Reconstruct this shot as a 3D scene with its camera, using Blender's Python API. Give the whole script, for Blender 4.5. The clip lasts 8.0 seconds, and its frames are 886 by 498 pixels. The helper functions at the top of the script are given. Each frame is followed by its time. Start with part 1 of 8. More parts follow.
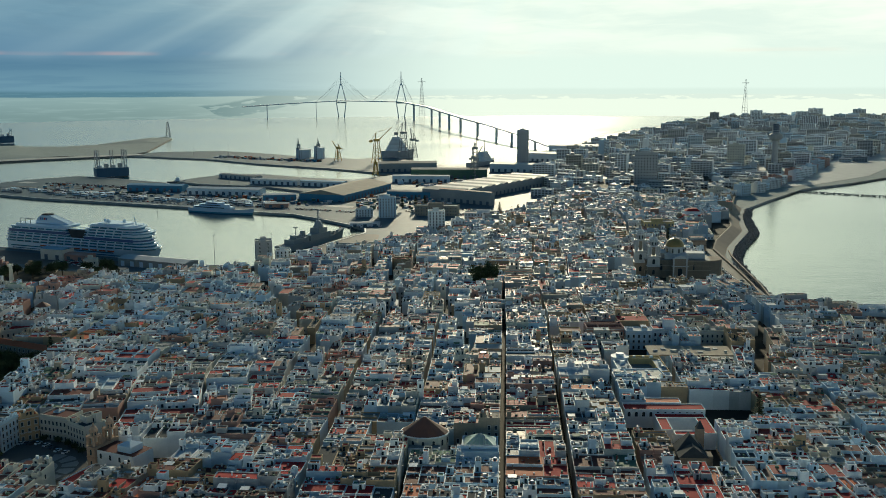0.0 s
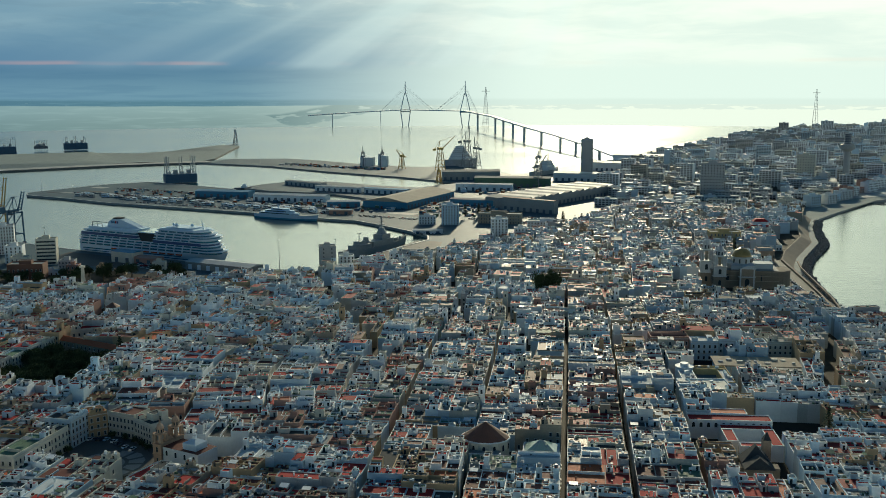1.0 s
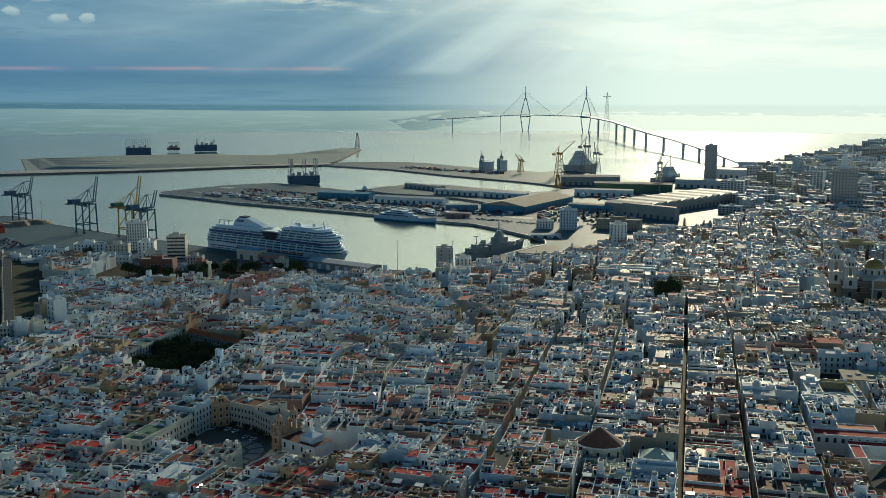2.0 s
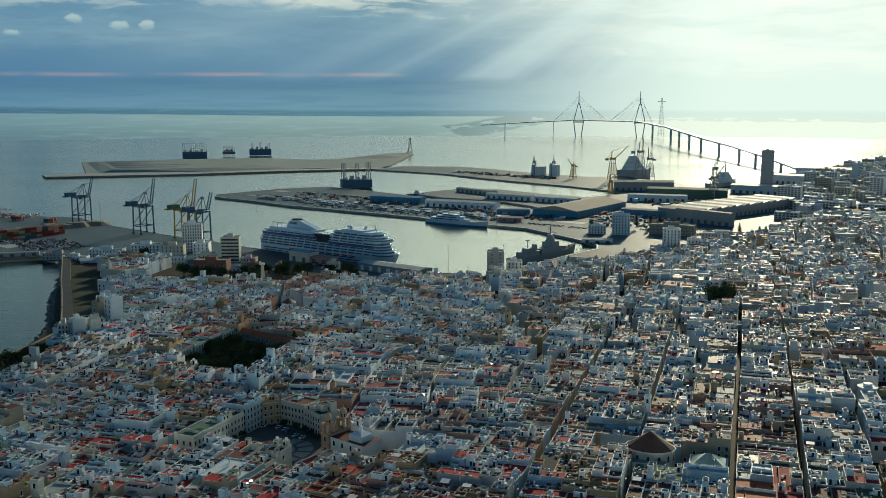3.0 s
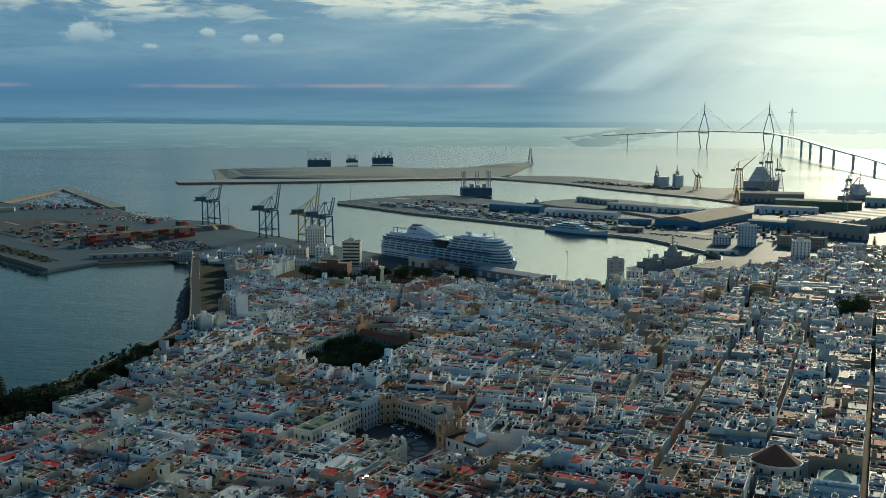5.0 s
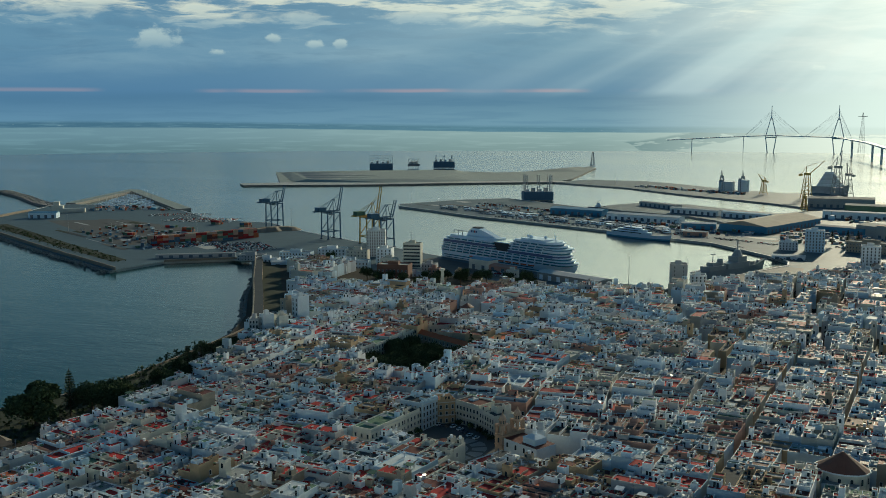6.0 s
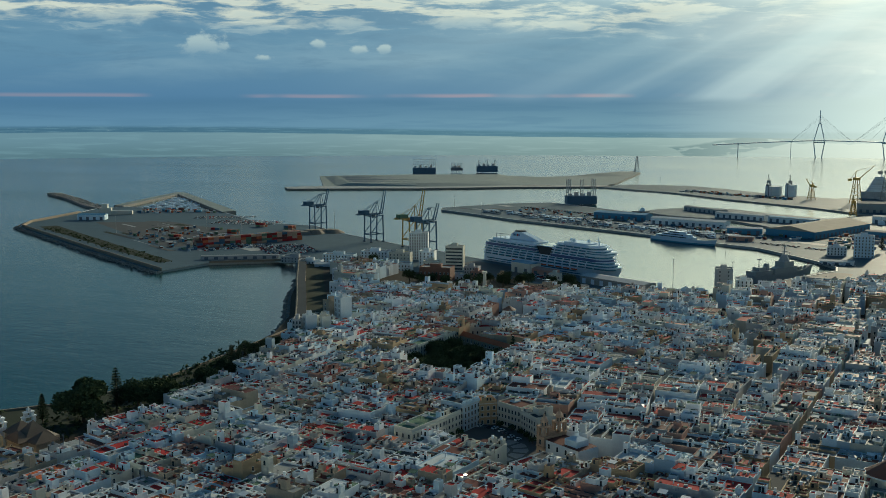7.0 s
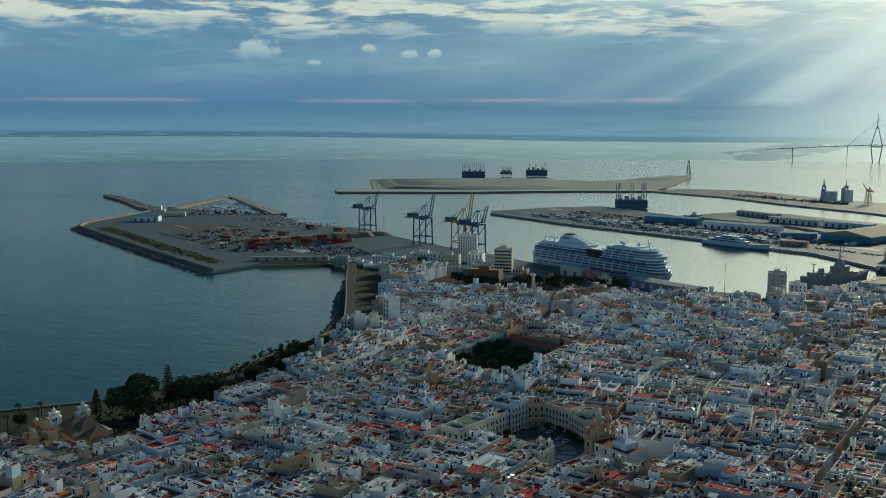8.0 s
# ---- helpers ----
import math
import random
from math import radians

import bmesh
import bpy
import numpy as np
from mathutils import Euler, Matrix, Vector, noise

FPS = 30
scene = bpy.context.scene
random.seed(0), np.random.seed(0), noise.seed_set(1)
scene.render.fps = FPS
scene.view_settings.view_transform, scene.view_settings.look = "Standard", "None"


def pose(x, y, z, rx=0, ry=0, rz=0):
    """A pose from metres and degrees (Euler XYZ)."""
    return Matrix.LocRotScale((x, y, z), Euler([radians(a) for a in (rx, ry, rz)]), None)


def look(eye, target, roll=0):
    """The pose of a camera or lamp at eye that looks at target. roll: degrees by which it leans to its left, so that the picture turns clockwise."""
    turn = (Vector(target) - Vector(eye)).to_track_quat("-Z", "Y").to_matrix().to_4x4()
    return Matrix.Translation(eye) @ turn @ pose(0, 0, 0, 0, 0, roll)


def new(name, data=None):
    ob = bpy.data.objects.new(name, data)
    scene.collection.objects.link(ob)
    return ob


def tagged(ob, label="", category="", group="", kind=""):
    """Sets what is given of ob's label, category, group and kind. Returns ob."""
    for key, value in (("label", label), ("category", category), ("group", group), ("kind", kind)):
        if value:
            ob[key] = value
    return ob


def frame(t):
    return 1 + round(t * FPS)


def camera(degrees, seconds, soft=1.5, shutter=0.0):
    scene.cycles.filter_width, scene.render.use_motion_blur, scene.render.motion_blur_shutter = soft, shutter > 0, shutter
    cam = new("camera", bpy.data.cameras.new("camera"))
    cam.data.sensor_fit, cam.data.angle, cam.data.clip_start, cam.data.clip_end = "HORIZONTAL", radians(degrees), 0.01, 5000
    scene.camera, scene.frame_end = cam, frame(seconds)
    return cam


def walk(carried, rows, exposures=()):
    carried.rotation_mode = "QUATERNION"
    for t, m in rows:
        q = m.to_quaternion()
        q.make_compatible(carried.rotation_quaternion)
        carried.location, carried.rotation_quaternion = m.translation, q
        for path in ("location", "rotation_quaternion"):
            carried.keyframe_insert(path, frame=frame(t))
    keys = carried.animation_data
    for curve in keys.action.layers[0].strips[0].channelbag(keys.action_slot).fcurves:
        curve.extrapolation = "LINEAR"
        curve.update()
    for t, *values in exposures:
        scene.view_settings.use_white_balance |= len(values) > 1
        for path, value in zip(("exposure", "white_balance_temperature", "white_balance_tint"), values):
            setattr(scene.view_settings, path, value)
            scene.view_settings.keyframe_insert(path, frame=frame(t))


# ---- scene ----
cam = camera(48.07, 8.0, soft=0.8)
# seconds, eye, pitch, yaw, roll
ROWS = [
    (0.0, 0.00, 0.00, 205.20, -9.992, 0.000, -0.343),
    (0.5, 0.03, -0.46, 203.96, -9.639, 1.426, -0.285),
    (1.0, -0.57, -0.12, 202.54, -9.420, 3.625, -0.254),
    (1.5, -1.08, -0.14, 201.37, -9.263, 7.503, -0.164),
    (3.0, 0.24, -0.30, 197.76, -8.767, 13.468, -0.096),
    (3.5, 0.12, 0.38, 196.45, -8.602, 14.686, -0.065),
    (4.0, 0.03, 0.39, 195.17, -8.437, 16.012, -0.081),
    (4.5, -0.08, 0.54, 193.91, -8.272, 18.028, -0.080),
    (5.0, -0.08, 0.47, 192.59, -8.123, 20.368, -0.054),
    (6.5, 0.54, 0.92, 188.89, -7.713, 25.198, -0.064),
    (7.0, 0.42, 0.76, 187.64, -7.565, 26.385, -0.048),
    (7.5, 0.51, 0.58, 186.34, -7.436, 27.780, -0.040),
    (8.0, 0.55, 0.88, 185.19, -7.312, 29.227, -0.030),
]
walk(cam, [(t, pose(x, y, z, 90 + p, 0, w) @ pose(0, 0, 0, 0, 0, r)) for t, x, y, z, p, w, r in ROWS], [(0.0, 0.48, 6500, 0), (8.0, 0.48, 6500, 0)])

# ---- world, sun ----
SUN_AZ, SUN_EL = radians(5.0), radians(17.0)
world = bpy.data.worlds.new("sky")
scene.world = world
world.use_nodes = True


class Net:
    """Small helper to wire shader nodes."""

    def __init__(self, tree):
        self.t = tree
        self.n = tree.nodes
        self.n.clear()

    def add(self, kind, **props):
        node = self.n.new(kind)
        if "operation" in props:
            node.operation = props["operation"]
        if "use_clamp" in props:
            node.use_clamp = props["use_clamp"]
        if "data_type" in props:
            node.data_type = props["data_type"]
        if "interpolation_type" in props:
            node.interpolation_type = props["interpolation_type"]
        return node

    def put(self, socket, value):
        if isinstance(value, bpy.types.NodeSocket):
            self.t.links.new(value, socket)
        else:
            socket.default_value = value

    def math(self, op, a, b=0.0, c=0.0, clamp=False):
        m = self.add("ShaderNodeMath", operation=op, use_clamp=clamp)
        for i, v in enumerate((a, b, c)):
            self.put(m.inputs[i], v)
        return m.outputs[0]

    def mix(self, fac, a, b):
        m = self.add("ShaderNodeMix", data_type="RGBA")
        self.put(m.inputs[0], fac)
        self.put(m.inputs[6], a if isinstance(a, bpy.types.NodeSocket) else (*a, 1))
        self.put(m.inputs[7], b if isinstance(b, bpy.types.NodeSocket) else (*b, 1))
        return m.outputs[2]

    def step(self, v, a, b):
        m = self.add("ShaderNodeMapRange", interpolation_type="SMOOTHSTEP")
        for i, x in enumerate((v, a, b, 0.0, 1.0)):
            self.put(m.inputs[i], x)
        return m.outputs[0]

    def noise(self, vec, scale, detail=4.0, rough=0.55):
        m = self.add("ShaderNodeTexNoise")
        if vec is not None:
            self.put(m.inputs["Vector"], vec)
        m.inputs["Scale"].default_value, m.inputs["Detail"].default_value, m.inputs["Roughness"].default_value = scale, detail, rough
        return m.outputs["Fac"]

    def vec(self, x, y, z):
        m = self.add("ShaderNodeCombineXYZ")
        for i, v in enumerate((x, y, z)):
            self.put(m.inputs[i], v)
        return m.outputs[0]


def sky_colour(w, az, el):
    """Morning cloud over the bay. az, el in degrees; az 0 is the first view's middle, right positive. Returns a colour socket."""
    # slow wander of all the edges
    wob = w.math("MULTIPLY", w.math("SUBTRACT", w.noise(w.vec(w.math("MULTIPLY", az, 0.05), w.math("MULTIPLY", el, 0.2), 3.0), 1.0, 2.0), 0.5), 6.0)
    azw = w.math("ADD", az, wob)
    glow = w.step(w.math("ADD", azw, w.math("MULTIPLY", el, 0.45)), -15.0, 5.0)
    mid = w.step(azw, -44.0, -6.0)
    # layered stratus: long soft banks with ragged finer edges
    warp = w.math("MULTIPLY", w.math("SUBTRACT", w.noise(w.vec(w.math("MULTIPLY", az, 0.12), w.math("MULTIPLY", el, 0.5), 8.0), 1.0, 3.0), 0.5), 1.6)
    ew = w.math("ADD", el, warp)
    cl = w.noise(w.vec(w.math("MULTIPLY", az, 0.075), w.math("MULTIPLY", ew, 0.55), 0.0), 1.0, 6.0, 0.58)
    fine = w.noise(w.vec(w.math("MULTIPLY", az, 0.26), w.math("MULTIPLY", ew, 1.5), 5.0), 1.0, 6.0, 0.6)
    blue = w.mix(w.step(el, 0.8, 4.2), (0.066, 0.150, 0.262), (0.094, 0.190, 0.290))
    blue = w.mix(w.math("MULTIPLY", w.math("MULTIPLY", w.step(cl, 0.42, 0.68), w.step(el, 1.2, 3.2)), 0.55), blue, (0.175, 0.275, 0.355))
    dark = w.math("MULTIPLY", w.math("SUBTRACT", 1.0, w.step(fine, 0.36, 0.52)), w.step(el, 1.5, 3.2))
    blue = w.mix(w.math("MULTIPLY", dark, 0.35), blue, (0.070, 0.145, 0.235))
    blue = w.mix(w.math("MULTIPLY", mid, 0.34), blue, (0.210, 0.310, 0.350))
    # sunlit rifts in the deck above
    lift = w.math("ADD", el, w.math("MULTIPLY", w.math("SUBTRACT", cl, 0.5), 4.5))
    rift = w.math("MULTIPLY", w.step(lift, 4.7, 5.9), w.step(fine, 0.42, 0.58))
    blue = w.mix(w.math("MULTIPLY", rift, 0.9), blue, (0.52, 0.53, 0.46))
    blue = w.mix(w.math("MULTIPLY", w.math("MULTIPLY", w.step(lift, 4.0, 4.9), w.step(fine, 0.52, 0.64)), 0.45), blue, (0.36, 0.43, 0.44))
    # small cumulus heads in front of the deck: middle, half width, half height
    for pa, pe, ra, re in ((-39.6, 4.0, 1.7, 0.80), (-33.4, 4.05, 0.5, 0.30), (-31.0, 3.75, 0.7, 0.32), (-29.7, 3.80, 0.5, 0.36), (-36.5, 3.3, 0.7, 0.25), (-3.5, 2.3, 0.4, 0.25)):
        lump = w.noise(w.vec(w.math("MULTIPLY", az, 1.1), w.math("MULTIPLY", el, 1.6), pa), 1.0, 5.0, 0.6)
        dx = w.math("DIVIDE", w.math("SUBTRACT", az, pa), ra)
        dy = w.math("DIVIDE", w.math("SUBTRACT", el, pe), re)
        d = w.math("SQRT", w.math("ADD", w.math("MULTIPLY", dx, dx), w.math("MULTIPLY", dy, dy)))
        d = w.math("ADD", d, w.math("MULTIPLY", w.math("SUBTRACT", lump, 0.5), 2.2))
        puff = w.math("SUBTRACT", 1.0, w.step(d, 0.35, 0.95))
        puff = w.math("MULTIPLY", puff, w.math("MULTIPLY_ADD", w.step(dy, -0.9, 0.5), 0.65, 0.15))
        blue = w.mix(puff, blue, (0.33, 0.41, 0.43))
    # thin rosy gap over the hills
    gap = w.math("ADD", el, w.math("MULTIPLY", w.math("SUBTRACT", w.noise(w.vec(w.math("MULTIPLY", az, 0.1), 0.0, 2.0), 1.0, 3.0), 0.5), 0.35))
    line = w.math("MULTIPLY", w.step(gap, 1.04, 1.14), w.math("SUBTRACT", 1.0, w.step(gap, 1.18, 1.36)))
    line = w.math("MULTIPLY", line, w.step(w.noise(w.vec(w.math("MULTIPLY", az, 0.11), 0.3, 1.3), 1.0, 3.0), 0.44, 0.58))
    blue = w.mix(w.math("MULTIPLY", line, w.math("MULTIPLY_ADD", mid, 0.45, 0.30)), blue, (0.36, 0.245, 0.27))
    # shafts that fan out from the sun
    fan = w.math("ARCTAN2", w.math("SUBTRACT", az, 9.0), w.math("SUBTRACT", 14.0, el))
    ray = w.math("ADD", w.math("MULTIPLY", w.noise(w.vec(w.math("MULTIPLY", fan, 5.0), 0.7, 0.0), 1.25, 1.0, 0.5), 0.7), w.math("MULTIPLY", w.noise(w.vec(w.math("MULTIPLY", fan, 16.0), 4.7, 0.0), 1.0, 2.0, 0.5), 0.3))
    ray = w.step(ray, 0.41, 0.63)
    fade = w.math("MULTIPLY", w.step(az, -36.0, -8.0), w.math("SUBTRACT", 1.0, w.step(az, 2.0, 11.0)))
    ray = w.math("MULTIPLY", ray, fade)
    white = w.mix(w.step(cl, 0.34, 0.62), (0.62, 0.69, 0.64), (0.78, 0.80, 0.72))
    white = w.mix(w.math("MULTIPLY", line, 0.5), white, (0.72, 0.66, 0.58))
    white = w.mix(w.step(el, -0.2, 3.5), w.mix(0.6, white, (0.60, 0.68, 0.63)), white)
    col = w.mix(w.math("MULTIPLY", glow, 0.93), blue, white)
    return w.mix(w.math("MULTIPLY", ray, 0.30), col, (0.62, 0.72, 0.70))


def distance_colour(n, az, el, sky):
    """Far shore, low hills, the tongue of salt marsh and the last strip of bay under the sky, with haze painted into
    their colours.
    """
    # sun glare and haze, painted in by azimuth: both grow to the right
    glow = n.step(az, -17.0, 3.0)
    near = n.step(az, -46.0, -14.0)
    # last strip of bay with slicks; haze and sun glare put into the colour
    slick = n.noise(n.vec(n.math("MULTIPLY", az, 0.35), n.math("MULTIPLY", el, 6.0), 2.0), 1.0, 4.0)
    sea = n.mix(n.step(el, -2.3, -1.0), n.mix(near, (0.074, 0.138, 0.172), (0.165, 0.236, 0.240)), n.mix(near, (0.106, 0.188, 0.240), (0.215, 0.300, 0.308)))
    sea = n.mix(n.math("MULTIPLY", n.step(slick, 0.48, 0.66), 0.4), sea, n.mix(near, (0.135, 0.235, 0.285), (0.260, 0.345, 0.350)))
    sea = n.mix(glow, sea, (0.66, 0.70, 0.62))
    # low shore with pale specks of towns, washed paler by painted haze
    spots = n.noise(n.vec(n.math("MULTIPLY", az, 3.0), n.math("MULTIPLY", el, 14.0), 0.0), 1.0, 3.0, 0.7)
    streak = n.noise(n.vec(n.math("MULTIPLY", az, 0.5), n.math("MULTIPLY", el, 9.0), 0.0), 1.0, 4.0)
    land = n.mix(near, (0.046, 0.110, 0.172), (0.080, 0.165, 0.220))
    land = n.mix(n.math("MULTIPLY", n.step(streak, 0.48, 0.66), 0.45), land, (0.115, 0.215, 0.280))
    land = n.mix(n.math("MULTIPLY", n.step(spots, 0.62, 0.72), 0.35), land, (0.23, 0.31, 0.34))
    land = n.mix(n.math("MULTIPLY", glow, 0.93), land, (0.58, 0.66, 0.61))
    edge = n.math("MULTIPLY", n.math("SUBTRACT", n.noise(n.vec(n.math("MULTIPLY", az, 0.25), 0.0, 0.0), 1.0, 4.0), 0.5), 0.12)
    shore = n.math("ADD", edge, n.math("MULTIPLY_ADD", near, -0.36, -0.80))
    # hills with a soft uneven crest; painted haze pales them towards the foot
    hump = n.noise(n.vec(n.math("MULTIPLY", az, 0.085), 0.0, 7.0), 1.0, 3.0)
    crest = n.math("MULTIPLY_ADD", n.math("SUBTRACT", hump, 0.5), 1.1, 1.0)
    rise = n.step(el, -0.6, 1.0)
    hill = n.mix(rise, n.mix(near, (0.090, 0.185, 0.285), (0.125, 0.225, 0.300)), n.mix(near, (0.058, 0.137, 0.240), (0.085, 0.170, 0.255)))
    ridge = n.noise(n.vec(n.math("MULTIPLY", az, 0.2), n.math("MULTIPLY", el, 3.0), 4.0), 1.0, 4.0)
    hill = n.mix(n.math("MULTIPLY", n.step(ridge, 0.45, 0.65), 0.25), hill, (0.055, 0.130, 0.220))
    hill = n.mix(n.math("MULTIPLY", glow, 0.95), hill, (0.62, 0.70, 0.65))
    # a flat tongue of land that runs out into the bay
    rough = n.math("MULTIPLY", n.math("SUBTRACT", n.noise(n.vec(n.math("MULTIPLY", az, 0.8), 0.0, 11.0), 1.0, 4.0), 0.5), 0.5)
    low = n.math("ADD", rough, n.math("ADD", -1.66, n.math("ADD", n.math("MULTIPLY", n.step(az, -13.9, -12.2), -0.62), n.math("MULTIPLY", n.step(az, -12.0, -6.5), 0.86))))
    high = n.math("ADD", n.math("MULTIPLY", rough, 0.5), n.math("ADD", -1.72, n.math("MULTIPLY", n.step(az, -13.9, -8.0), 0.75)))
    tongue = n.math("MULTIPLY", n.step(el, n.math("SUBTRACT", low, 0.02), n.math("ADD", low, 0.03)), n.math("SUBTRACT", 1.0, n.step(el, n.math("SUBTRACT", high, 0.06), n.math("ADD", high, 0.10))))
    tongue = n.math("MULTIPLY", tongue, n.step(az, -14.2, -13.7))
    creek = n.step(n.noise(n.vec(n.math("MULTIPLY", az, 0.9), n.math("MULTIPLY", el, 5.0), 6.0), 1.0, 4.0), 0.55, 0.62)
    # the marsh takes the same painted sun glare
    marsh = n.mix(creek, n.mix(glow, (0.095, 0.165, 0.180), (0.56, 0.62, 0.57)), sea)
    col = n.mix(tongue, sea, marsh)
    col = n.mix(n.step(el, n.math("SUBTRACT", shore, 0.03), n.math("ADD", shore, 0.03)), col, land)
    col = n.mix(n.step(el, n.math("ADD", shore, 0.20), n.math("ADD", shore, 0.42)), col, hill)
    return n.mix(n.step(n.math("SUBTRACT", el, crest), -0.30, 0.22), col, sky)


w = Net(world.node_tree)
tc = w.add("ShaderNodeTexCoord")
sep = w.add("ShaderNodeSeparateXYZ")
w.put(sep.inputs[0], tc.outputs["Generated"])
az = w.math("MULTIPLY", w.math("ARCTAN2", sep.outputs[0], sep.outputs[1]), 57.29578)
el = w.math("MULTIPLY", w.math("ARCSINE", sep.outputs[2]), 57.29578)
nish = w.add("ShaderNodeTexSky")
nish.sky_type, nish.sun_disc, nish.sun_elevation, nish.sun_rotation = "NISHITA", False, SUN_EL, SUN_AZ
nish.altitude, nish.air_density, nish.dust_density, nish.ozone_density = 100, 1.0, 2.0, 2.0
tint = w.add("ShaderNodeVectorMath", operation="MULTIPLY")
w.put(tint.inputs[0], nish.outputs[0])
tint.inputs[1].default_value = (0.46, 0.86, 1.06)
high = tint.outputs[0]
scaled = w.add("ShaderNodeVectorMath", operation="SCALE")
w.put(scaled.inputs[0], high)
scaled.inputs["Scale"].default_value = 0.043
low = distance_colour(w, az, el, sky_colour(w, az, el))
# thick cloud overhead, with the opening round the hidden sun
da = w.math("DIVIDE", w.math("SUBTRACT", az, 3.0), 24.0)
de = w.math("DIVIDE", w.math("SUBTRACT", el, 10.0), 8.0)
spot = w.math("EXPONENT", w.math("MULTIPLY", w.math("ADD", w.math("MULTIPLY", da, da), w.math("MULTIPLY", de, de)), -1.0))
over = w.mix(spot, scaled.outputs[0], (2.25, 2.22, 1.70))
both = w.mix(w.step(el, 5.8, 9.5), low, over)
bg = w.add("ShaderNodeBackground")
w.put(bg.inputs[0], both)
bg.inputs[1].default_value = 1.0
w.put(w.add("ShaderNodeOutputWorld").inputs[0], bg.outputs[0])

sun = new("sun", bpy.data.lights.new("sun", "SUN"))
sun.data.energy, sun.data.angle, sun.data.color = 2.6, radians(1.5), (1.0, 0.85, 0.63)
sun.matrix_world = look((0, 0, 0), (-math.sin(SUN_AZ) * math.cos(SUN_EL), -math.cos(SUN_AZ) * math.cos(SUN_EL), -math.sin(SUN_EL)))


# ---- materials ----
def material(name, colour, rough=0.8, metal=0.0, grain=0.25, scale=0.6, spot=0.15, bump=0.0, vary=0.0, spec=0.5):
    """Base colour with stains at two scales, per-piece change of brightness, and fine relief."""
    m = bpy.data.materials.new(name)
    m.use_nodes = True
    n = Net(m.node_tree)
    geo = n.add("ShaderNodeNewGeometry")
    p = n.add("ShaderNodeBsdfPrincipled")
    big = n.noise(geo.outputs["Position"], scale * 0.15, 3.0)
    small = n.noise(geo.outputs["Position"], scale * 2.0, 5.0, 0.7)
    v = n.math("MULTIPLY_ADD", n.math("SUBTRACT", big, 0.5), spot * 2.5, 1.0)
    v = n.math("MULTIPLY", v, n.math("MULTIPLY_ADD", n.math("SUBTRACT", small, 0.5), grain * 2.5, 1.0))
    if vary:
        v = n.math("MULTIPLY", v, n.math("MULTIPLY_ADD", n.math("SUBTRACT", geo.outputs["Random Per Island"], 0.5), vary, 1.0))
        oi = n.add("ShaderNodeObjectInfo")
        v = n.math("MULTIPLY", v, n.math("MULTIPLY_ADD", n.math("SUBTRACT", oi.outputs["Random"], 0.5), vary * 0.6, 1.0))
    sc = n.add("ShaderNodeVectorMath", operation="SCALE")
    sc.inputs[0].default_value = colour
    n.put(sc.inputs["Scale"], v)
    n.put(p.inputs["Base Color"], sc.outputs[0])
    p.inputs["Metallic"].default_value = metal
    rv = n.math("MULTIPLY_ADD", n.math("SUBTRACT", small, 0.5), 0.35, rough)
    if vary:
        rv = n.math("ADD", rv, n.math("MULTIPLY", n.math("SUBTRACT", geo.outputs["Random Per Island"], 0.5), 0.25))
    n.put(p.inputs["Roughness"], n.math("MAXIMUM", rv, 0.06))
    p.inputs["Specular IOR Level"].default_value = spec
    if bump:
        b = n.add("ShaderNodeBump")
        b.inputs["Strength"].default_value, b.inputs["Distance"].default_value = 0.6, bump
        n.put(b.inputs["Height"], small)
        n.put(p.inputs["Normal"], b.outputs[0])
    n.put(n.add("ShaderNodeOutputMaterial").inputs[0], p.outputs[0])
    return m


M = {}
PAINTED = (
    ("white", (0.720, 0.755, 0.765), 0.65, 0.12, 0.40), ("bluewhite", (0.480, 0.605, 0.685), 0.65, 0.14, 0.55), ("cream", (0.560, 0.545, 0.470), 0.70, 0.15, 0.45),
    ("ochre", (0.42, 0.31, 0.19), 0.8, 0.15, 0.3), ("rose", (0.42, 0.25, 0.20), 0.8, 0.15, 0.3), ("stone", (0.36, 0.31, 0.24), 0.85, 0.25, 0.3),
    ("greywall", (0.42, 0.43, 0.43), 0.8, 0.2, 0.3), ("red", (0.290, 0.030, 0.030), 0.7, 0.25, 0.7), ("orange", (0.400, 0.110, 0.050), 0.6, 0.25, 0.5),
    ("brown", (0.130, 0.048, 0.040), 0.6, 0.25, 0.4), ("greyroof", (0.190, 0.210, 0.215), 0.75, 0.3, 0.5), ("paleroof", (0.400, 0.450, 0.470), 0.70, 0.25, 0.4),
)
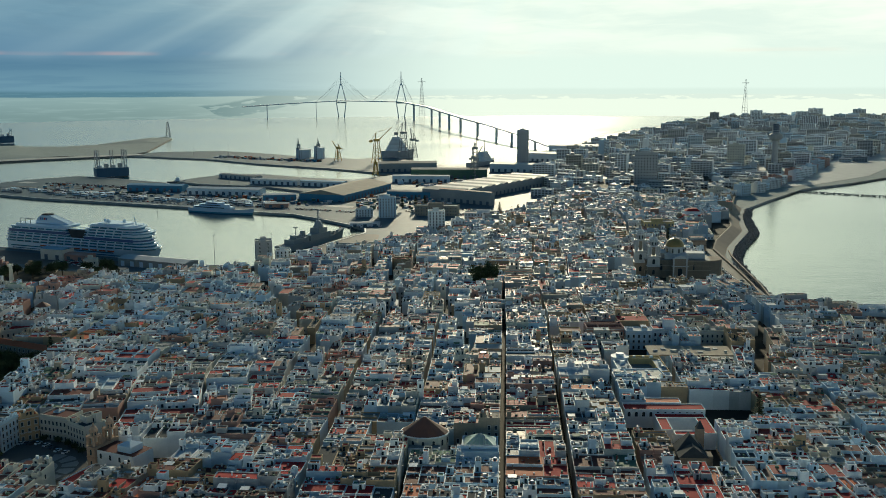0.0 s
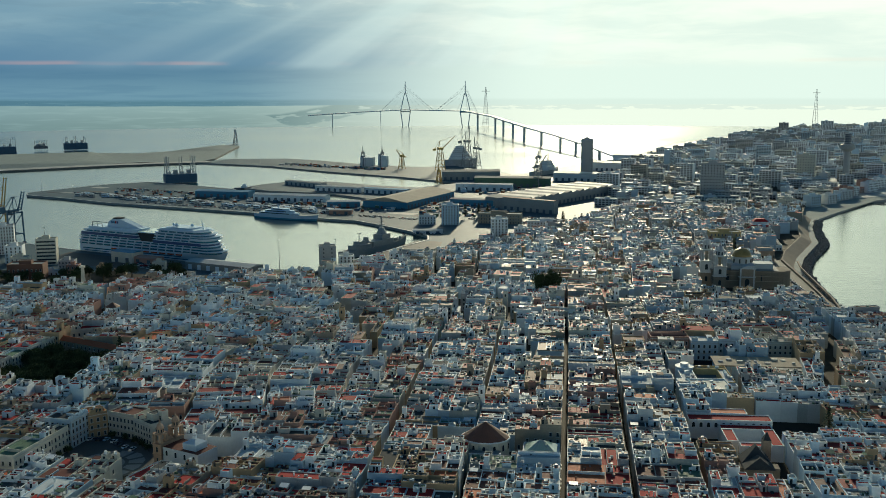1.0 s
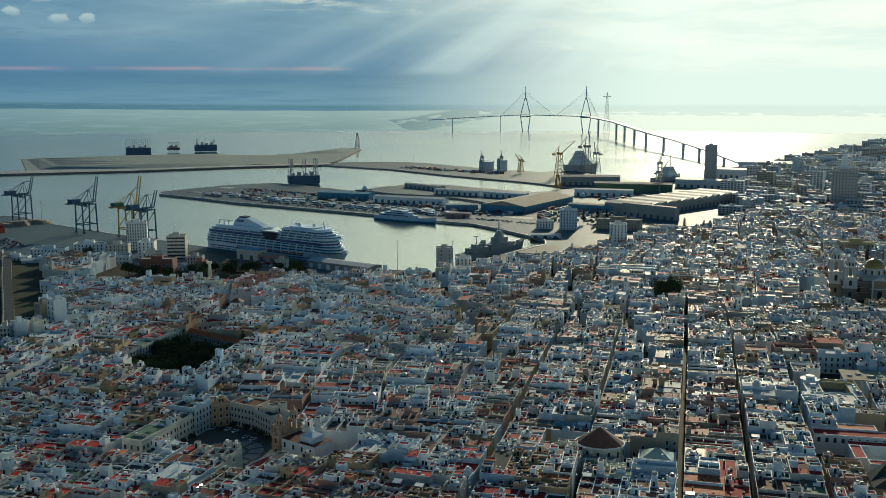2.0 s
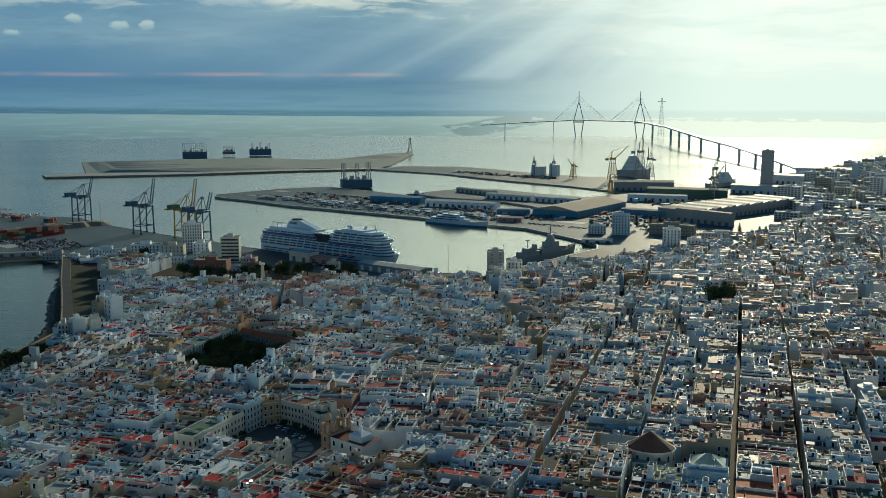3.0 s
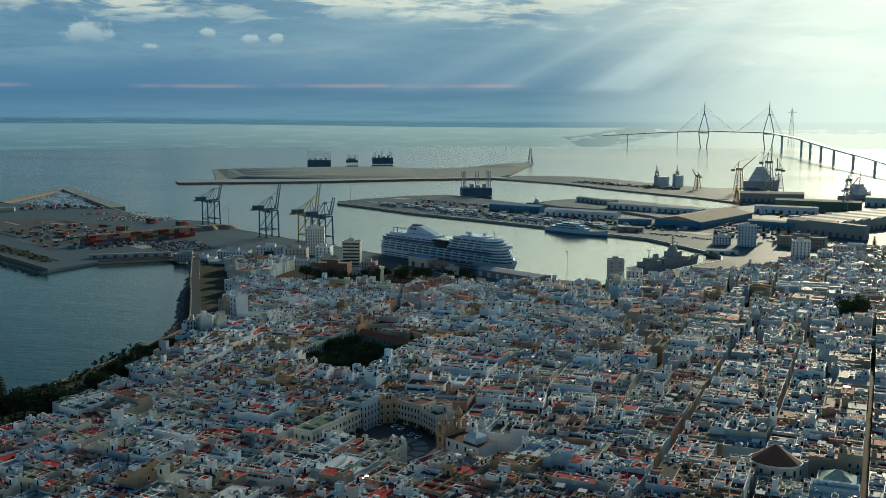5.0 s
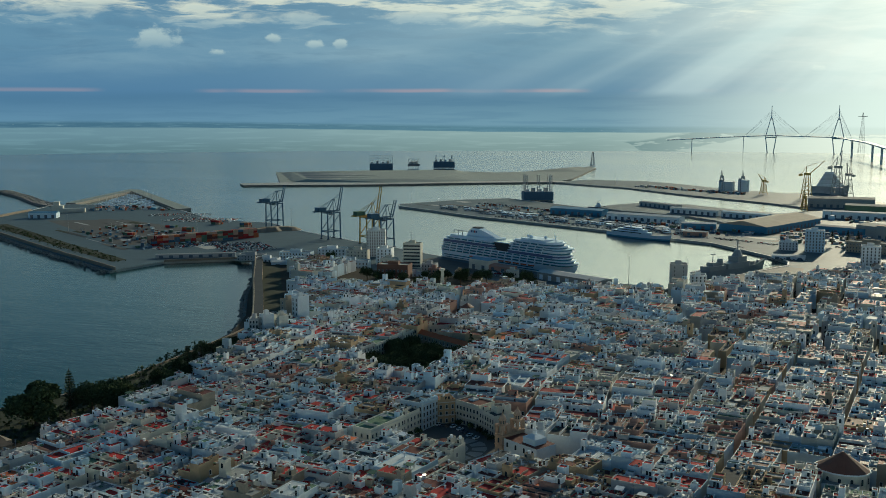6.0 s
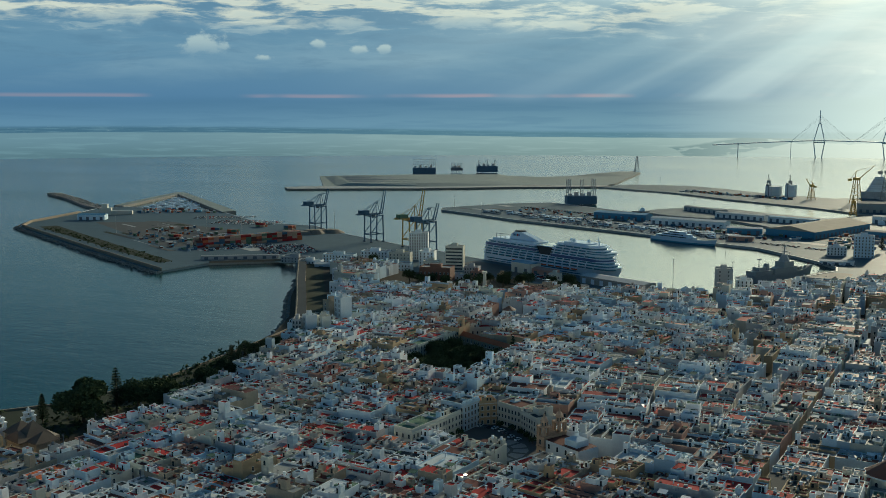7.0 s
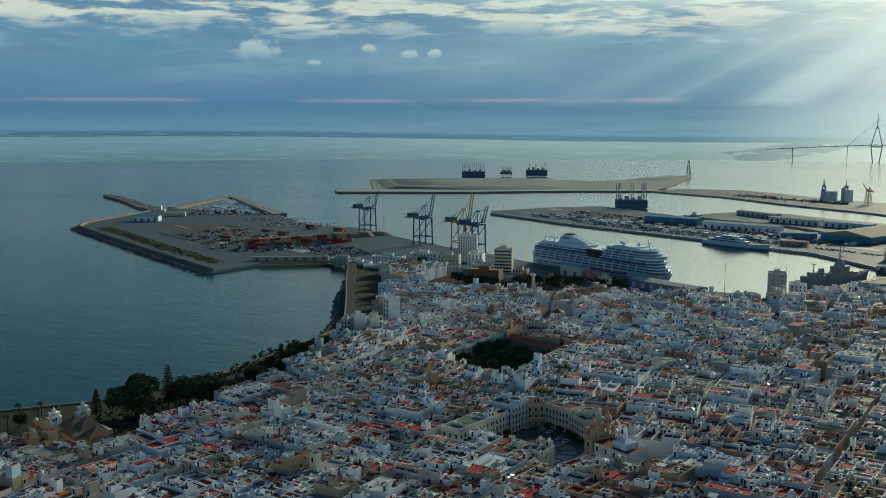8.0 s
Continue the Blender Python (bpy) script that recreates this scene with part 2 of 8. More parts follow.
GROUNDS = (
    ("darkroof", (0.055, 0.062, 0.066), 0.75, 0.3, 0.4), ("greenroof", (0.10, 0.17, 0.12), 0.7, 0.3, 0.3), ("asphalt", (0.055, 0.066, 0.074), 0.75, 0.3, 0.0),
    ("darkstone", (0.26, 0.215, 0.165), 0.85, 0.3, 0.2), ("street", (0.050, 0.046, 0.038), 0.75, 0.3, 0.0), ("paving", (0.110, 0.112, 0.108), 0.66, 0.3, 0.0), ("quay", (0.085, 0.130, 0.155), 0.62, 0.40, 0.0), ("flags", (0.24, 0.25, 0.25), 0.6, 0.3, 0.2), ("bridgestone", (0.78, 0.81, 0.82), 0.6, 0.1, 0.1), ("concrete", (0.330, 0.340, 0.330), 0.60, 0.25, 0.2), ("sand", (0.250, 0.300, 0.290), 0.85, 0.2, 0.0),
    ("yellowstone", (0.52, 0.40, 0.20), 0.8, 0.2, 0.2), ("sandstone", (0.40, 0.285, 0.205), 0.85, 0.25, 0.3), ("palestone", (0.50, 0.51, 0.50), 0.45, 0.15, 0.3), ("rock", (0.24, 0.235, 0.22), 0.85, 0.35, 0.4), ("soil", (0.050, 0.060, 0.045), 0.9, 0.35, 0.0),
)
for row in PAINTED + GROUNDS:
    name, colour, rough, grain, vary = row
    M[name] = material(name, colour, rough, 0.0, grain, 0.5, 0.14, 0.03, vary, 0.06 if name in ("sand", "soil", "rock", "quay", "asphalt", "paving") else 0.04 if name == "street" else 0.08 if name in ("red", "orange", "brown", "darkroof", "greenroof") else 0.22)
M["glass"] = material("glass", (0.030, 0.042, 0.05), 0.15, 0.0, 0.1, 0.3, 0.1, 0.0, 0.5)
M["deckglass"] = material("deckglass", (0.045, 0.17, 0.27), 0.2, 0.0, 0.1, 0.3, 0.1, 0.0, 0.4)
M["frame"] = material("frame", (0.5, 0.5, 0.48), 0.6, 0.0, 0.1)
M["steel"] = material("steel", (0.10, 0.13, 0.17), 0.5, 0.3, 0.2)
M["steelblue"] = material("steelblue", (0.03, 0.10, 0.18), 0.5, 0.2, 0.2)
M["yellow"] = material("yellow", (0.50, 0.30, 0.06), 0.5, 0.1, 0.2)
M["hullwhite"] = material("hullwhite", (0.54, 0.68, 0.79), 0.35, 0.0, 0.04, 0.2, 0.05)
M["hullblue"] = material("hullblue", (0.03, 0.08, 0.22), 0.35, 0.0, 0.05)
M["navygrey"] = material("navygrey", (0.27, 0.31, 0.32), 0.5, 0.1, 0.12, 0.3, 0.1)
M["bluesheet"] = material("bluesheet", (0.05, 0.22, 0.36), 0.5, 0.2, 0.15)
M["leaf"] = material("leaf", (0.056, 0.078, 0.040), 0.95, 0.0, 0.4, 1.0, 0.2, 0.0, 0.7, 0.02)
M["pine"] = material("pine", (0.035, 0.060, 0.034), 0.9, 0.0, 0.4, 1.0, 0.2, 0.0, 0.6, 0.1)
M["lamplight"] = bpy.data.materials.new("lamplight")
M["lamplight"].use_nodes = True
M["lamplight"].node_tree.nodes["Principled BSDF"].inputs["Emission Color"].default_value = (1.0, 0.86, 0.62, 1)
M["lamplight"].node_tree.nodes["Principled BSDF"].inputs["Emission Strength"].default_value = 4.0
M["bark"] = material("bark", (0.10, 0.075, 0.05), 0.9, 0.0, 0.4, 2.0)
M["tile"] = material("tile", (0.32, 0.22, 0.07), 0.35, 0.1, 0.2, 1.0, 0.15)
M["domebrown"] = material("domebrown", (0.17, 0.075, 0.05), 0.7, 0.0, 0.3, 1.5, 0.2)
M["slate"] = material("slate", (0.13, 0.10, 0.075), 0.7, 0.0, 0.3, 1.0, 0.2)
M["skylight"] = material("skylight", (0.42, 0.44, 0.42), 0.60, 0.0, 0.1, 0.4, 0.1, 0.0, 0.4)
M["greenglass"] = material("greenglass", (0.42, 0.52, 0.42), 0.18, 0.0, 0.1, 0.4, 0.1)


def water(name, deep, rough):
    m = bpy.data.materials.new(name)
    m.use_nodes = True
    n = Net(m.node_tree)
    geo = n.add("ShaderNodeNewGeometry")
    p = n.add("ShaderNodeBsdfPrincipled")
    mp = n.add("ShaderNodeMapping")
    mp.inputs["Rotation"].default_value = (0, 0, 0.5)
    mp.inputs["Scale"].default_value = (0.26, 0.74, 0.74)
    n.put(mp.inputs[0], geo.outputs["Position"])
    swell = n.noise(mp.outputs[0], 0.035, 3.0, 0.6)
    chop = n.noise(mp.outputs[0], 0.22, 4.0, 0.6)
    slick = n.noise(mp.outputs[0], 0.004, 3.0, 0.5)
    ripple = n.noise(mp.outputs[0], 0.8, 3.0, 0.6)
    h = n.math("ADD", n.math("ADD", n.math("MULTIPLY", swell, 1.6), n.math("MULTIPLY", chop, 0.75)), n.math("MULTIPLY", ripple, 0.22))
    b = n.add("ShaderNodeBump")
    b.inputs["Strength"].default_value = 0.30
    b.inputs["Distance"].default_value = 1.0
    n.put(b.inputs["Height"], h)
    n.put(p.inputs["Normal"], b.outputs[0])
    n.put(p.inputs["Base Color"], n.mix(n.step(slick, 0.4, 0.65), deep, tuple(c * 1.5 for c in deep)))
    n.put(p.inputs["Roughness"], n.math("MULTIPLY_ADD", slick, 0.12, rough))
    p.inputs["IOR"].default_value = 1.33
    p.inputs["Specular IOR Level"].default_value = 0.5
    n.put(n.add("ShaderNodeOutputMaterial").inputs[0], p.outputs[0])
    return m


M["water"] = water("water", (0.003, 0.036, 0.037), 0.12)


# ---- building blocks ----
class Geo:
    """Collects quads and polygons with a material for each face."""

    def __init__(self, at=(0, 0, 0), turn=0.0):
        self.v, self.f, self.m, self.mats = [], [], [], []
        self.place(at, turn)

    def place(self, at, turn=0.0):
        self.o = at
        self.c, self.s = math.cos(turn), math.sin(turn)
        return self

    def slot(self, name):
        if name not in self.mats:
            self.mats.append(name)
        return self.mats.index(name)

    def pt(self, x, y, z):
        self.v.append((self.o[0] + x * self.c - y * self.s, self.o[1] + x * self.s + y * self.c, self.o[2] + z))
        return len(self.v) - 1

    def face(self, pts, mat):
        self.f.append([self.pt(*p) for p in pts])
        self.m.append(self.slot(mat))

    def faces(self, pts, idx, mat):
        base = [self.pt(*p) for p in pts]
        k = self.slot(mat)
        for f in idx:
            self.f.append([base[i] for i in f])
            self.m.append(k)

    def box(self, x0, y0, z0, x1, y1, z1, mat, top=None, floor=False):
        P = [(x0, y0, z0), (x1, y0, z0), (x1, y1, z0), (x0, y1, z0), (x0, y0, z1), (x1, y0, z1), (x1, y1, z1), (x0, y1, z1)]
        F = [(0, 1, 5, 4), (1, 2, 6, 5), (2, 3, 7, 6), (3, 0, 4, 7)]
        if floor:
            F.append((3, 2, 1, 0))
        if top is None or top == mat:
            F.append((4, 5, 6, 7))
            self.faces(P, F, mat)
        else:
            self.faces(P, F, mat)
            self.face(P[4:], top)

    def prism(self, pts, z0, z1, mat, top=None):
        n = len(pts)
        P = [(x, y, z0) for x, y in pts] + [(x, y, z1) for x, y in pts]
        self.faces(P, [(i, (i + 1) % n, (i + 1) % n + n, i + n) for i in range(n)], mat)
        self.face(P[n:], top or mat)

    def frustum(self, x, y, z0, r0, z1, r1, mat, n=12, sx=1.0, sy=1.0, cap=True, phase=0.0):
        a = [2 * math.pi * (i + phase) / n for i in range(n)]
        P = [(x + r0 * sx * math.cos(t), y + r0 * sy * math.sin(t), z0) for t in a] + [(x + r1 * sx * math.cos(t), y + r1 * sy * math.sin(t), z1) for t in a]
        F = [(i, (i + 1) % n, (i + 1) % n + n, i + n) for i in range(n)]
        if cap and r1 > 0.01:
            F.append(tuple(range(n, 2 * n)))
        self.faces(P, F, mat)

    def dome(self, x, y, z, r, h, mat, n=16, rings=5, sx=1.0, sy=1.0):
        for k in range(rings):
            a, b = math.pi / 2 * k / rings, math.pi / 2 * (k + 1) / rings
            self.frustum(x, y, z + h * math.sin(a), r * math.cos(a), z + h * math.sin(b), max(r * math.cos(b), 0.02), mat, n, sx, sy, cap=False)

    def beam(self, a, b, w, mat, w2=None):
        """A square bar from a to b."""
        a, b = Vector(a), Vector(b)
        d = (b - a).normalized()
        s = d.cross(Vector((0, 0, 1)))
        s = s.normalized() if s.length > 1e-3 else Vector((1, 0, 0))
        u = s.cross(d)
        w2 = w if w2 is None else w2
        P = [a + s * i * w / 2 + u * j * w / 2 for i, j in ((-1, -1), (1, -1), (1, 1), (-1, 1))] + [b + s * i * w2 / 2 + u * j * w2 / 2 for i, j in ((-1, -1), (1, -1), (1, 1), (-1, 1))]
        self.faces([tuple(p) for p in P], [(0, 1, 5, 4), (1, 2, 6, 5), (2, 3, 7, 6), (3, 0, 4, 7), (4, 5, 6, 7), (3, 2, 1, 0)], mat)

    def mesh(self, name):
        me = bpy.data.meshes.new(name)
        me.from_pydata(self.v, [], self.f)
        for s in self.mats:
            me.materials.append(M[s])
        me.polygons.foreach_set("material_index", self.m)
        me.update()
        return me


def part(name, geo, parent=None, label="", at=None, turn=0.0):
    """Links one mesh, under a thing where one is given."""
    ob = new(name, geo.mesh(name) if isinstance(geo, Geo) else geo)
    if parent is not None:
        ob.parent = parent
    if at is not None:
        ob.location, ob.rotation_euler = at, (0, 0, turn)
    if label:
        ob["label"] = label
    return ob


def thing(name, at, turn, label, category, group="", kind=""):
    ob = new(name)
    ob.location, ob.rotation_euler = at, (0, 0, turn)
    return tagged(ob, label, category, group, kind)


def inside(x, y, poly):
    hit, n = False, len(poly)
    for i in range(n):
        (x0, y0), (x1, y1) = poly[i], poly[(i + 1) % n]
        if (y0 > y) != (y1 > y) and x < (x1 - x0) * (y - y0) / (y1 - y0) + x0:
            hit = not hit
    return hit


# ---- sea, land, distance ----
g = Geo()
rings = [0, 60, 150, 300, 500, 800, 1200, 1800, 2600, 3100, 3660]
for a in range(72):
    t0, t1 = 2 * math.pi * a / 72, 2 * math.pi * (a + 1) / 72
    for r0, r1 in zip(rings, rings[1:]):
        q = [(r0 * math.cos(t0), r0 * math.sin(t0), 0), (r1 * math.cos(t0), r1 * math.sin(t0), 0), (r1 * math.cos(t1), r1 * math.sin(t1), 0), (r0 * math.cos(t1), r0 * math.sin(t1), 0)]
        g.face(q if r0 else [q[0], q[1], q[2]], "water")
tagged(part("water", g), "calm grey-green bay and sea water with low swell", "water", kind="structure")

PORT = [(-537, 770), (-549, 787), (-612, 736), (-620, 673), (-785, 752), (-1031, 877), (-1064, 921), (-1106, 1046), (-1137, 1115), (-1120, 1150), (-985, 1150), (-914, 1140), (-793, 1054), (-700, 1050), (-630, 998), (-519, 936), (-465, 912), (-398, 875),
        (-186, 779), (-153, 774), (-140, 806), (-75, 942), (-77, 966), (-97, 997), (-133, 1040), (-164, 1074), (-193, 1086), (-297, 1140), (-352, 1165), (-422, 1196), (-507, 1233), (-588, 1282), (-655, 1317), (-669, 1344), (-642, 1399), (-610, 1458), (-551, 1507), (-479, 1462), (-391, 1402), (-335, 1318), (-232, 1252), (-188, 1244)]
PORT2 = [(-180, 1284), (-193, 1301), (-245, 1352), (-336, 1381), (-384, 1424), (-367, 1472), (-330, 1525), (-267, 1517), (-200, 1466), (-130, 1432), (-70, 1500), (-162, 1592), (-208, 1625), (-308, 1697), (-430, 1806), (-563, 1873), (-600, 1890), (-560, 1985), (-442, 1998), (-365, 1946), (-256, 1845), (-150, 1790), (-100, 1830), (-60, 1760), (15, 1640), (64, 1700), (123, 1856), (250, 2033), (385, 2453), (581, 2797), (845, 3134), (1000, 3460)]
COAST = [(1640, 3230), (1300, 2700), (960, 2050), (780, 1640), (640, 1426), (540, 1335), (459, 1275), (411, 1205), (337, 1095), (317, 1039), (300, 975), (292, 937), (254, 851), (240, 811), (234, 786), (226, 730), (219, 671), (213, 629), (224, 606), (242, 582), (262, 545), (300, 480), (340, 400), (380, 250), (400, 0), (-300, -60), (-420, 120), (-400, 270), (-362, 325), (-352, 380), (-356, 430), (-362, 488), (-388, 544), (-430, 606), (-482, 694)]
g = Geo()
g.prism(PORT + PORT2 + COAST, -4, 2.4, "concrete", "quay")
tagged(part("ground", g), "port quays and low ground of grey asphalt and concrete", "ground", kind="structure")
# the old town stands a few metres higher
TOWN = [(c[0] * 1.0, c[1]) for c in COAST[8:]] + [(-520, 755), (-410, 752), (-330, 748), (-250, 735), (-150, 748), (-110, 790), (-52, 880), (-5, 935), (60, 1010), (120, 1130), (170, 1330), (300, 1460), (430, 1420)]
TOWN = [(x - 15 if 780 < y < 1100 and x > 200 else x - 3 if x > 200 else x + 3 if x < -330 else x, y) for x, y in TOWN]
g = Geo()
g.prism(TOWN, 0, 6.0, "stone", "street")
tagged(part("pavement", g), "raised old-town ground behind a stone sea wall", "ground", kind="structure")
ISLE = [(-1088, 1662), (-1290, 1955), (-1140, 2050), (-900, 2160), (-815, 2150), (-729, 2250), (-690, 2480), (-655, 2420), (-593, 1999), (-600, 1880), (-714, 1900), (-840, 1767)]
g = Geo()
g.prism(ISLE, -3, 2.5, "rock", "sand")
tagged(part("ground", g), "long sandy quay island in the bay", "ground", kind="structure")
# heaped sand on the island, with long dressed ridges at one end, and a mole along its front
for low, high, z, label in (
        ([(-1078, 1690), (-1272, 1945), (-1120, 2043), (-893, 2146), (-830, 2060), (-745, 1875), (-880, 1765)], [(-1060, 1712), (-1222, 1912), (-1100, 2020), (-905, 2122), (-870, 2030), (-850, 1900), (-900, 1795)], 7.5, "broad flat heap of dredged sand"),
        ([(-768, 2192), (-737, 2262), (-693, 2440), (-662, 2400), (-640, 2250)], [(-722, 2260), (-714, 2300), (-693, 2390), (-682, 2350), (-684, 2280)], 6.5, "low rounded sand bank")):
    g = Geo()
    n = len(low)
    g.faces([(x, y, 2.4) for x, y in low] + [(x, y, z) for x, y in high], [(i, i + n, (i + 1) % n + n, (i + 1) % n) for i in range(n)], "sand")
    g.face([(x, y, z) for x, y in high[::-1]], "sand")
    tagged(part("sand_bank", g), label, "ground", kind="structure")
for k in range(8):
    f = (k + 0.6) / 8.4
    g = Geo()
    g.place((-1060 - 160 * f + 4, 1712 + 198 * f + 4, 7.4), radians(24.5))
    e = 70 + 110 * ((k * 0.618) % 1.0)
    g.faces([(0, -7, 0), (e, -7, 0), (e, 7, 0), (0, 7, 0), (6, 0, 1.6), (e - 14, 0, 1.0)], [(0, 1, 5, 4), (2, 3, 4, 5), (1, 2, 5), (3, 0, 4)], ("concrete", "sand")[k % 2])
    tagged(part("sand_ridge", g), "long dressed ridge of pale sand", "ground", "sand ridges", "structure")
g = Geo()
g.prism([(-1113, 1573), (-1147, 1612), (-1083, 1668), (-905, 1732), (-745, 1850), (-590, 1930), (-571, 1901), (-733, 1811), (-894, 1688)], -3, 3.2, "rock", "concrete")
tagged(part("quay", g), "long low concrete mole along the sandy island", "quay", kind="structure")
# pale open ground of the isthmus
g = Geo()
g.prism([(130, 1290), (150, 1480), (260, 1960), (400, 2440), (590, 2780), (860, 3120), (1003, 3463), (1636, 3228), (1280, 2700), (940, 2060), (760, 1650), (620, 1440), (500, 1330), (420, 1290), (300, 1240)], 2.0, 2.6, "concrete", "concrete")
tagged(part("ground", g), "pale open ground along the isthmus", "ground", kind="structure")
g = Geo()
g.prism([(-1436, 1288), (-1418, 1304), (-1300, 1232), (-1176, 1150), (-1110, 1118), (-1122, 1103), (-1190, 1136), (-1310, 1216)], -3, 3.4, "rock")
tagged(part("breakwater", g), "dark rubble mole in front of the harbour", "breakwater", kind="structure")
g = Geo()
g.prism([(-1140, 1150), (-1236, 1400), (-1215, 1402), (-910, 1158), (-918, 1136), (-1205, 1370), (-1120, 1150)], -3, 4, "rock", "sand")
tagged(part("breakwater", g), "pale marina arm of rubble and concrete", "breakwater", kind="structure")


# ---- the old town ----
SKEW = radians(-3.7)
CU, SU = math.cos(SKEW), math.sin(SKEW)


def town(u, v):
    """Street-grid coordinates to the plan: v runs along the streets."""
    return u * CU - v * SU, u * SU + v * CU


def winding(u, v):
    """How far the lanes stray sideways; the long straight streets in the middle stay true."""
    calm = min(1.0, max(0.0, (abs(u + 10) - 66) / 60.0) + max(0.0, (v - 560) / 120.0))
    return calm * 20.0 * noise.noise((u * 0.007 + 3.1, v * 0.0085, 0.4))


# spaces kept free of houses: middle, half sizes and turn in the plan
FREE = []


def keep_free(x, y, a, b, turn=0.0):
    FREE.append((x, y, a, b, math.cos(turn), math.sin(turn)))


def is_free(x, y, margin=0.0):
    for fx, fy, a, b, c, s in FREE:
        dx, dy = x - fx, y - fy
        if abs(dx * c + dy * s) < a + margin and abs(-dx * s + dy * c) < b + margin:
            return True
    return False


def near_line(x, y, x0, y0, x1, y1, d):
    k = max(0.0, min(1.0, ((x - x0) * (x1 - x0) + (y - y0) * (y1 - y0)) / ((x1 - x0) ** 2 + (y1 - y0) ** 2)))
    return math.hypot(x - x0 - k * (x1 - x0), y - y0 - k * (y1 - y0)) < d


keep_free(172, 703, 38, 29)                  # cathedral
keep_free(-8, 362, 9, 9)                     # oval church
keep_free(13, 358, 7, 7)                     # glass court
PLAZA = [(-178, 355), (-174, 370), (-171, 382), (-165, 387), (-152, 382), (-142, 374), (-133, 361), (-136, 348), (-147, 342), (-165, 339), (-179, 340)]
keep_free(-157, 358, 16, 21)                 # church square
keep_free(-141, 351, 11, 9)
keep_free(-120, 356, 13, 8, radians(-25))    # twin-tower church
keep_free(-129, 335, 7, 1, radians(68))
keep_free(-182, 352, 1, 15)                  # houses round the square
keep_free(-178, 378, 4, 4)
keep_free(-157, 389, 5, 2, radians(-21))
keep_free(-144, 382, 4, 2, radians(-38))
SQUARE = [(-250, 458), (-226, 430), (-206, 436), (-198, 466), (-198, 484), (-250, 506)]    # tree-filled square
keep_free(-227, 480, 17, 18, radians(-8))
keep_free(-225, 452, 13, 11, radians(-20))
keep_free(-209, 462, 8, 24)
keep_free(-224, 510, 24, 2, radians(-27))
keep_free(-252, 488, 2, 28)
keep_free(-238, 539, 8, 4, radians(30))
keep_free(124, 487, 21, 16)                  # market and its square
keep_free(94, 456, 11, 14)                   # courtyard building
keep_free(92, 392, 15, 15)                   # convent school
keep_free(127, 518, 28, 3)                   # row of houses behind it
keep_free(80, 521, 18, 4)
keep_free(22.5, 484, 6, 6)                   # stone hall
keep_free(91, 350, 5, 6)                     # dark-roofed church
keep_free(124, 398, 9, 11)                   # school yard
keep_free(-316, 268, 18, 15)                 # church by the sea
keep_free(-333, 522, 10, 7)                  # slab block
keep_free(-329, 487, 8, 6)
keep_free(28, 664, 6, 3)                    # two trees
keep_free(-330, 705, 36, 18)                 # long garden square
keep_free(-241, 583, 6, 6)                   # small dome
keep_free(-360, 718, 16, 10)                 # brown hall
DIAGONALS = [(-39, 712, -22, 560), (-10, 690, 16, 480), (-140, 715, -60, 485), (150, 455, 184, 560), (84, 640, 147, 735), (-244, 565, -300, 740)]

WALLS = ["white"] * 12 + ["bluewhite"] * 10 + ["cream"] * 3 + ["ochre", "greywall"] + ["ochre", "rose", "stone", "greywall", "greywall"]
ROOFS = ["red"] * 18 + ["brown"] * 10 + ["orange"] * 2 + ["greyroof"] * 7 + ["paleroof"] * 4 + ["darkroof"] * 7 + ["greenroof"] * 3
FRONTS = ["cream"] * 4 + ["ochre"] * 2 + ["stone"] * 2 + ["rose", "white", "bluewhite", "greywall"]
rnd = random.Random(11)
LIPS = (0.08, 0.15, 0.25, 0.35, 0.5)


def shell(g, x0, y0, x1, y1, z0, z1, wall, roof, rim=0.3, lip=0.5):
    """Walls, parapet with thickness and a sunk terrace."""
    a, b = (x0 + rim, y0 + rim, x1 - rim, y1 - rim), z1 - lip
    P = [(x0, y0, z0), (x1, y0, z0), (x1, y1, z0), (x0, y1, z0), (x0, y0, z1), (x1, y0, z1), (x1, y1, z1), (x0, y1, z1),
         (a[0], a[1], z1), (a[2], a[1], z1), (a[2], a[3], z1), (a[0], a[3], z1), (a[0], a[1], b), (a[2], a[1], b), (a[2], a[3], b), (a[0], a[3], b)]
    F = []
    for i in range(4):
        j = (i + 1) % 4
        F += [(i, j, j + 4, i + 4), (i + 4, j + 4, j + 8, i + 8), (i + 8, j + 8, j + 12, i + 12)]
    g.faces(P, F, wall)
    g.face([(a[0], a[1], b + 0.004), (a[2], a[1], b + 0.004), (a[2], a[3], b + 0.004), (a[0], a[3], b + 0.004)], roof)


def roof_bits(g, x0, y0, x1, y1, z, wall, r):
    """Low hatches, vents, planters and pipes that lie on a terrace."""
    for k in range(r.randint(2, 7)):
        a, b, h = r.uniform(0.3, 1.3), r.uniform(0.3, 1.3), r.uniform(0.2, 0.8)
        if x1 - x0 < a + 0.3 or y1 - y0 < b + 0.3:
            continue
        px, py = r.uniform(x0, x1 - a), r.uniform(y0, y1 - b)
        g.box(px, py, z, px + a, py + b, z + h, r.choice((wall, "white", "greywall", "darkroof", "brown", "greenroof", "paleroof")))


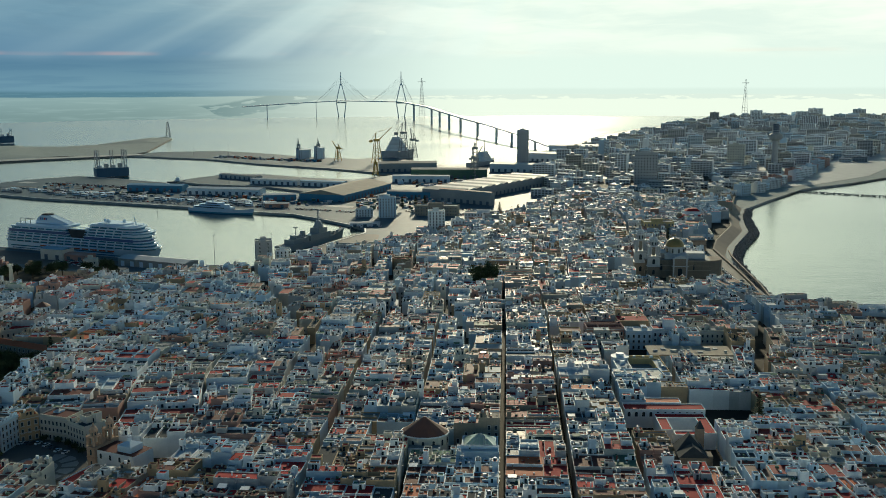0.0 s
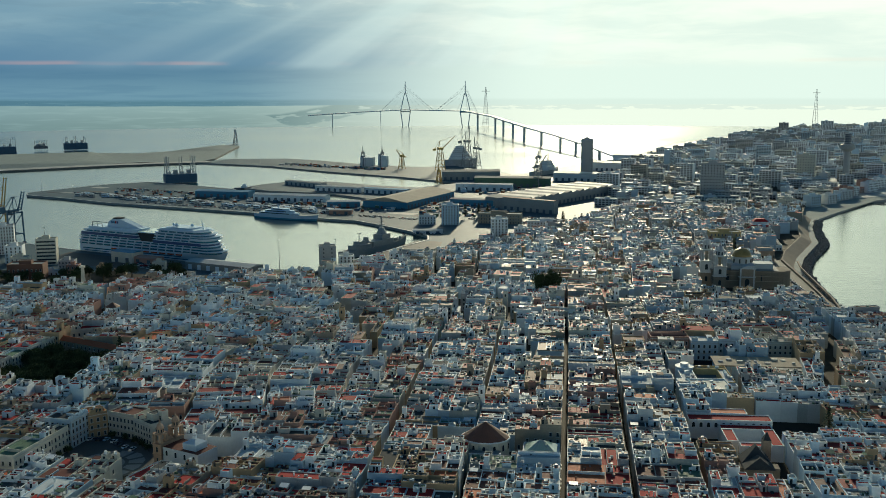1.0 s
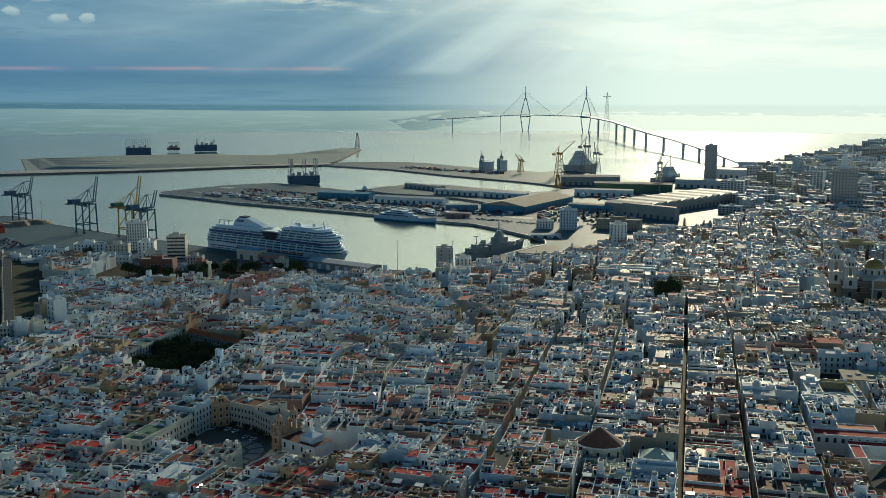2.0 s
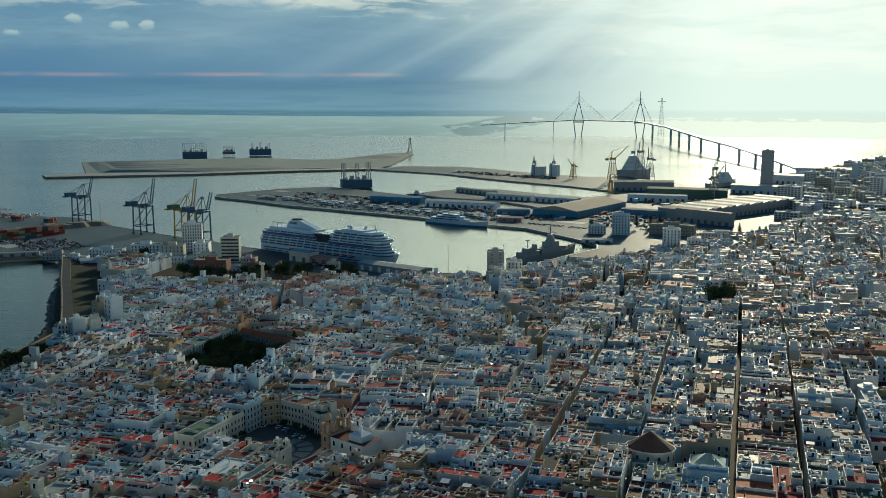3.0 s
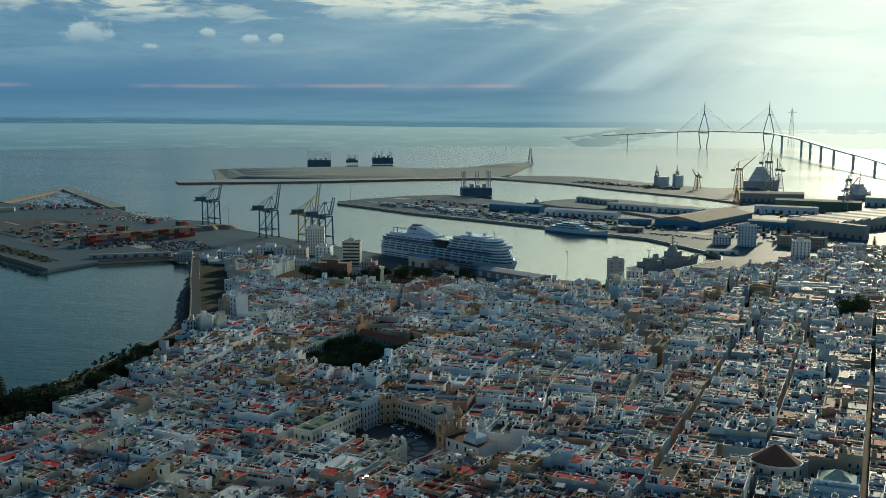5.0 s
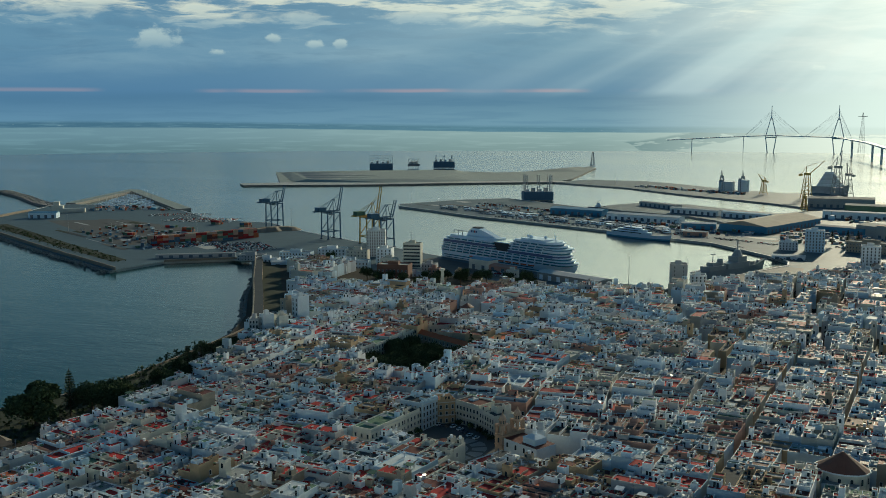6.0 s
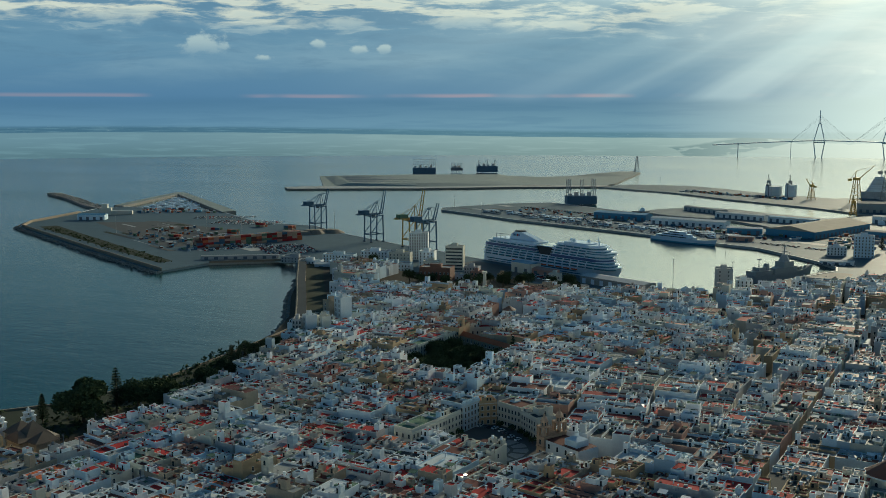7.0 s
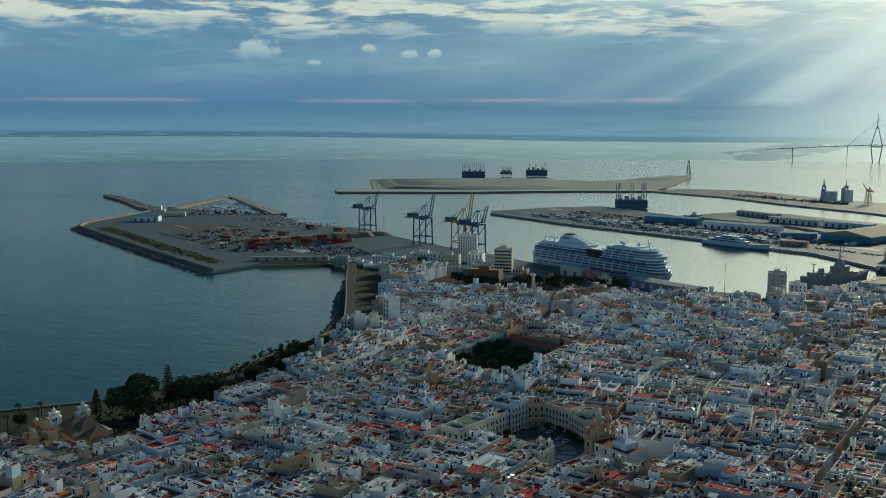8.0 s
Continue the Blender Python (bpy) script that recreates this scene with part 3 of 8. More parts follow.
def roof_clutter(add, x0, y0, x1, y1, z, wall, r):
    """Stair heads, rooms, partition walls, chimneys, tanks and lean-tos on a terrace; z is its floor. add(name) gives the mesh to fill."""
    w, d = x1 - x0, y1 - y0
    if w < 2.4 or d < 2.4:
        return
    white = wall if r.random() < 0.6 else r.choice(("white", "bluewhite"))
    for k in range(r.randint(0, 1 + min(1, int(w * d / 45))) if w > 3.0 and d > 3.4 else 0):
        a, b, h = r.uniform(1.7, 4.2), r.uniform(1.8, 3.6), r.uniform(1.6, 2.4)
        a, b = min(a, w - 1.4), min(b, d - 1.4)
        px, py = x0 + r.choice((0.02, r.random(), 0.98)) * (w - a), y0 + r.choice((0.02, r.random(), 0.98)) * (d - b)
        if r.random() < 0.08:
            h += r.uniform(1.5, 3)
        g = add("roof_room")
        shell(g, px, py, px + a, py + b, z, z + h, white, r.choice(ROOFS), 0.18, 0.3)
        if r.random() < 0.7:   # door of the stair head
            s = r.random() * (a - 1.1)
            g.box(px + 0.1 + s, py - 0.05, z, px + 0.9 + s, py + 0.04, z + 1.7, "glass")
        if r.random() < 0.3:
            add("water_tank").frustum(px + a * 0.5, py + b * 0.5, z + h - 0.3, 0.55, z + h + 0.9, 0.55, r.choice(("white", "greywall", "steel")), 8)
    if d > 5 and r.random() < 0.45:
        py = y0 + d * r.uniform(0.3, 0.7)
        add("partition").box(x0, py, z, x1, py + 0.2, z + r.uniform(0.7, 1.2), white)
    if w > 5 and r.random() < 0.45:
        px = x0 + w * r.uniform(0.3, 0.7)
        add("partition").box(px, y0, z, px + 0.2, y0 + d * r.uniform(0.4, 1.0), z + r.uniform(0.7, 1.2), white)
    for k in range(r.randint(0, 1)):
        px, py = x0 + 0.3 + r.random() * (w - 1.2), y0 + 0.3 + r.random() * (d - 1.2)
        s, h, c = r.uniform(0.35, 0.6), r.uniform(0.7, 1.5), r.choice(("white", "white", "greywall", "brown"))
        g = add("chimney")
        g.box(px, py, z, px + s, py + s, z + h, c)
        g.box(px - 0.08, py - 0.08, z + h + 0.15, px + s + 0.08, py + s + 0.08, z + h + 0.25, c, floor=True)
        g.box(px + 0.05, py + 0.05, z + h, px + s - 0.05, py + s - 0.05, z + h + 0.16, "brown")
    if r.random() < 0.10:      # awning or lean-to sheet
        px, py, e = x0 + 0.3 + r.random() * max(0.1, w - 3.4), y0 + 0.3 + r.random() * max(0.1, d - 3.2), r.uniform(0.1, 0.5)
        g = add("lean_to")
        g.faces([(px, py, z + 1.7), (px + 3, py, z + 1.7), (px + 3, py + 2.6, z + 1.7 + e), (px, py + 2.6, z + 1.7 + e), (px, py, z + 1.6), (px + 3, py, z + 1.6), (px + 3, py + 2.6, z + 1.6 + e), (px, py + 2.6, z + 1.6 + e)],
                [(0, 1, 2, 3), (7, 6, 5, 4), (0, 4, 5, 1), (1, 5, 6, 2), (2, 6, 7, 3), (3, 7, 4, 0)], r.choice(("paleroof", "greenroof", "brown", "steel", "white")))
        for qx, qy in ((0.1, 0.1), (2.9, 0.1), (0.1, 2.5), (2.9, 2.5)):
            g.box(px + qx - 0.04, py + qy - 0.04, z, px + qx + 0.04, py + qy + 0.04, z + 1.65, "steel")
    if w > 4 and d > 4 and r.random() < 0.09:      # glazed lid over a light well
        px, py, q = x0 + w * r.uniform(0.3, 0.7), y0 + d * r.uniform(0.3, 0.7), r.uniform(0.9, 1.5)
        g = add("skylight")
        g.box(px - q, py - q * 1.2, z, px + q, py + q * 1.2, z + 0.7, white)
        g.frustum(px, py, z + 0.7, q * 1.35, z + 1.3, 0.3, "skylight", 4, 1.0, 1.2, phase=0.5)
    if r.random() < 0.08:      # aerial
        px, py, h = x0 + w * r.random() * 0.8 + 0.5, y0 + d * 0.5, r.uniform(3, 5.5)
        g = add("aerial")
        g.box(px, py, z, px + 0.1, py + 0.1, z + h, "steel")
        for k in range(4):
            g.box(px - 0.6, py, z + h - 0.3 * k - 0.2, px + 0.7, py + 0.06, z + h - 0.3 * k - 0.14, "steel", floor=True)


def windows_of(w, d, h, r):
    """Places of openings on the two street fronts: x, y, z, side (0 front, 1 back, 2 west, 3 east)."""
    out = []
    n, floors = max(1, int(w / 2.7)), max(2, int((h - 1.2) / 2.8))
    for k in range(floors):
        for i in range(n):
            if r.random() < 0.82:
                out.append(((i + 0.5) * w / n - w / 2, -d / 2, 1.0 + k * 2.8, 0))
            if r.random() < 0.6:
                out.append(((i + 0.5) * w / n - w / 2, d / 2, 1.0 + k * 2.8, 1))
    return out


def window_mesh(g, x, y, z, side, wd=0.9, ht=1.6):
    """A tall opening with a surround, recessed dark pane and a balcony slab."""
    s = -1 if side == 0 else 1
    f, b = y + s * 0.10, y - s * 0.02
    y0, y1 = min(f, b), max(f, b)
    g.box(x - wd / 2 - 0.14, y0, z, x - wd / 2, y1, z + ht, "frame", floor=True)
    g.box(x + wd / 2, y0, z, x + wd / 2 + 0.14, y1, z + ht, "frame", floor=True)
    g.box(x - wd / 2 - 0.14, y0, z + ht, x + wd / 2 + 0.14, y1, z + ht + 0.16, "frame", floor=True)
    p = y + s * 0.03
    q = [(x - wd / 2, p, z), (x + wd / 2, p, z), (x + wd / 2, p, z + ht), (x - wd / 2, p, z + ht)]
    g.face(q if s < 0 else q[::-1], "glass")
    g.box(x - wd / 2 - 0.3, min(y, y + s * 0.45), z - 0.15, x + wd / 2 + 0.3, max(y, y + s * 0.45), z, "frame", floor=True)


WINDOW = Geo()
window_mesh(WINDOW, 0, 0, 0, 0)
WINDOW = WINDOW.mesh("window")
COLOURS = {"white": "white", "bluewhite": "bluish white", "cream": "cream", "ochre": "ochre", "rose": "faded rose", "stone": "bare stone", "greywall": "grey",
           "red": "dark red", "brown": "brown", "orange": "terracotta", "greyroof": "grey", "paleroof": "pale", "darkroof": "dark", "greenroof": "green"}


def volumes(w, d, h, r):
    """A house as wings of nearly one height round an open patio: x0, y0, x1, y1, height."""
    x0, y0, x1, y1 = -w / 2, -d / 2, w / 2, d / 2
    dh = lambda: h + r.choice((0, 0, 0, 0, 0.2, -0.2, 0.35, -0.45, 0.9))
    up = lambda: 2.5 if r.random() < 0.14 else 0.0
    k = r.random()
    if w < 6.5 or d < 6.5:
        return [(x0, y0, x1, y1, h)]
    if k < 0.72 and w > 8 and d > 8:
        pw, pd = min(4.4, w * r.uniform(0.2, 0.3)), min(4.8, d * r.uniform(0.2, 0.3))
        cx, cy = x0 + w * r.uniform(0.36, 0.64), y0 + d * r.uniform(0.38, 0.62)
        a, b, e, f = cx - pw / 2, cx + pw / 2, cy - pd / 2, cy + pd / 2
        c, q = x0 + w * r.uniform(0.35, 0.65), x0 + w * r.uniform(0.35, 0.65)
        out = [(x0, y0, c, e, dh()), (c + 0.01, y0, x1, e, dh() + up()), (x0, e + 0.01, a, f - 0.01, dh()), (b, e + 0.01, x1, f - 0.01, dh())]
        return out + ([(x0, f, x1, y1, dh() + up())] if r.random() < 0.45 else [(x0, f, q, y1, dh() + up()), (q + 0.01, f, x1, y1, dh())])
    c, e = x0 + w * r.uniform(0.35, 0.65), y0 + d * r.uniform(0.35, 0.65)
    if k < 0.86:
        return [(x0, y0, c, y1, dh()), (c + 0.01, y0, x1, e, dh() + up()), (c + 0.01, e + 0.01, x1, y1, dh())]
    return [(x0, y0, x1, e, dh()), (x0, e + 0.01, c, y1, dh() + up()), (c + 0.01, e + 0.01, x1, y1, dh())]


def near_house(x, y, turn, w, d, h, wall, roof, r, street=False, first=False):
    """A town house of the nearest blocks, with its own windows and roof rooms."""
    ob = thing("town_house", (x, y, 6.0), turn, "%s rendered town house with %s terrace roof" % (COLOURS[wall], COLOURS[roof]), "house", "old town houses")
    bits = []
    posts = r.random() < 0.35

    def add(name):
        bits.append((name, Geo()))
        return bits[-1][1]

    for k, (x0, y0, x1, y1, hh) in enumerate(volumes(w, d, h, r)):
        lip = r.choice(LIPS)
        shell(add("wall" if k == 0 else "wing"), x0, y0, x1, y1, 0, hh, wall, roof if r.random() < 0.6 else r.choice(ROOFS), 0.22, lip)
        roof_bits(bits[-1][1], x0 + 0.3, y0 + 0.3, x1 - 0.3, y1 - 0.3, hh - lip, wall, r)
        roof_clutter(add, x0 + 0.25, y0 + 0.25, x1 - 0.25, y1 - 0.25, hh - lip, wall, r)
        if posts and x1 - x0 > 3:      # small posts on the parapet
            g = bits[-1][1] if bits[-1][0] in ("wall", "wing") else [q for q in bits if q[0] in ("wall", "wing")][-1][1]
            n = max(2, int((x1 - x0) / 2.4))
            for i in range(n + 1):
                px = x0 + 0.14 + (x1 - x0 - 0.28) * i / n
                g.box(px - 0.13, y0 + 0.02, hh - 0.02, px + 0.13, y0 + 0.26, hh + 0.42, wall)
        for wx, wy, wz, side in windows_of(x1 - x0, y1 - y0, hh, r):
            if first and side == 0 and wz > hh - 6.4 and y0 < -d / 2 + 0.1:
                part("window", WINDOW, ob, at=(wx + (x0 + x1) / 2, wy + (y0 + y1) / 2, wz))
        if street and x1 > w / 2 - 0.1:
            n = max(1, int((y1 - y0) / 3))
            for i in range(n):
                for f in range(max(1, int((hh - 1.2) / 2.8) - 1), max(2, int((hh - 1.2) / 2.8))):
                    if r.random() < 0.6:
                        part("window", WINDOW, ob, at=(x1, y0 + (i + 0.5) * (y1 - y0) / n, 1.0 + f * 2.8), turn=math.pi / 2)
    for name, g in bits:
        part(name, g, ob)


def far_house(g, x, y, turn, w, d, h, wall, roof, r, base=6.0, openings=True, plain=False):
    g.place((x, y, base), turn)
    for k, (x0, y0, x1, y1, hh) in enumerate([(-w / 2, -d / 2, w / 2, d / 2, h)] if plain else volumes(w, d, h, r)):
        lip = r.choice(LIPS)
        shell(g, x0, y0, x1, y1, 0, hh, wall, roof if r.random() < 0.6 else r.choice(ROOFS), 0.22, lip)
        if y < 620:
            roof_bits(g, x0 + 0.3, y0 + 0.3, x1 - 0.3, y1 - 0.3, hh - lip, wall, r)
        roof_clutter(lambda name: g, x0 + 0.25, y0 + 0.25, x1 - 0.25, y1 - 0.25, hh - lip, wall, r)
        if openings:
            for wx, wy, wz, side in windows_of(x1 - x0, y1 - y0, hh, r):
                if side == 0:
                    window_mesh(g, wx + (x0 + x1) / 2, wy + (y0 + y1) / 2, wz, 0)


STREETS = [-562, -526, -490, -455, -420, -388, -352, -322, -290, -262, -229, -198, -166, -134, -101, -70, -36, -1, 23, 48, 80, 112, 144, 178, 210, 245]
LOTS = []
for c in range(len(STREETS) - 1):
    straight = {-290: 660, -1: 640, 23: 396, 48: 500, -70: 530}
    v = 165.0 + rnd.uniform(0, 30)
    while v < 1180:
        block = rnd.uniform(42, 78)
        tall = rnd.uniform(8.4, 10.0)
        # streets bend a little from block to block, and are narrow
        bend_a, bend_b = (4.0 * noise.noise((k * 7.3 + 0.5, v * 0.011, 0.0)) for k in (c, c + 1))
        ja, jb = (0.0 if v < straight.get(STREETS[k], 0) else 1.0 for k in (c, c + 1))
        wa, wb = ((1.7 if STREETS[k] == -70 else 1.2) if v < straight.get(STREETS[k], 0) else 0.95 for k in (c, c + 1))
        ua, ub = STREETS[c] + wa + ja * bend_a, STREETS[c + 1] - wb + jb * bend_b
        vv = v
        while vv < v + block - 5:
            step = min(rnd.uniform(10.5, 19.0), v + block - vv)
            if v + block - vv - step < 8:
                step = v + block - vv
            mid = ua + (ub - ua) * rnd.uniform(0.40, 0.60)
            cuts = [ua, ub] if ub - ua < 23 and rnd.random() < 0.35 else [ua, mid, ub]
            if ub - ua > 30 and rnd.random() < 0.35:
                cuts = [ua, ua + (ub - ua) * rnd.uniform(0.28, 0.36), ua + (ub - ua) * rnd.uniform(0.62, 0.70), ub]
            for a, b in zip(cuts, cuts[1:]):
                um, vm = (a + b) / 2, vv + step / 2
                x, y = town(um + winding(um, vm), vm)
                lean = -math.atan((winding(um, vm + 4) - winding(um, vm - 4)) / 8)
                LOTS.append((b == ub, vv == v, lean, x, y, b - a - 0.02, step - 0.02, tall + rnd.choice((-0.6, -0.3, 0, 0, 0, 0, 0.2, 0.4, 0.8, 2.4)) + rnd.uniform(-0.15, 0.15)))
            vv += step
        v += block + rnd.choice((1.8, 2.1, 2.6))

HOUSES = []
EDGE = [(-560, 740), (-405, 738), (-395, 640), (-286, 662), (-234, 689), (-172, 712), (-119, 745), (-79, 785), (-42, 835), (0, 895), (60, 1000), (120, 1130), (300, 1150)]


def north_edge(x):
    for (x0, y0), (x1, y1) in zip(EDGE, EDGE[1:]):
        if x0 <= x < x1:
            return y0 + (y1 - y0) * (x - x0) / (x1 - x0)
    return 1130


for street, first, lean, x, y, w, d, h in LOTS:
    if not inside(x, y, TOWN) or not inside(x - 11, y, TOWN) or x > 206 + (y - 600) * 0.1 and y > 590 and y < 900 or x < -342 and y < 480 or x < -362 and y < 560  or x < -330 and y < 290 and y > 262 or x < -300 and 290 < y < 345 or x < -304 and 290 < y < 400 or x < -318 and 290 < y < 460:
        continue
    if is_free(x, y, 0.30 * max(w, d)):
        continue
    for xa, ya, xb, yb in DIAGONALS:
        if min(ya, yb) - d / 2 < y < max(ya, yb) + d / 2:
            o = xa + (xb - xa) * (y - ya) / (yb - ya) - x
            half = 1.3 + 0.5 * d * abs((xb - xa) / (yb - ya))
            if abs(o) < w / 2 + half:       # trim the lot back to one side of the street
                lo, hi = (-w / 2, o - half) if o > 0 else (o + half, w / 2)
                x, w = x + (lo + hi) / 2, hi - lo
    if w < 4.0:
        continue
    if x > 199 and 590 < y < 850 or x > 222 + (y - 850) * 0.4 and y >= 850:
        continue
    if y > north_edge(x) or near_line(x, y, -352, 524, -520, 768, 24):
        continue
    if y < (180 if x < -120 else 240) or y > 1130 or (y > 735 and x < -110):
        continue
    HOUSES.append((x, y, w, d, h, street, lean, first))
HOUSES.sort(key=lambda q: (q[1] < 250 + q[0] * 0.25, math.hypot(q[0] * 0.8 + 60, q[1])))
NEAR = 205
chunks = {}
for k, (x, y, w, d, h, street, lean, first) in enumerate(HOUSES):
    wall, roof = rnd.choice(FRONTS if street and rnd.random() < 0.6 else WALLS), rnd.choice(ROOFS)
    if k < NEAR and y > 180:
        near_house(x, y, SKEW + lean + rnd.uniform(-0.03, 0.03), w, d, h, wall, roof, rnd, street, first)
    else:
        g = chunks.setdefault((int((x + 600) // 220), int(y // 220)), Geo())
        far_house(g, x, y, SKEW + lean, w, d, h, wall, roof, rnd, openings=y < 760 and first)
for key in sorted(chunks):
    tagged(part("town_houses", chunks[key]), "dense white old-town houses with red and grey terraces", "houses", kind="stuff")


# ---- newer town along the isthmus ----
def flats(g, x, y, base, turn, w, d, h, wall, roof, r):
    """A block of flats: shell, recessed window bands with piers between, balcony slabs and a lift room."""
    g.place((x, y, base), turn)
    shell(g, -w / 2, -d / 2, w / 2, d / 2, 0, h, wall, roof, 0.3, 0.5)
    n = max(2, int(h / 2.6))
    st = (h - 0.9) / n
    bays = max(2, int(w / 4))
    for k in range(n):
        z = 0.7 + k * st
        for i in range(bays):
            a = -w / 2 + (i + 0.18) * w / bays
            g.box(a, -d / 2 - 0.05, z, a + w / bays * 0.64, -d / 2 + 0.02, z + st * 0.52, "glass")
        if r.random() < 0.6:
            g.box(-w / 2 + 0.4, -d / 2 - 0.8, z - 0.25, w / 2 - 0.4, -d / 2, z + 0.05, "frame", floor=True)
    a, b = r.uniform(-0.3, 0.1) * w, r.uniform(-0.3, 0.0) * d
    shell(g, a, b, a + w * 0.22, b + d * 0.3, h - 0.5, h + r.uniform(1.5, 2.6), wall, roof, 0.2, 0.3)


rn2 = random.Random(5)
NEWTOWN = {}
y = 1075.0
while y < 3350:
    left = 95 + max(0, y - 1300) * 0.22 if y < 1900 else 232 + (y - 1900) * 0.46
    right = 300 + (y - 1060) * 0.55 - 20 if y < 1640 else 700 + (y - 1640) * 0.58
    x = left + rn2.uniform(12, 30)
    while x < right - 14:
        w, d = rn2.uniform(15, 30) * (1 + (y - 1060) / 4000), rn2.uniform(10, 14)
        far = y > 1400
        h = rn2.choice((7, 9, 10, 11, 12)) if not far else rn2.choice((6, 9, 11, 12, 14, 16, 18))
        if far and rn2.random() < 0.05:
            h = rn2.uniform(22, 34)
        yy = y + rn2.uniform(-7, 7)
        if not is_free(x, yy, 12) and inside(x - 16, yy, PORT + PORT2 + COAST) and inside(x + 22, yy, PORT + PORT2 + COAST) and rn2.random() < 0.9 and not near_line(x, yy, 60, 1180, 60, 1370, 62):
            g = NEWTOWN.setdefault(int((y - 1060) // 330), Geo())
            flats(g, x, yy, 2.5, rn2.choice((-0.43, -0.38, -0.48, -0.3, 1.1)), w, d, h, rn2.choice(("white", "white", "white", "cream", "bluewhite", "greywall")), rn2.choice(("paleroof", "paleroof", "greyroof", "white")), rn2)
        x += w + rn2.choice((5, 7, 9, 16))
    y += 24 + (y - 1060) * 0.012
for key in sorted(NEWTOWN):
    tagged(part("apartment_blocks", NEWTOWN[key]), "pale blocks of flats in rows along the isthmus", "buildings", kind="stuff")


# ---- churches and public buildings of the old town ----
def arch_window(g, x, y, z, w, h, side=-1, mat="glass"):
    """A dark arched opening set into a front that faces -y (side -1) or +y."""
    P = [(x - w / 2, y, z), (x + w / 2, y, z)] + [(x + w / 2 * math.cos(a), y, z + h - w / 2 + w / 2 * math.sin(a)) for a in [math.pi * k / 6 for k in range(7)]]
    Q = [(p[0], p[1] + side * 0.06, p[2]) for p in P]
    g.face(Q if side < 0 else Q[::-1], mat)
    for i in range(len(P)):
        j = (i + 1) % len(P)
        g.face([P[i], P[j], Q[j], Q[i]], "frame")


def car(g, x, y, z, turn, mat, big=1.0):
    g.place((x, y, z), turn)
    l, w, h = 3.2 * big, 1.35 * big, 0.55 * big
    g.box(-l / 2, -w / 2, 0.2, l / 2, w / 2, 0.2 + h, mat)
    g.faces([(-l * 0.36, -w * 0.46, 0.2 + h), (l * 0.26, -w * 0.46, 0.2 + h), (l * 0.26, w * 0.46, 0.2 + h), (-l * 0.36, w * 0.46, 0.2 + h), (-l * 0.26, -w * 0.4, 0.2 + h * 1.8), (l * 0.1, -w * 0.4, 0.2 + h * 1.8), (l * 0.1, w * 0.4, 0.2 + h * 1.8), (-l * 0.26, w * 0.4, 0.2 + h * 1.8)],
            [(0, 1, 5, 4), (1, 2, 6, 5), (2, 3, 7, 6), (3, 0, 4, 7)], "glass")
    g.face([(-l * 0.26, -w * 0.4, 0.2 + h * 1.8), (l * 0.1, -w * 0.4, 0.2 + h * 1.8), (l * 0.1, w * 0.4, 0.2 + h * 1.8), (-l * 0.26, w * 0.4, 0.2 + h * 1.8)], mat)
    for sx in (-1, 1):
        for sy in (-1, 1):
            g.box(sx * l * 0.32 - 0.3, sy * w * 0.46 - 0.1, 0, sx * l * 0.32 + 0.3, sy * w * 0.46 + 0.1, 0.5, "darkroof")


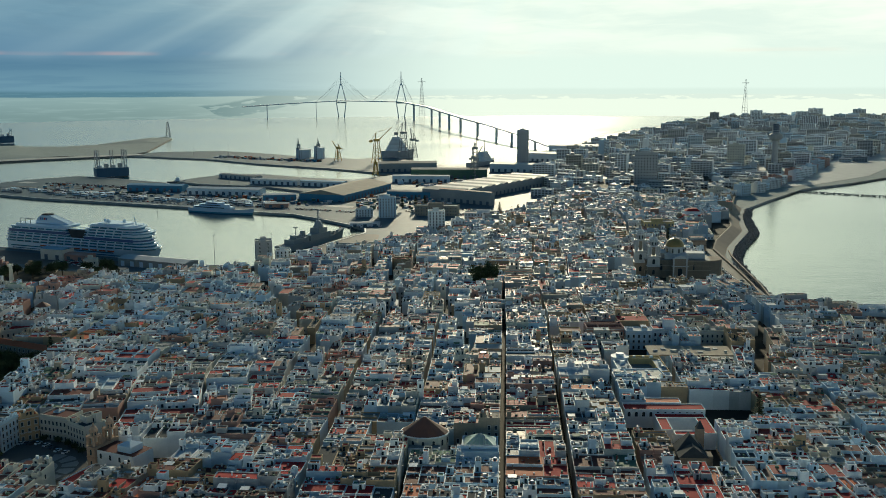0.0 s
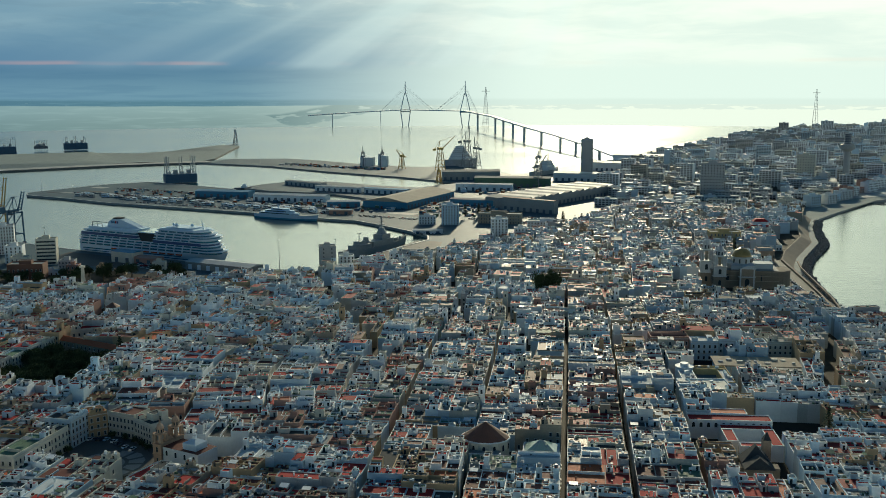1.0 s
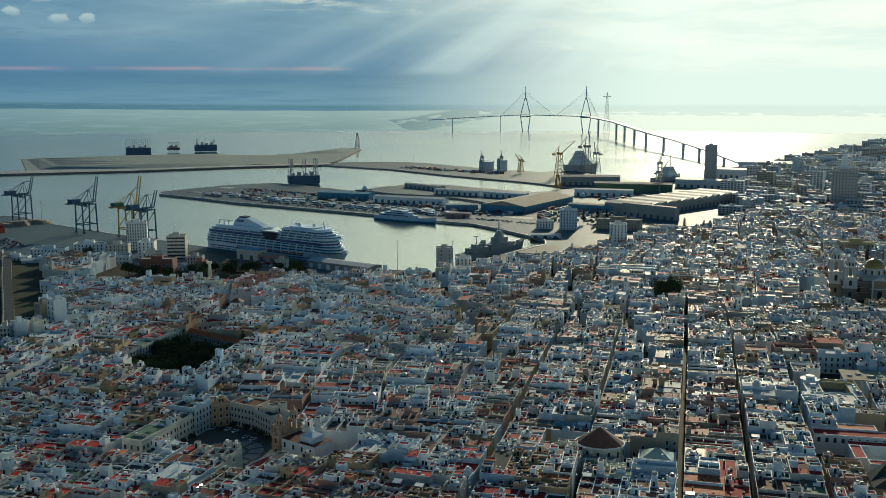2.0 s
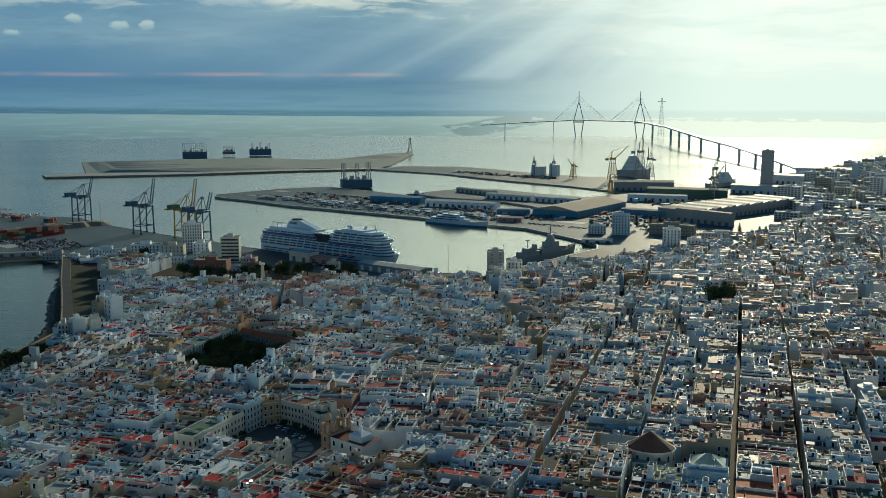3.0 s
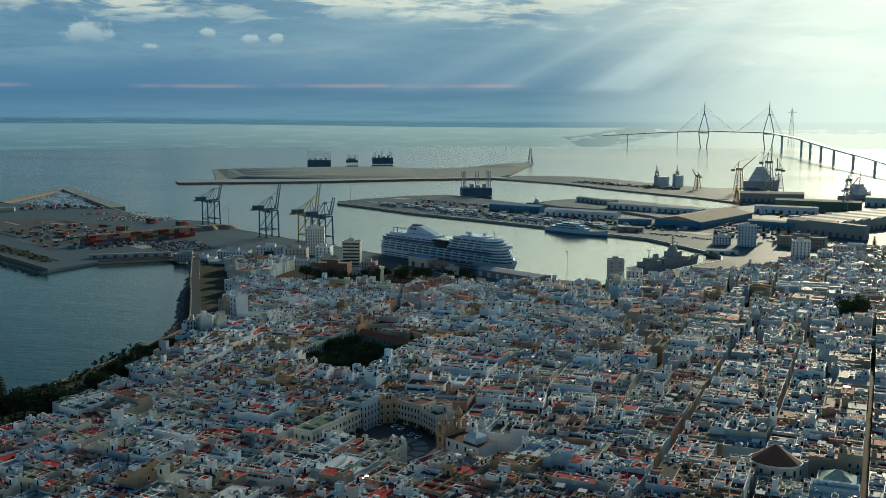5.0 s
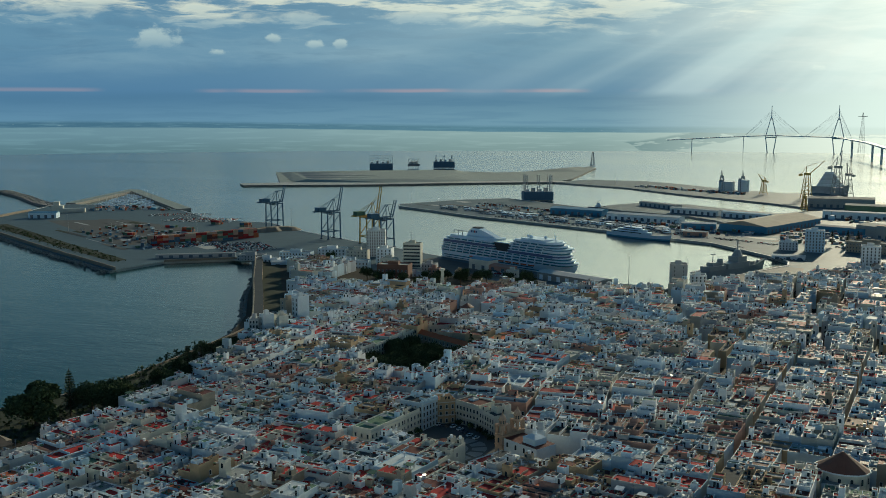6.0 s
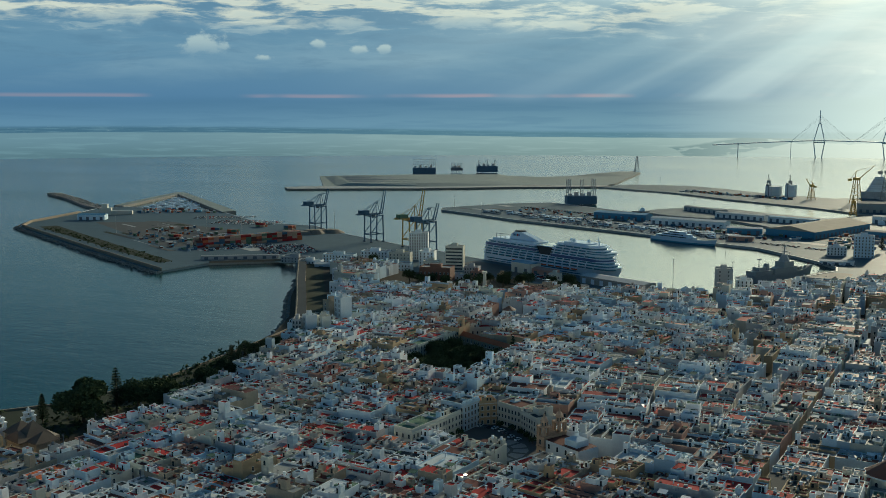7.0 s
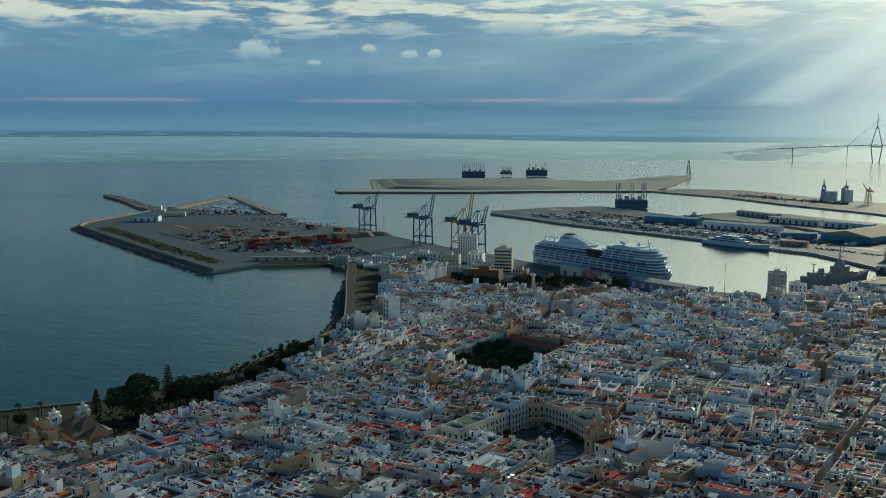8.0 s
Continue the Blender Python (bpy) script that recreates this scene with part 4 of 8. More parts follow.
def belfry(name, parent, x, y, z, w, h, mat, cap, foot=None):
    """A square tower in stages with open belfry arches and a small dome or spire."""
    ob = new(name)
    ob.parent, ob.location = parent, (x, y, z)
    g = Geo()
    g.box(-w * 0.52, -w * 0.52, 0, w * 0.52, w * 0.52, h * 0.28, foot or mat)
    g.box(-w / 2, -w / 2, h * 0.28, w / 2, w / 2, h * 0.50, mat)
    part("shaft", g, ob)
    for k in (0.27, 0.485):
        g = Geo()
        g.box(-w * 0.58, -w * 0.58, h * k, w * 0.58, w * 0.58, h * k + 0.35, mat, floor=True)
        part("string_course", g, ob)
    for sx in (-1, 1):
        for sy in (-1, 1):
            g = Geo()
            g.box(sx * w * 0.44 - w * 0.09, sy * w * 0.44 - w * 0.09, h * 0.29, sx * w * 0.44 + w * 0.09, sy * w * 0.44 + w * 0.09, h * 0.485, mat)
            part("pilaster", g, ob)
    b0, b1, q = h * 0.50 + 0.3, h * 0.70, w * 0.34
    for sx in (-1, 1):
        for sy in (-1, 1):
            g = Geo()
            g.box(sx * q - w * 0.13, sy * q - w * 0.13, b0, sx * q + w * 0.13, sy * q + w * 0.13, b1, mat)
            g.frustum(sx * w * 0.49, sy * w * 0.49, b0, w * 0.06, b1, w * 0.05, mat, 8)
            part("pier", g, ob)
    g = Geo()
    g.box(-w * 0.12, -w * 0.12, b0, w * 0.12, w * 0.12, b1, "stone")
    part("bell_frame", g, ob)
    g = Geo()
    g.box(-w * 0.56, -w * 0.56, b1, w * 0.56, w * 0.56, b1 + h * 0.02, mat, floor=True)
    for sx in (-1, 1):
        for sy in (-1, 1):
            g.frustum(sx * w * 0.46, sy * w * 0.46, b1 + h * 0.02, w * 0.06, b1 + h * 0.07, 0.03, mat, 6)
    part("cornice", g, ob)
    g = Geo()
    c0 = b1 + h * 0.02
    g.frustum(0, 0, c0, w * 0.38, h * 0.81, w * 0.36, mat, 8)
    g.frustum(0, 0, h * 0.81, w * 0.43, h * 0.825, w * 0.43, mat, 8)
    for k in range(8):
        a = 2 * math.pi * (k + 0.5) / 8
        g.place((w * 0.345 * math.cos(a), w * 0.345 * math.sin(a), 0), a + math.pi / 2)
        arch_window(g, 0, 0, c0 + h * 0.015, w * 0.13, h * 0.07, -1)
    g.place((0, 0, 0))
    part("drum", g, ob)
    g = Geo()
    if cap == "spire":
        g.frustum(0, 0, h * 0.825, w * 0.38, h * 0.98, 0.10, "domebrown", 8)
        g.frustum(0, 0, h * 0.97, 0.12, h, 0.04, mat, 6)
        part("spire", g, ob, "slim tiled spire")
    else:
        g.dome(0, 0, h * 0.825, w * 0.37, h * 0.10, mat, 12, 5)
        g.frustum(0, 0, h * 0.92, w * 0.11, h * 0.965, w * 0.09, mat, 8)
        g.frustum(0, 0, h * 0.965, w * 0.09, h, 0.03, mat, 8)
        part("cupola", g, ob)
    for side in range(4):
        for z0, ww, hh in ((0.33, 0.24, 0.11), (0.1, 0.22, 0.1)):
            g = Geo(turn=side * math.pi / 2)
            arch_window(g, 0, -w / 2 - 0.02 * w, h * z0, w * ww, h * hh, -1)
            part("opening", g, ob)
    return ob


# cathedral
cath = thing("cathedral", (144, 714, 6), radians(-6), "pale stone cathedral with twin belfries and yellow-tiled dome above the sea", "cathedral")
belfry("bell_tower", cath, 0, 0, 0, 8.2, 37, "palestone", "dome", "darkstone")
belfry("bell_tower", cath, 8.5, -9.5, 0, 8.2, 33, "palestone", "dome", "darkstone")
g = Geo()
g.box(3, -8, 0, 49, 14, 12.6, "darkstone", "greyroof")
g.frustum(49, 3, 0, 10, 12.6, 10, "darkstone", 16)
for k in range(7):
    g.box(10 + k * 5.6, -8.7, 0, 11.4 + k * 5.6, -8, 12.4, "darkstone")
g.box(2.5, -8.9, 12.4, 49.5, 14.6, 13.1, "darkstone", "greyroof", floor=True)
part("lower_wall", g, cath, "dark weathered stone")
g = Geo()
g.box(22, -11.5, 0, 33, -8, 14.5, "darkstone", "greyroof")
g.box(21.6, -11.9, 8.6, 33.4, -8, 9.2, "palestone", floor=True)
g.faces([(21.6, -11.8, 14.5), (33.4, -11.8, 14.5), (27.5, -11.8, 17.0), (21.6, -7, 14.5), (33.4, -7, 14.5), (27.5, -7, 17.0)], [(0, 1, 2), (1, 4, 5, 2), (3, 0, 2, 5), (4, 3, 5)], "palestone")
for k in (-1, 1):
    g.box(27.5 + k * 4.6 - 0.5, -11.9, 0, 27.5 + k * 4.6 + 0.5, -11.5, 14.4, "palestone")
part("side_portal", g, cath, "pedimented side portal with pale pilasters")
g = Geo()
arch_window(g, 27.5, -11.5, 2.0, 3.0, 5.6, -1)
part("portal", g, cath)
for k in range(3):
    g = Geo()
    g.box(3.2 + k * 0.2, -9.0, 5.4 + k * 3.4, 49.5, -8.6, 5.8 + k * 3.4, "stone", floor=True)
    part("string_course", g, cath)
g = Geo()
g.box(6, -2, 13, 26, 9, 17, "palestone", "paleroof")
g.box(30, -2, 13, 46, 9, 17, "palestone", "paleroof")
g.faces([(5.5, -2.5, 17), (26.5, -2.5, 17), (26.5, 9.5, 17), (5.5, 9.5, 17), (5.5, 3.5, 19), (26.5, 3.5, 19)], [(0, 1, 5, 4), (2, 3, 4, 5), (1, 2, 5), (3, 0, 4)], "paleroof")
part("nave", g, cath)
g = Geo()
g.box(17, -6, 13, 34, 12, 16, "palestone", "paleroof")
g.faces([(16.5, -6.5, 16), (34.5, -6.5, 16), (34.5, 12.5, 16), (16.5, 12.5, 16), (21, 0, 18.2), (29, 0, 18.2), (29, 6, 18.2), (21, 6, 18.2)], [(0, 1, 5, 4), (1, 2, 6, 5), (2, 3, 7, 6), (3, 0, 4, 7), (4, 5, 6, 7)], "greywall")
part("transept", g, cath)
g = Geo()
g.frustum(25, 3, 16.5, 7.2, 21, 7.2, "palestone", 20)
for k in range(10):
    a = 2 * math.pi * k / 10
    g.box(25 + 7.2 * math.cos(a) - 0.5, 3 + 7.2 * math.sin(a) - 0.5, 17.2, 25 + 7.2 * math.cos(a) + 0.5, 3 + 7.2 * math.sin(a) + 0.5, 20.2, "glass")
g.frustum(25, 3, 21, 7.7, 21.5, 7.7, "palestone", 20)
part("drum", g, cath)
g = Geo()
g.dome(25, 3, 21.5, 6.8, 6.0, "tile", 20, 7)
part("dome", g, cath, "glazed yellow tile dome")
g = Geo()
g.frustum(25, 3, 27.2, 1.0, 29, 0.9, "palestone", 8)
g.dome(25, 3, 29, 1.0, 0.9, "tile", 8, 3)
part("lantern", g, cath)
for k in range(4):
    g = Geo()
    arch_window(g, 14.3 + k * 8, -8.0, 5, 2.2, 5, -1)
    part("window", g, cath)

# church with the great oval roof
ch = thing("oval_church", (-7.5, 365, 6), radians(-4), "cream oval church under a many-sided brown roof", "church")
g = Geo()
g.frustum(0, 0, 0, 9.2, 10.0, 9.2, "cream", 14, 1.0, 0.8)
g.frustum(0, 0, 10.0, 9.6, 10.5, 9.6, "white", 14, 1.0, 0.8)
part("drum", g, ch)
g = Geo()
g.frustum(0, 0, 10.5, 9.3, 15.2, 2.0, "domebrown", 14, 1.0, 0.8)
g.frustum(0, 0, 15.2, 2.0, 16.4, 0.3, "domebrown", 14, 1.0, 0.8)
part("roof", g, ch, "faceted dark brown roof")
for k in range(14):
    a = 2 * math.pi * (k + 0.5) / 14
    g = Geo()
    g.place((9.1 * math.cos(a), 7.3 * math.sin(a), 0), a + math.pi / 2)
    arch_window(g, 0, 0, 6.5, 1.0, 2.4, -1)
    part("window", g, ch)
g = Geo()
g.box(-10.5, -9, 0, -7.0, -5.2, 9, "cream")
for k in (-1, 1):
    g.box(-8.75 + k * 1.3 - 0.35, -8.6, 9, -8.75 + k * 1.3 + 0.35, -7.4, 11, "cream")
g.box(-10.4, -8.7, 11, -7.1, -7.3, 11.6, "cream", floor=True)
g.frustum(-8.75, -8, 11.6, 1.4, 13, 0.1, "cream", 4, phase=0.5)
part("bell_gable", g, ch)
g = Geo()
g.box(-5.5, -10, 0, 6.5, -6.4, 7.4, "white", "greyroof")
part("annex", g, ch)

# glass-roofed court
ob = thing("glass_court", (13.5, 357, 6), radians(-4), "courtyard house under a green-tinted glass pyramid", "building")
g = Geo()
shell(g, -6.8, -6.5, 6.8, 6.5, 0, 9.0, "white", "paleroof")
part("wall", g, ob)
g = Geo()
g.faces([(-6, -5.6, 9.0), (6, -5.6, 9.0), (6, 5.6, 9.0), (-6, 5.6, 9.0), (-0.6, 0, 12.4), (0.6, 0, 12.4)], [(0, 1, 5, 4), (1, 2, 5), (2, 3, 4, 5), (3, 0, 4)], "greenglass")
part("glass_roof", g, ob, "green-tinted glass pyramid")
for k in range(7):
    t = -1 + k / 3
    g = Geo()
    g.beam((6 * t, -5.62, 9.05), (0.6 * t, -0.03, 12.45), 0.16, "frame")
    part("glazing_bar", g, ob)
for k in range(6):
    g = Geo()
    window_mesh(g, -5.2 + k * 2.1, -6.5, 6.2, 0)
    part("window", g, ob)

# twin-tower church by the square
sa = thing("twin_tower_church", (-129.8, 359.2, 6), radians(-26), "ochre stone twin-tower church beside the dark square", "church")
belfry("bell_tower", sa, 0, -4.1, 0, 3.9, 18.3, "sandstone", "dome")
belfry("bell_tower", sa, 0, 4.1, 0, 3.9, 18.9, "sandstone", "dome")
g = Geo()
g.box(2.1, -5.2, 0, 20, 5.2, 8.2, "white", "brown")
g.box(-1.0, -2.05, 0, 2.09, 2.05, 9.0, "sandstone")
g.box(-1.3, -2.0, 9.0, 1.4, 2.0, 9.4, "sandstone", floor=True)
g.frustum(0.3, 0, 9.4, 1.7, 11.0, 0.1, "sandstone", 4, 0.5, 1.3, phase=0.5)
part("nave", g, sa)
g = Geo()
g.box(10.5, -3.2, 8.2, 17, 3.2, 10.6, "bluewhite")
g.frustum(13.7, 0, 10.6, 4.6, 11.8, 1.3, "bluewhite", 4, phase=0.5)
g.frustum(13.7, 0, 11.8, 0.8, 13.2, 0.8, "white", 8)
g.dome(13.7, 0, 13.2, 0.95, 0.9, "white", 8, 3)
g.frustum(13.7, 0, 14.0, 0.15, 15.0, 0.05, "white", 6)
part("lantern", g, sa)
g = Geo()
g.frustum(10, -13, 0, 3.0, 4.4, 3.0, "cream", 12)
g.frustum(10, -13, 4.4, 3.2, 4.8, 3.2, "cream", 12)
g.dome(10, -13, 4.8, 2.8, 1.6, "cream", 12, 4)
part("side_chapel", g, sa, "round cream side chapel")
g = Geo()
g.place((0, 0, 0), -math.pi / 2)
arch_window(g, 0, -1.05, 0.3, 2.0, 4.6, -1)
part("portal", g, sa)
for k in range(4):
    g = Geo()
    arch_window(g, 4 + k * 4.6, -5.2, 5.0, 1.0, 2.0, -1)
    part("window", g, sa)
ob = thing("parish_house", (-129, 334.5, 6), radians(68), "white parish house with a dark red flat roof", "house")
g = Geo()
shell(g, -8.5, -2.8, 8.5, 2.8, 0, 6.6, "white", "red", 0.25, 0.4)
part("wall", g, ob)
for k in range(5):
    part("window", WINDOW, ob, at=(-6.8 + k * 3.4, -2.8, 3.4))

# paved square with its round pattern
g = Geo()
g.face([(x, y, 6.004) for x, y in PLAZA[::-1]], "paving")
tagged(part("pavement", g), "dark town square", "square", kind="structure")
for r0, r1 in ((0.0, 2.0), (4.0, 6.2)):
    g = Geo()
    g.place((-153, 355, 6.012), radians(-20))
    for k in range(36):
        a, b = 2 * math.pi * k / 36, 2 * math.pi * (k + 1) / 36
        g.face([(r0 * math.cos(a), r0 * 1.15 * math.sin(a), 0), (r1 * math.cos(a), r1 * 1.15 * math.sin(a), 0), (r1 * math.cos(b), r1 * 1.15 * math.sin(b), 0), (r0 * math.cos(b), r0 * 1.15 * math.sin(b), 0)], "flags")
    tagged(part("paving_ring", g), "pale ring of paving in the square", "paving", kind="structure")
for k in range(12):
    a = 2 * math.pi * k / 12
    g = Geo()
    g.place((-153, 355, 6.008), radians(-20))
    q = [(7.6 * math.cos(a), 8.8 * math.sin(a), 0), (13 * math.cos(a - 0.04), 15 * math.sin(a - 0.04), 0), (13.4 * math.cos(a + 0.17), 15.4 * math.sin(a + 0.17), 0), (13 * math.cos(a + 0.38), 15 * math.sin(a + 0.38), 0), (7.6 * math.cos(a + 0.34), 8.8 * math.sin(a + 0.34), 0)]
    g.face(q, "flags")
    tagged(part("paving_wedge", g), "pale wedge of paving in the square", "paving", kind="structure")
for k in range(9):
    g = Geo()
    car(g, -170.5 + k * 2.3 + (k // 4) * 1.6, 381 - max(0, k - 3) * 2.0, 6.004, 1.2, ("white", "steel", "darkroof", "bluewhite")[k % 4])
    tagged(part("car", g), "small parked car at the edge of the square", "car", "square cars")


def mansion(x, y, turn, w, d, h, wall, label, floors=3, bays=6, roof="greyroof", cat="building", towers=(), base=6.0):
    """A formal block: cornices, regular windows on the two long fronts and the ends, parapet and roof rooms."""
    ob = thing("mansion" if base == 6.0 else "building", (x, y, base), turn, label, cat)
    g = Geo()
    shell(g, -w / 2, -d / 2, w / 2, d / 2, 0, h, wall, roof)
    for z in (h - 1.3, h * 0.36):
        g.box(-w / 2 - 0.2, -d / 2 - 0.2, z, w / 2 + 0.2, -d / 2, z + 0.25, "frame", floor=True)
    part("wall", g, ob)
    st = (h - 1.6) / floors
    for k in range(floors):
        for i in range(bays):
            part("window", WINDOW, ob, at=((i + 0.5) * w / bays - w / 2, -d / 2, 0.7 + k * st))
        for i in range(max(1, int(bays * d / w))):
            q = max(1, int(bays * d / w))
            part("window", WINDOW, ob, at=(-w / 2, (i + 0.5) * d / q - d / 2, 0.7 + k * st), turn=-math.pi / 2)
    bits = []

    def add(name):
        bits.append((name, Geo()))
        return bits[-1][1]

    rm = random.Random(int(abs(x) * 31 + abs(y)))
    for k in range(max(1, int(w / 8))):
        roof_clutter(add, -w / 2 + 0.4 + k * (w - 0.8) / max(1, int(w / 8)), -d / 2 + 0.4, -w / 2 + 0.4 + (k + 1) * (w - 0.8) / max(1, int(w / 8)), d / 2 - 0.4, h - 0.5, wall, rm)
    for name, g in bits:
        part(name, g, ob)
    for tx, ty, tw, th in towers:
        g = Geo()
        shell(g, tx - tw / 2, ty - tw / 2, tx + tw / 2, ty + tw / 2, h - 0.75, h + th, wall, roof, 0.2, 0.4)
        part("roof_tower", g, ob)
    return ob


mansion(-156.7, 389.2, radians(-21), 13.6, 10, 10.6, "cream", "cream stone palace facing the square with tall windows", 3, 7, "brown")
mansion(-143.9, 381.9, radians(-38.7), 12.5, 10, 9.6, "cream", "pale curved-front house on the square with dark cornice", 3, 6, "darkroof", towers=((0, 1, 5, 2.4),))
mansion(-171.2, 388, radians(40), 8, 9, 10.8, "ochre", "dull orange house in the corner of the square", 3, 3, "orange")
mansion(-178.5, 378, radians(80), 12, 12, 12.2, "bluewhite", "tall pale blue corner house with stepped parapet", 4, 5, "darkroof", towers=tuple((-5 + k * 2.5, -5.2, 1.2, 0.7) for k in range(5)))
mansion(-181.4, 346, radians(81), 23, 9, 11.2, "cream", "long cream balconied house along the square", 3, 9, "greenroof")
mansion(-179.6, 364, radians(81), 12.5, 9, 10.4, "cream", "cream house with tall balconies on the square", 3, 5, "darkroof")
mansion(-121, 388, radians(-10), 8, 7, 9.5, "rose", "dark red house behind the church towers", 3, 3, "brown")
mansion(86.5, 521, radians(1), 20, 11, 12.2, "rose", "red-brick institute with tall white windows", 3, 8, "brown")
mansion(68, 519, radians(-2), 11, 9, 10.5, "ochre", "ornate ochre post house with arcaded top floor", 3, 5, "brown")
hall = mansion(22.5, 487.5, radians(-4), 14.5, 11, 10.2, "stone", "grey stone hall with a bright skylight roof", 2, 6, "paleroof")
g = Geo()
g.faces([(-6, -4.6, 9.7), (6, -4.6, 9.7), (6, 3.6, 9.7), (-6, 3.6, 9.7), (-6, -0.5, 11.3), (6, -0.5, 11.3)], [(0, 1, 5, 4), (2, 3, 4, 5), (1, 2, 5), (3, 0, 4)], "skylight")
part("skylight", g, hall, "bright glazed ridge skylight")
for x0, ww, hh, c, rf, tw in ((104.5, 14, 10.6, "bluewhite", "paleroof", ()), (119, 14, 11.4, "white", "red", ((2, 0, 6, 4.5),)), (131.5, 10, 10.0, "bluewhite", "brown", ()), (146, 18, 10.8, "cream", "greyroof", ((-5, 1, 3, 2.0),))):
    mansion(x0, 519.5 - abs(x0 - 119) * 0.08, radians(-2), ww, 9, hh, c, "%s balconied house facing the market square" % COLOURS[c], 3, int(ww / 2.4), rf, towers=tw)
mansion(90, 440, radians(2), 22, 16, 9.8, "bluewhite", "large pale school round a yellow courtyard", 2, 9, "cream")
for k, (c, rf, hh) in enumerate((("greywall", "brown", 9.4), ("cream", "greenroof", 8.6), ("greywall", "red", 9.6), ("cream", "darkroof", 8.8))):
    mansion(-255.5 + k * 1.3, 467 + k * 14.2, radians(86), 14, 9, hh, c, "%s balconied house facing the tree-filled square" % COLOURS[c], 3, 5, rf)
mansion(-240, 540, radians(32), 17, 9, 8, "cream", "cream school wing with dark red roof", 2, 6, "red")
ob = thing("barracks", (-224, 510, 6), radians(-27), "long cream building with terracotta roof beside the square", "building")
g = Geo()
g.box(-25, -4, 0, 25, 4, 6.3, "stone")
part("wall", g, ob)
g = Geo()
g.faces([(-25.4, -4.4, 6.3), (25.4, -4.4, 6.3), (25.4, 4.4, 6.3), (-25.4, 4.4, 6.3), (-25.4, 0, 7.9), (25.4, 0, 7.9)], [(0, 1, 5, 4), (2, 3, 4, 5), (1, 2, 5), (3, 0, 4), (3, 2, 1, 0)], "orange")
part("roof", g, ob, "terracotta tiled roof")
for k in range(15):
    part("window", WINDOW, ob, at=(-23.5 + k * 3.36, -4, 3.6))
mansion(-296, 560, radians(-4), 16, 10, 10, "cream", "long cream house with terracotta coping", 3, 7, "orange")
mansion(40, 588, radians(-4), 15, 10, 9.8, "cream", "cream house with a round rooftop room", 2, 6, "paleroof", towers=((0, 0, 5, 3.0),))

# market hall
ob = thing("market_hall", (124.5, 487.5, 6), radians(-3), "long low market hall with a weathered flat roof", "market hall")
g = Geo()
g.box(-20, -7.4, 0, 20, 7.4, 6.6, "bluewhite", "greyroof")
part("hall", g, ob)
g = Geo()
g.box(-21, -8.6, 6.6, 21, 8.6, 7.2, "stone", "stone", floor=True)
part("roof", g, ob, "flat roof of weathered pale slabs")
rk = random.Random(3)
for k in range(9):
    g = Geo()
    x, y = -18.5 + k * 4.4, rk.uniform(-5, 4)
    g.box(x, y, 7.2, x + rk.uniform(1.2, 3.2), y + rk.uniform(0.8, 2.4), 7.2 + rk.uniform(0.3, 0.9), rk.choice(("stone", "cream", "greywall")))
    part("roof_hatch", g, ob)
for k in range(18):
    g = Geo()
    g.frustum(-20.4 + k * 2.4, -8.2, 0, 0.35, 6.6, 0.3, "palestone", 8)
    part("column", g, ob)

# courtyard building in front of the market
ob = thing("courtyard_building", (93.5, 456.5, 6), radians(-1), "white building with pale terraces round an ochre-walled court", "building")
for name, (x0, y0, x1, y1), h in (("front_wing", (-11.5, -16, 12, -10.5), 8.6), ("back_wing", (-3.6, 11, 12, 16), 9.0), ("west_wing", (-11.5, -10.4, -4.6, 8.8), 9.0), ("east_wing", (7.2, -10.4, 12, 10.9), 9.0)):
    g = Geo()
    shell(g, x0, y0, x1, y1, 0, h, "white" if name[0] in "fw" else "yellowstone", "paleroof" if name[0] != "b" else "yellowstone", 0.35, 0.6)
    for k in range(4):
        px, py = x0 + (x1 - x0) * rk.uniform(0.12, 0.75), y0 + (y1 - y0) * rk.uniform(0.12, 0.75)
        g.box(px, py, h - 0.6, px + rk.uniform(0.8, 2.0), py + rk.uniform(0.8, 1.6), h + rk.uniform(0.1, 1.4), rk.choice(("white", "white", "bluewhite", "greywall")))
    part(name, g, ob)
g = Geo()
g.frustum(-7.6, 12.6, 0, 4.2, 9.3, 4.2, "white", 18)
g.frustum(-7.6, 12.6, 9.3, 4.5, 9.8, 4.5, "white", 18)
g.frustum(-7.6, 12.6, 9.8, 2.0, 11.2, 2.0, "white", 12)
part("corner_rotunda", g, ob, "round white street corner with a roof lantern")
g = Geo()
g.box(-4.4, -10.3, 0, 7.0, 10.8, 6.0, "yellowstone", "greyroof")
part("court_floor", g, ob, "covered court between the wings")
for k in range(8):
    part("window", WINDOW, ob, at=(-10 + k * 2.9, -16, 5.6))

# school with a red-roofed cloister
ob = thing("convent_school", (92, 392, 6), radians(-2), "white convent school with red roofs and an arcaded court", "school")
for name, (x0, y0, x1, y1), h in (("long_wing", (-17, 3, 16.5, 10.4), 8.2), ("back_wing", (-17, 10.5, 8, 17), 8.6), ("north_wing", (-5, -2.4, 15.6, 2.9), 6.6), ("west_wing", (-5, -16.4, -0.6, -2.5), 6.6), ("east_wing", (11, -21, 15.6, -2.5), 6.8), ("south_wing", (-0.5, -21, 10.9, -16.5), 6.2)):
    g = Geo()
    shell(g, x0, y0, x1, y1, 0, h, "white", "red" if name != "back_wing" else "orange", 0.3, 0.35)
    part(name, g, ob, "white wing with a red terrace")
for k in range(11):
    g = Geo()
    arch_window(g, -15 + k * 3.0, 3.0, 5.0, 1.2, 2.0, -1)
    part("arch", g, ob)
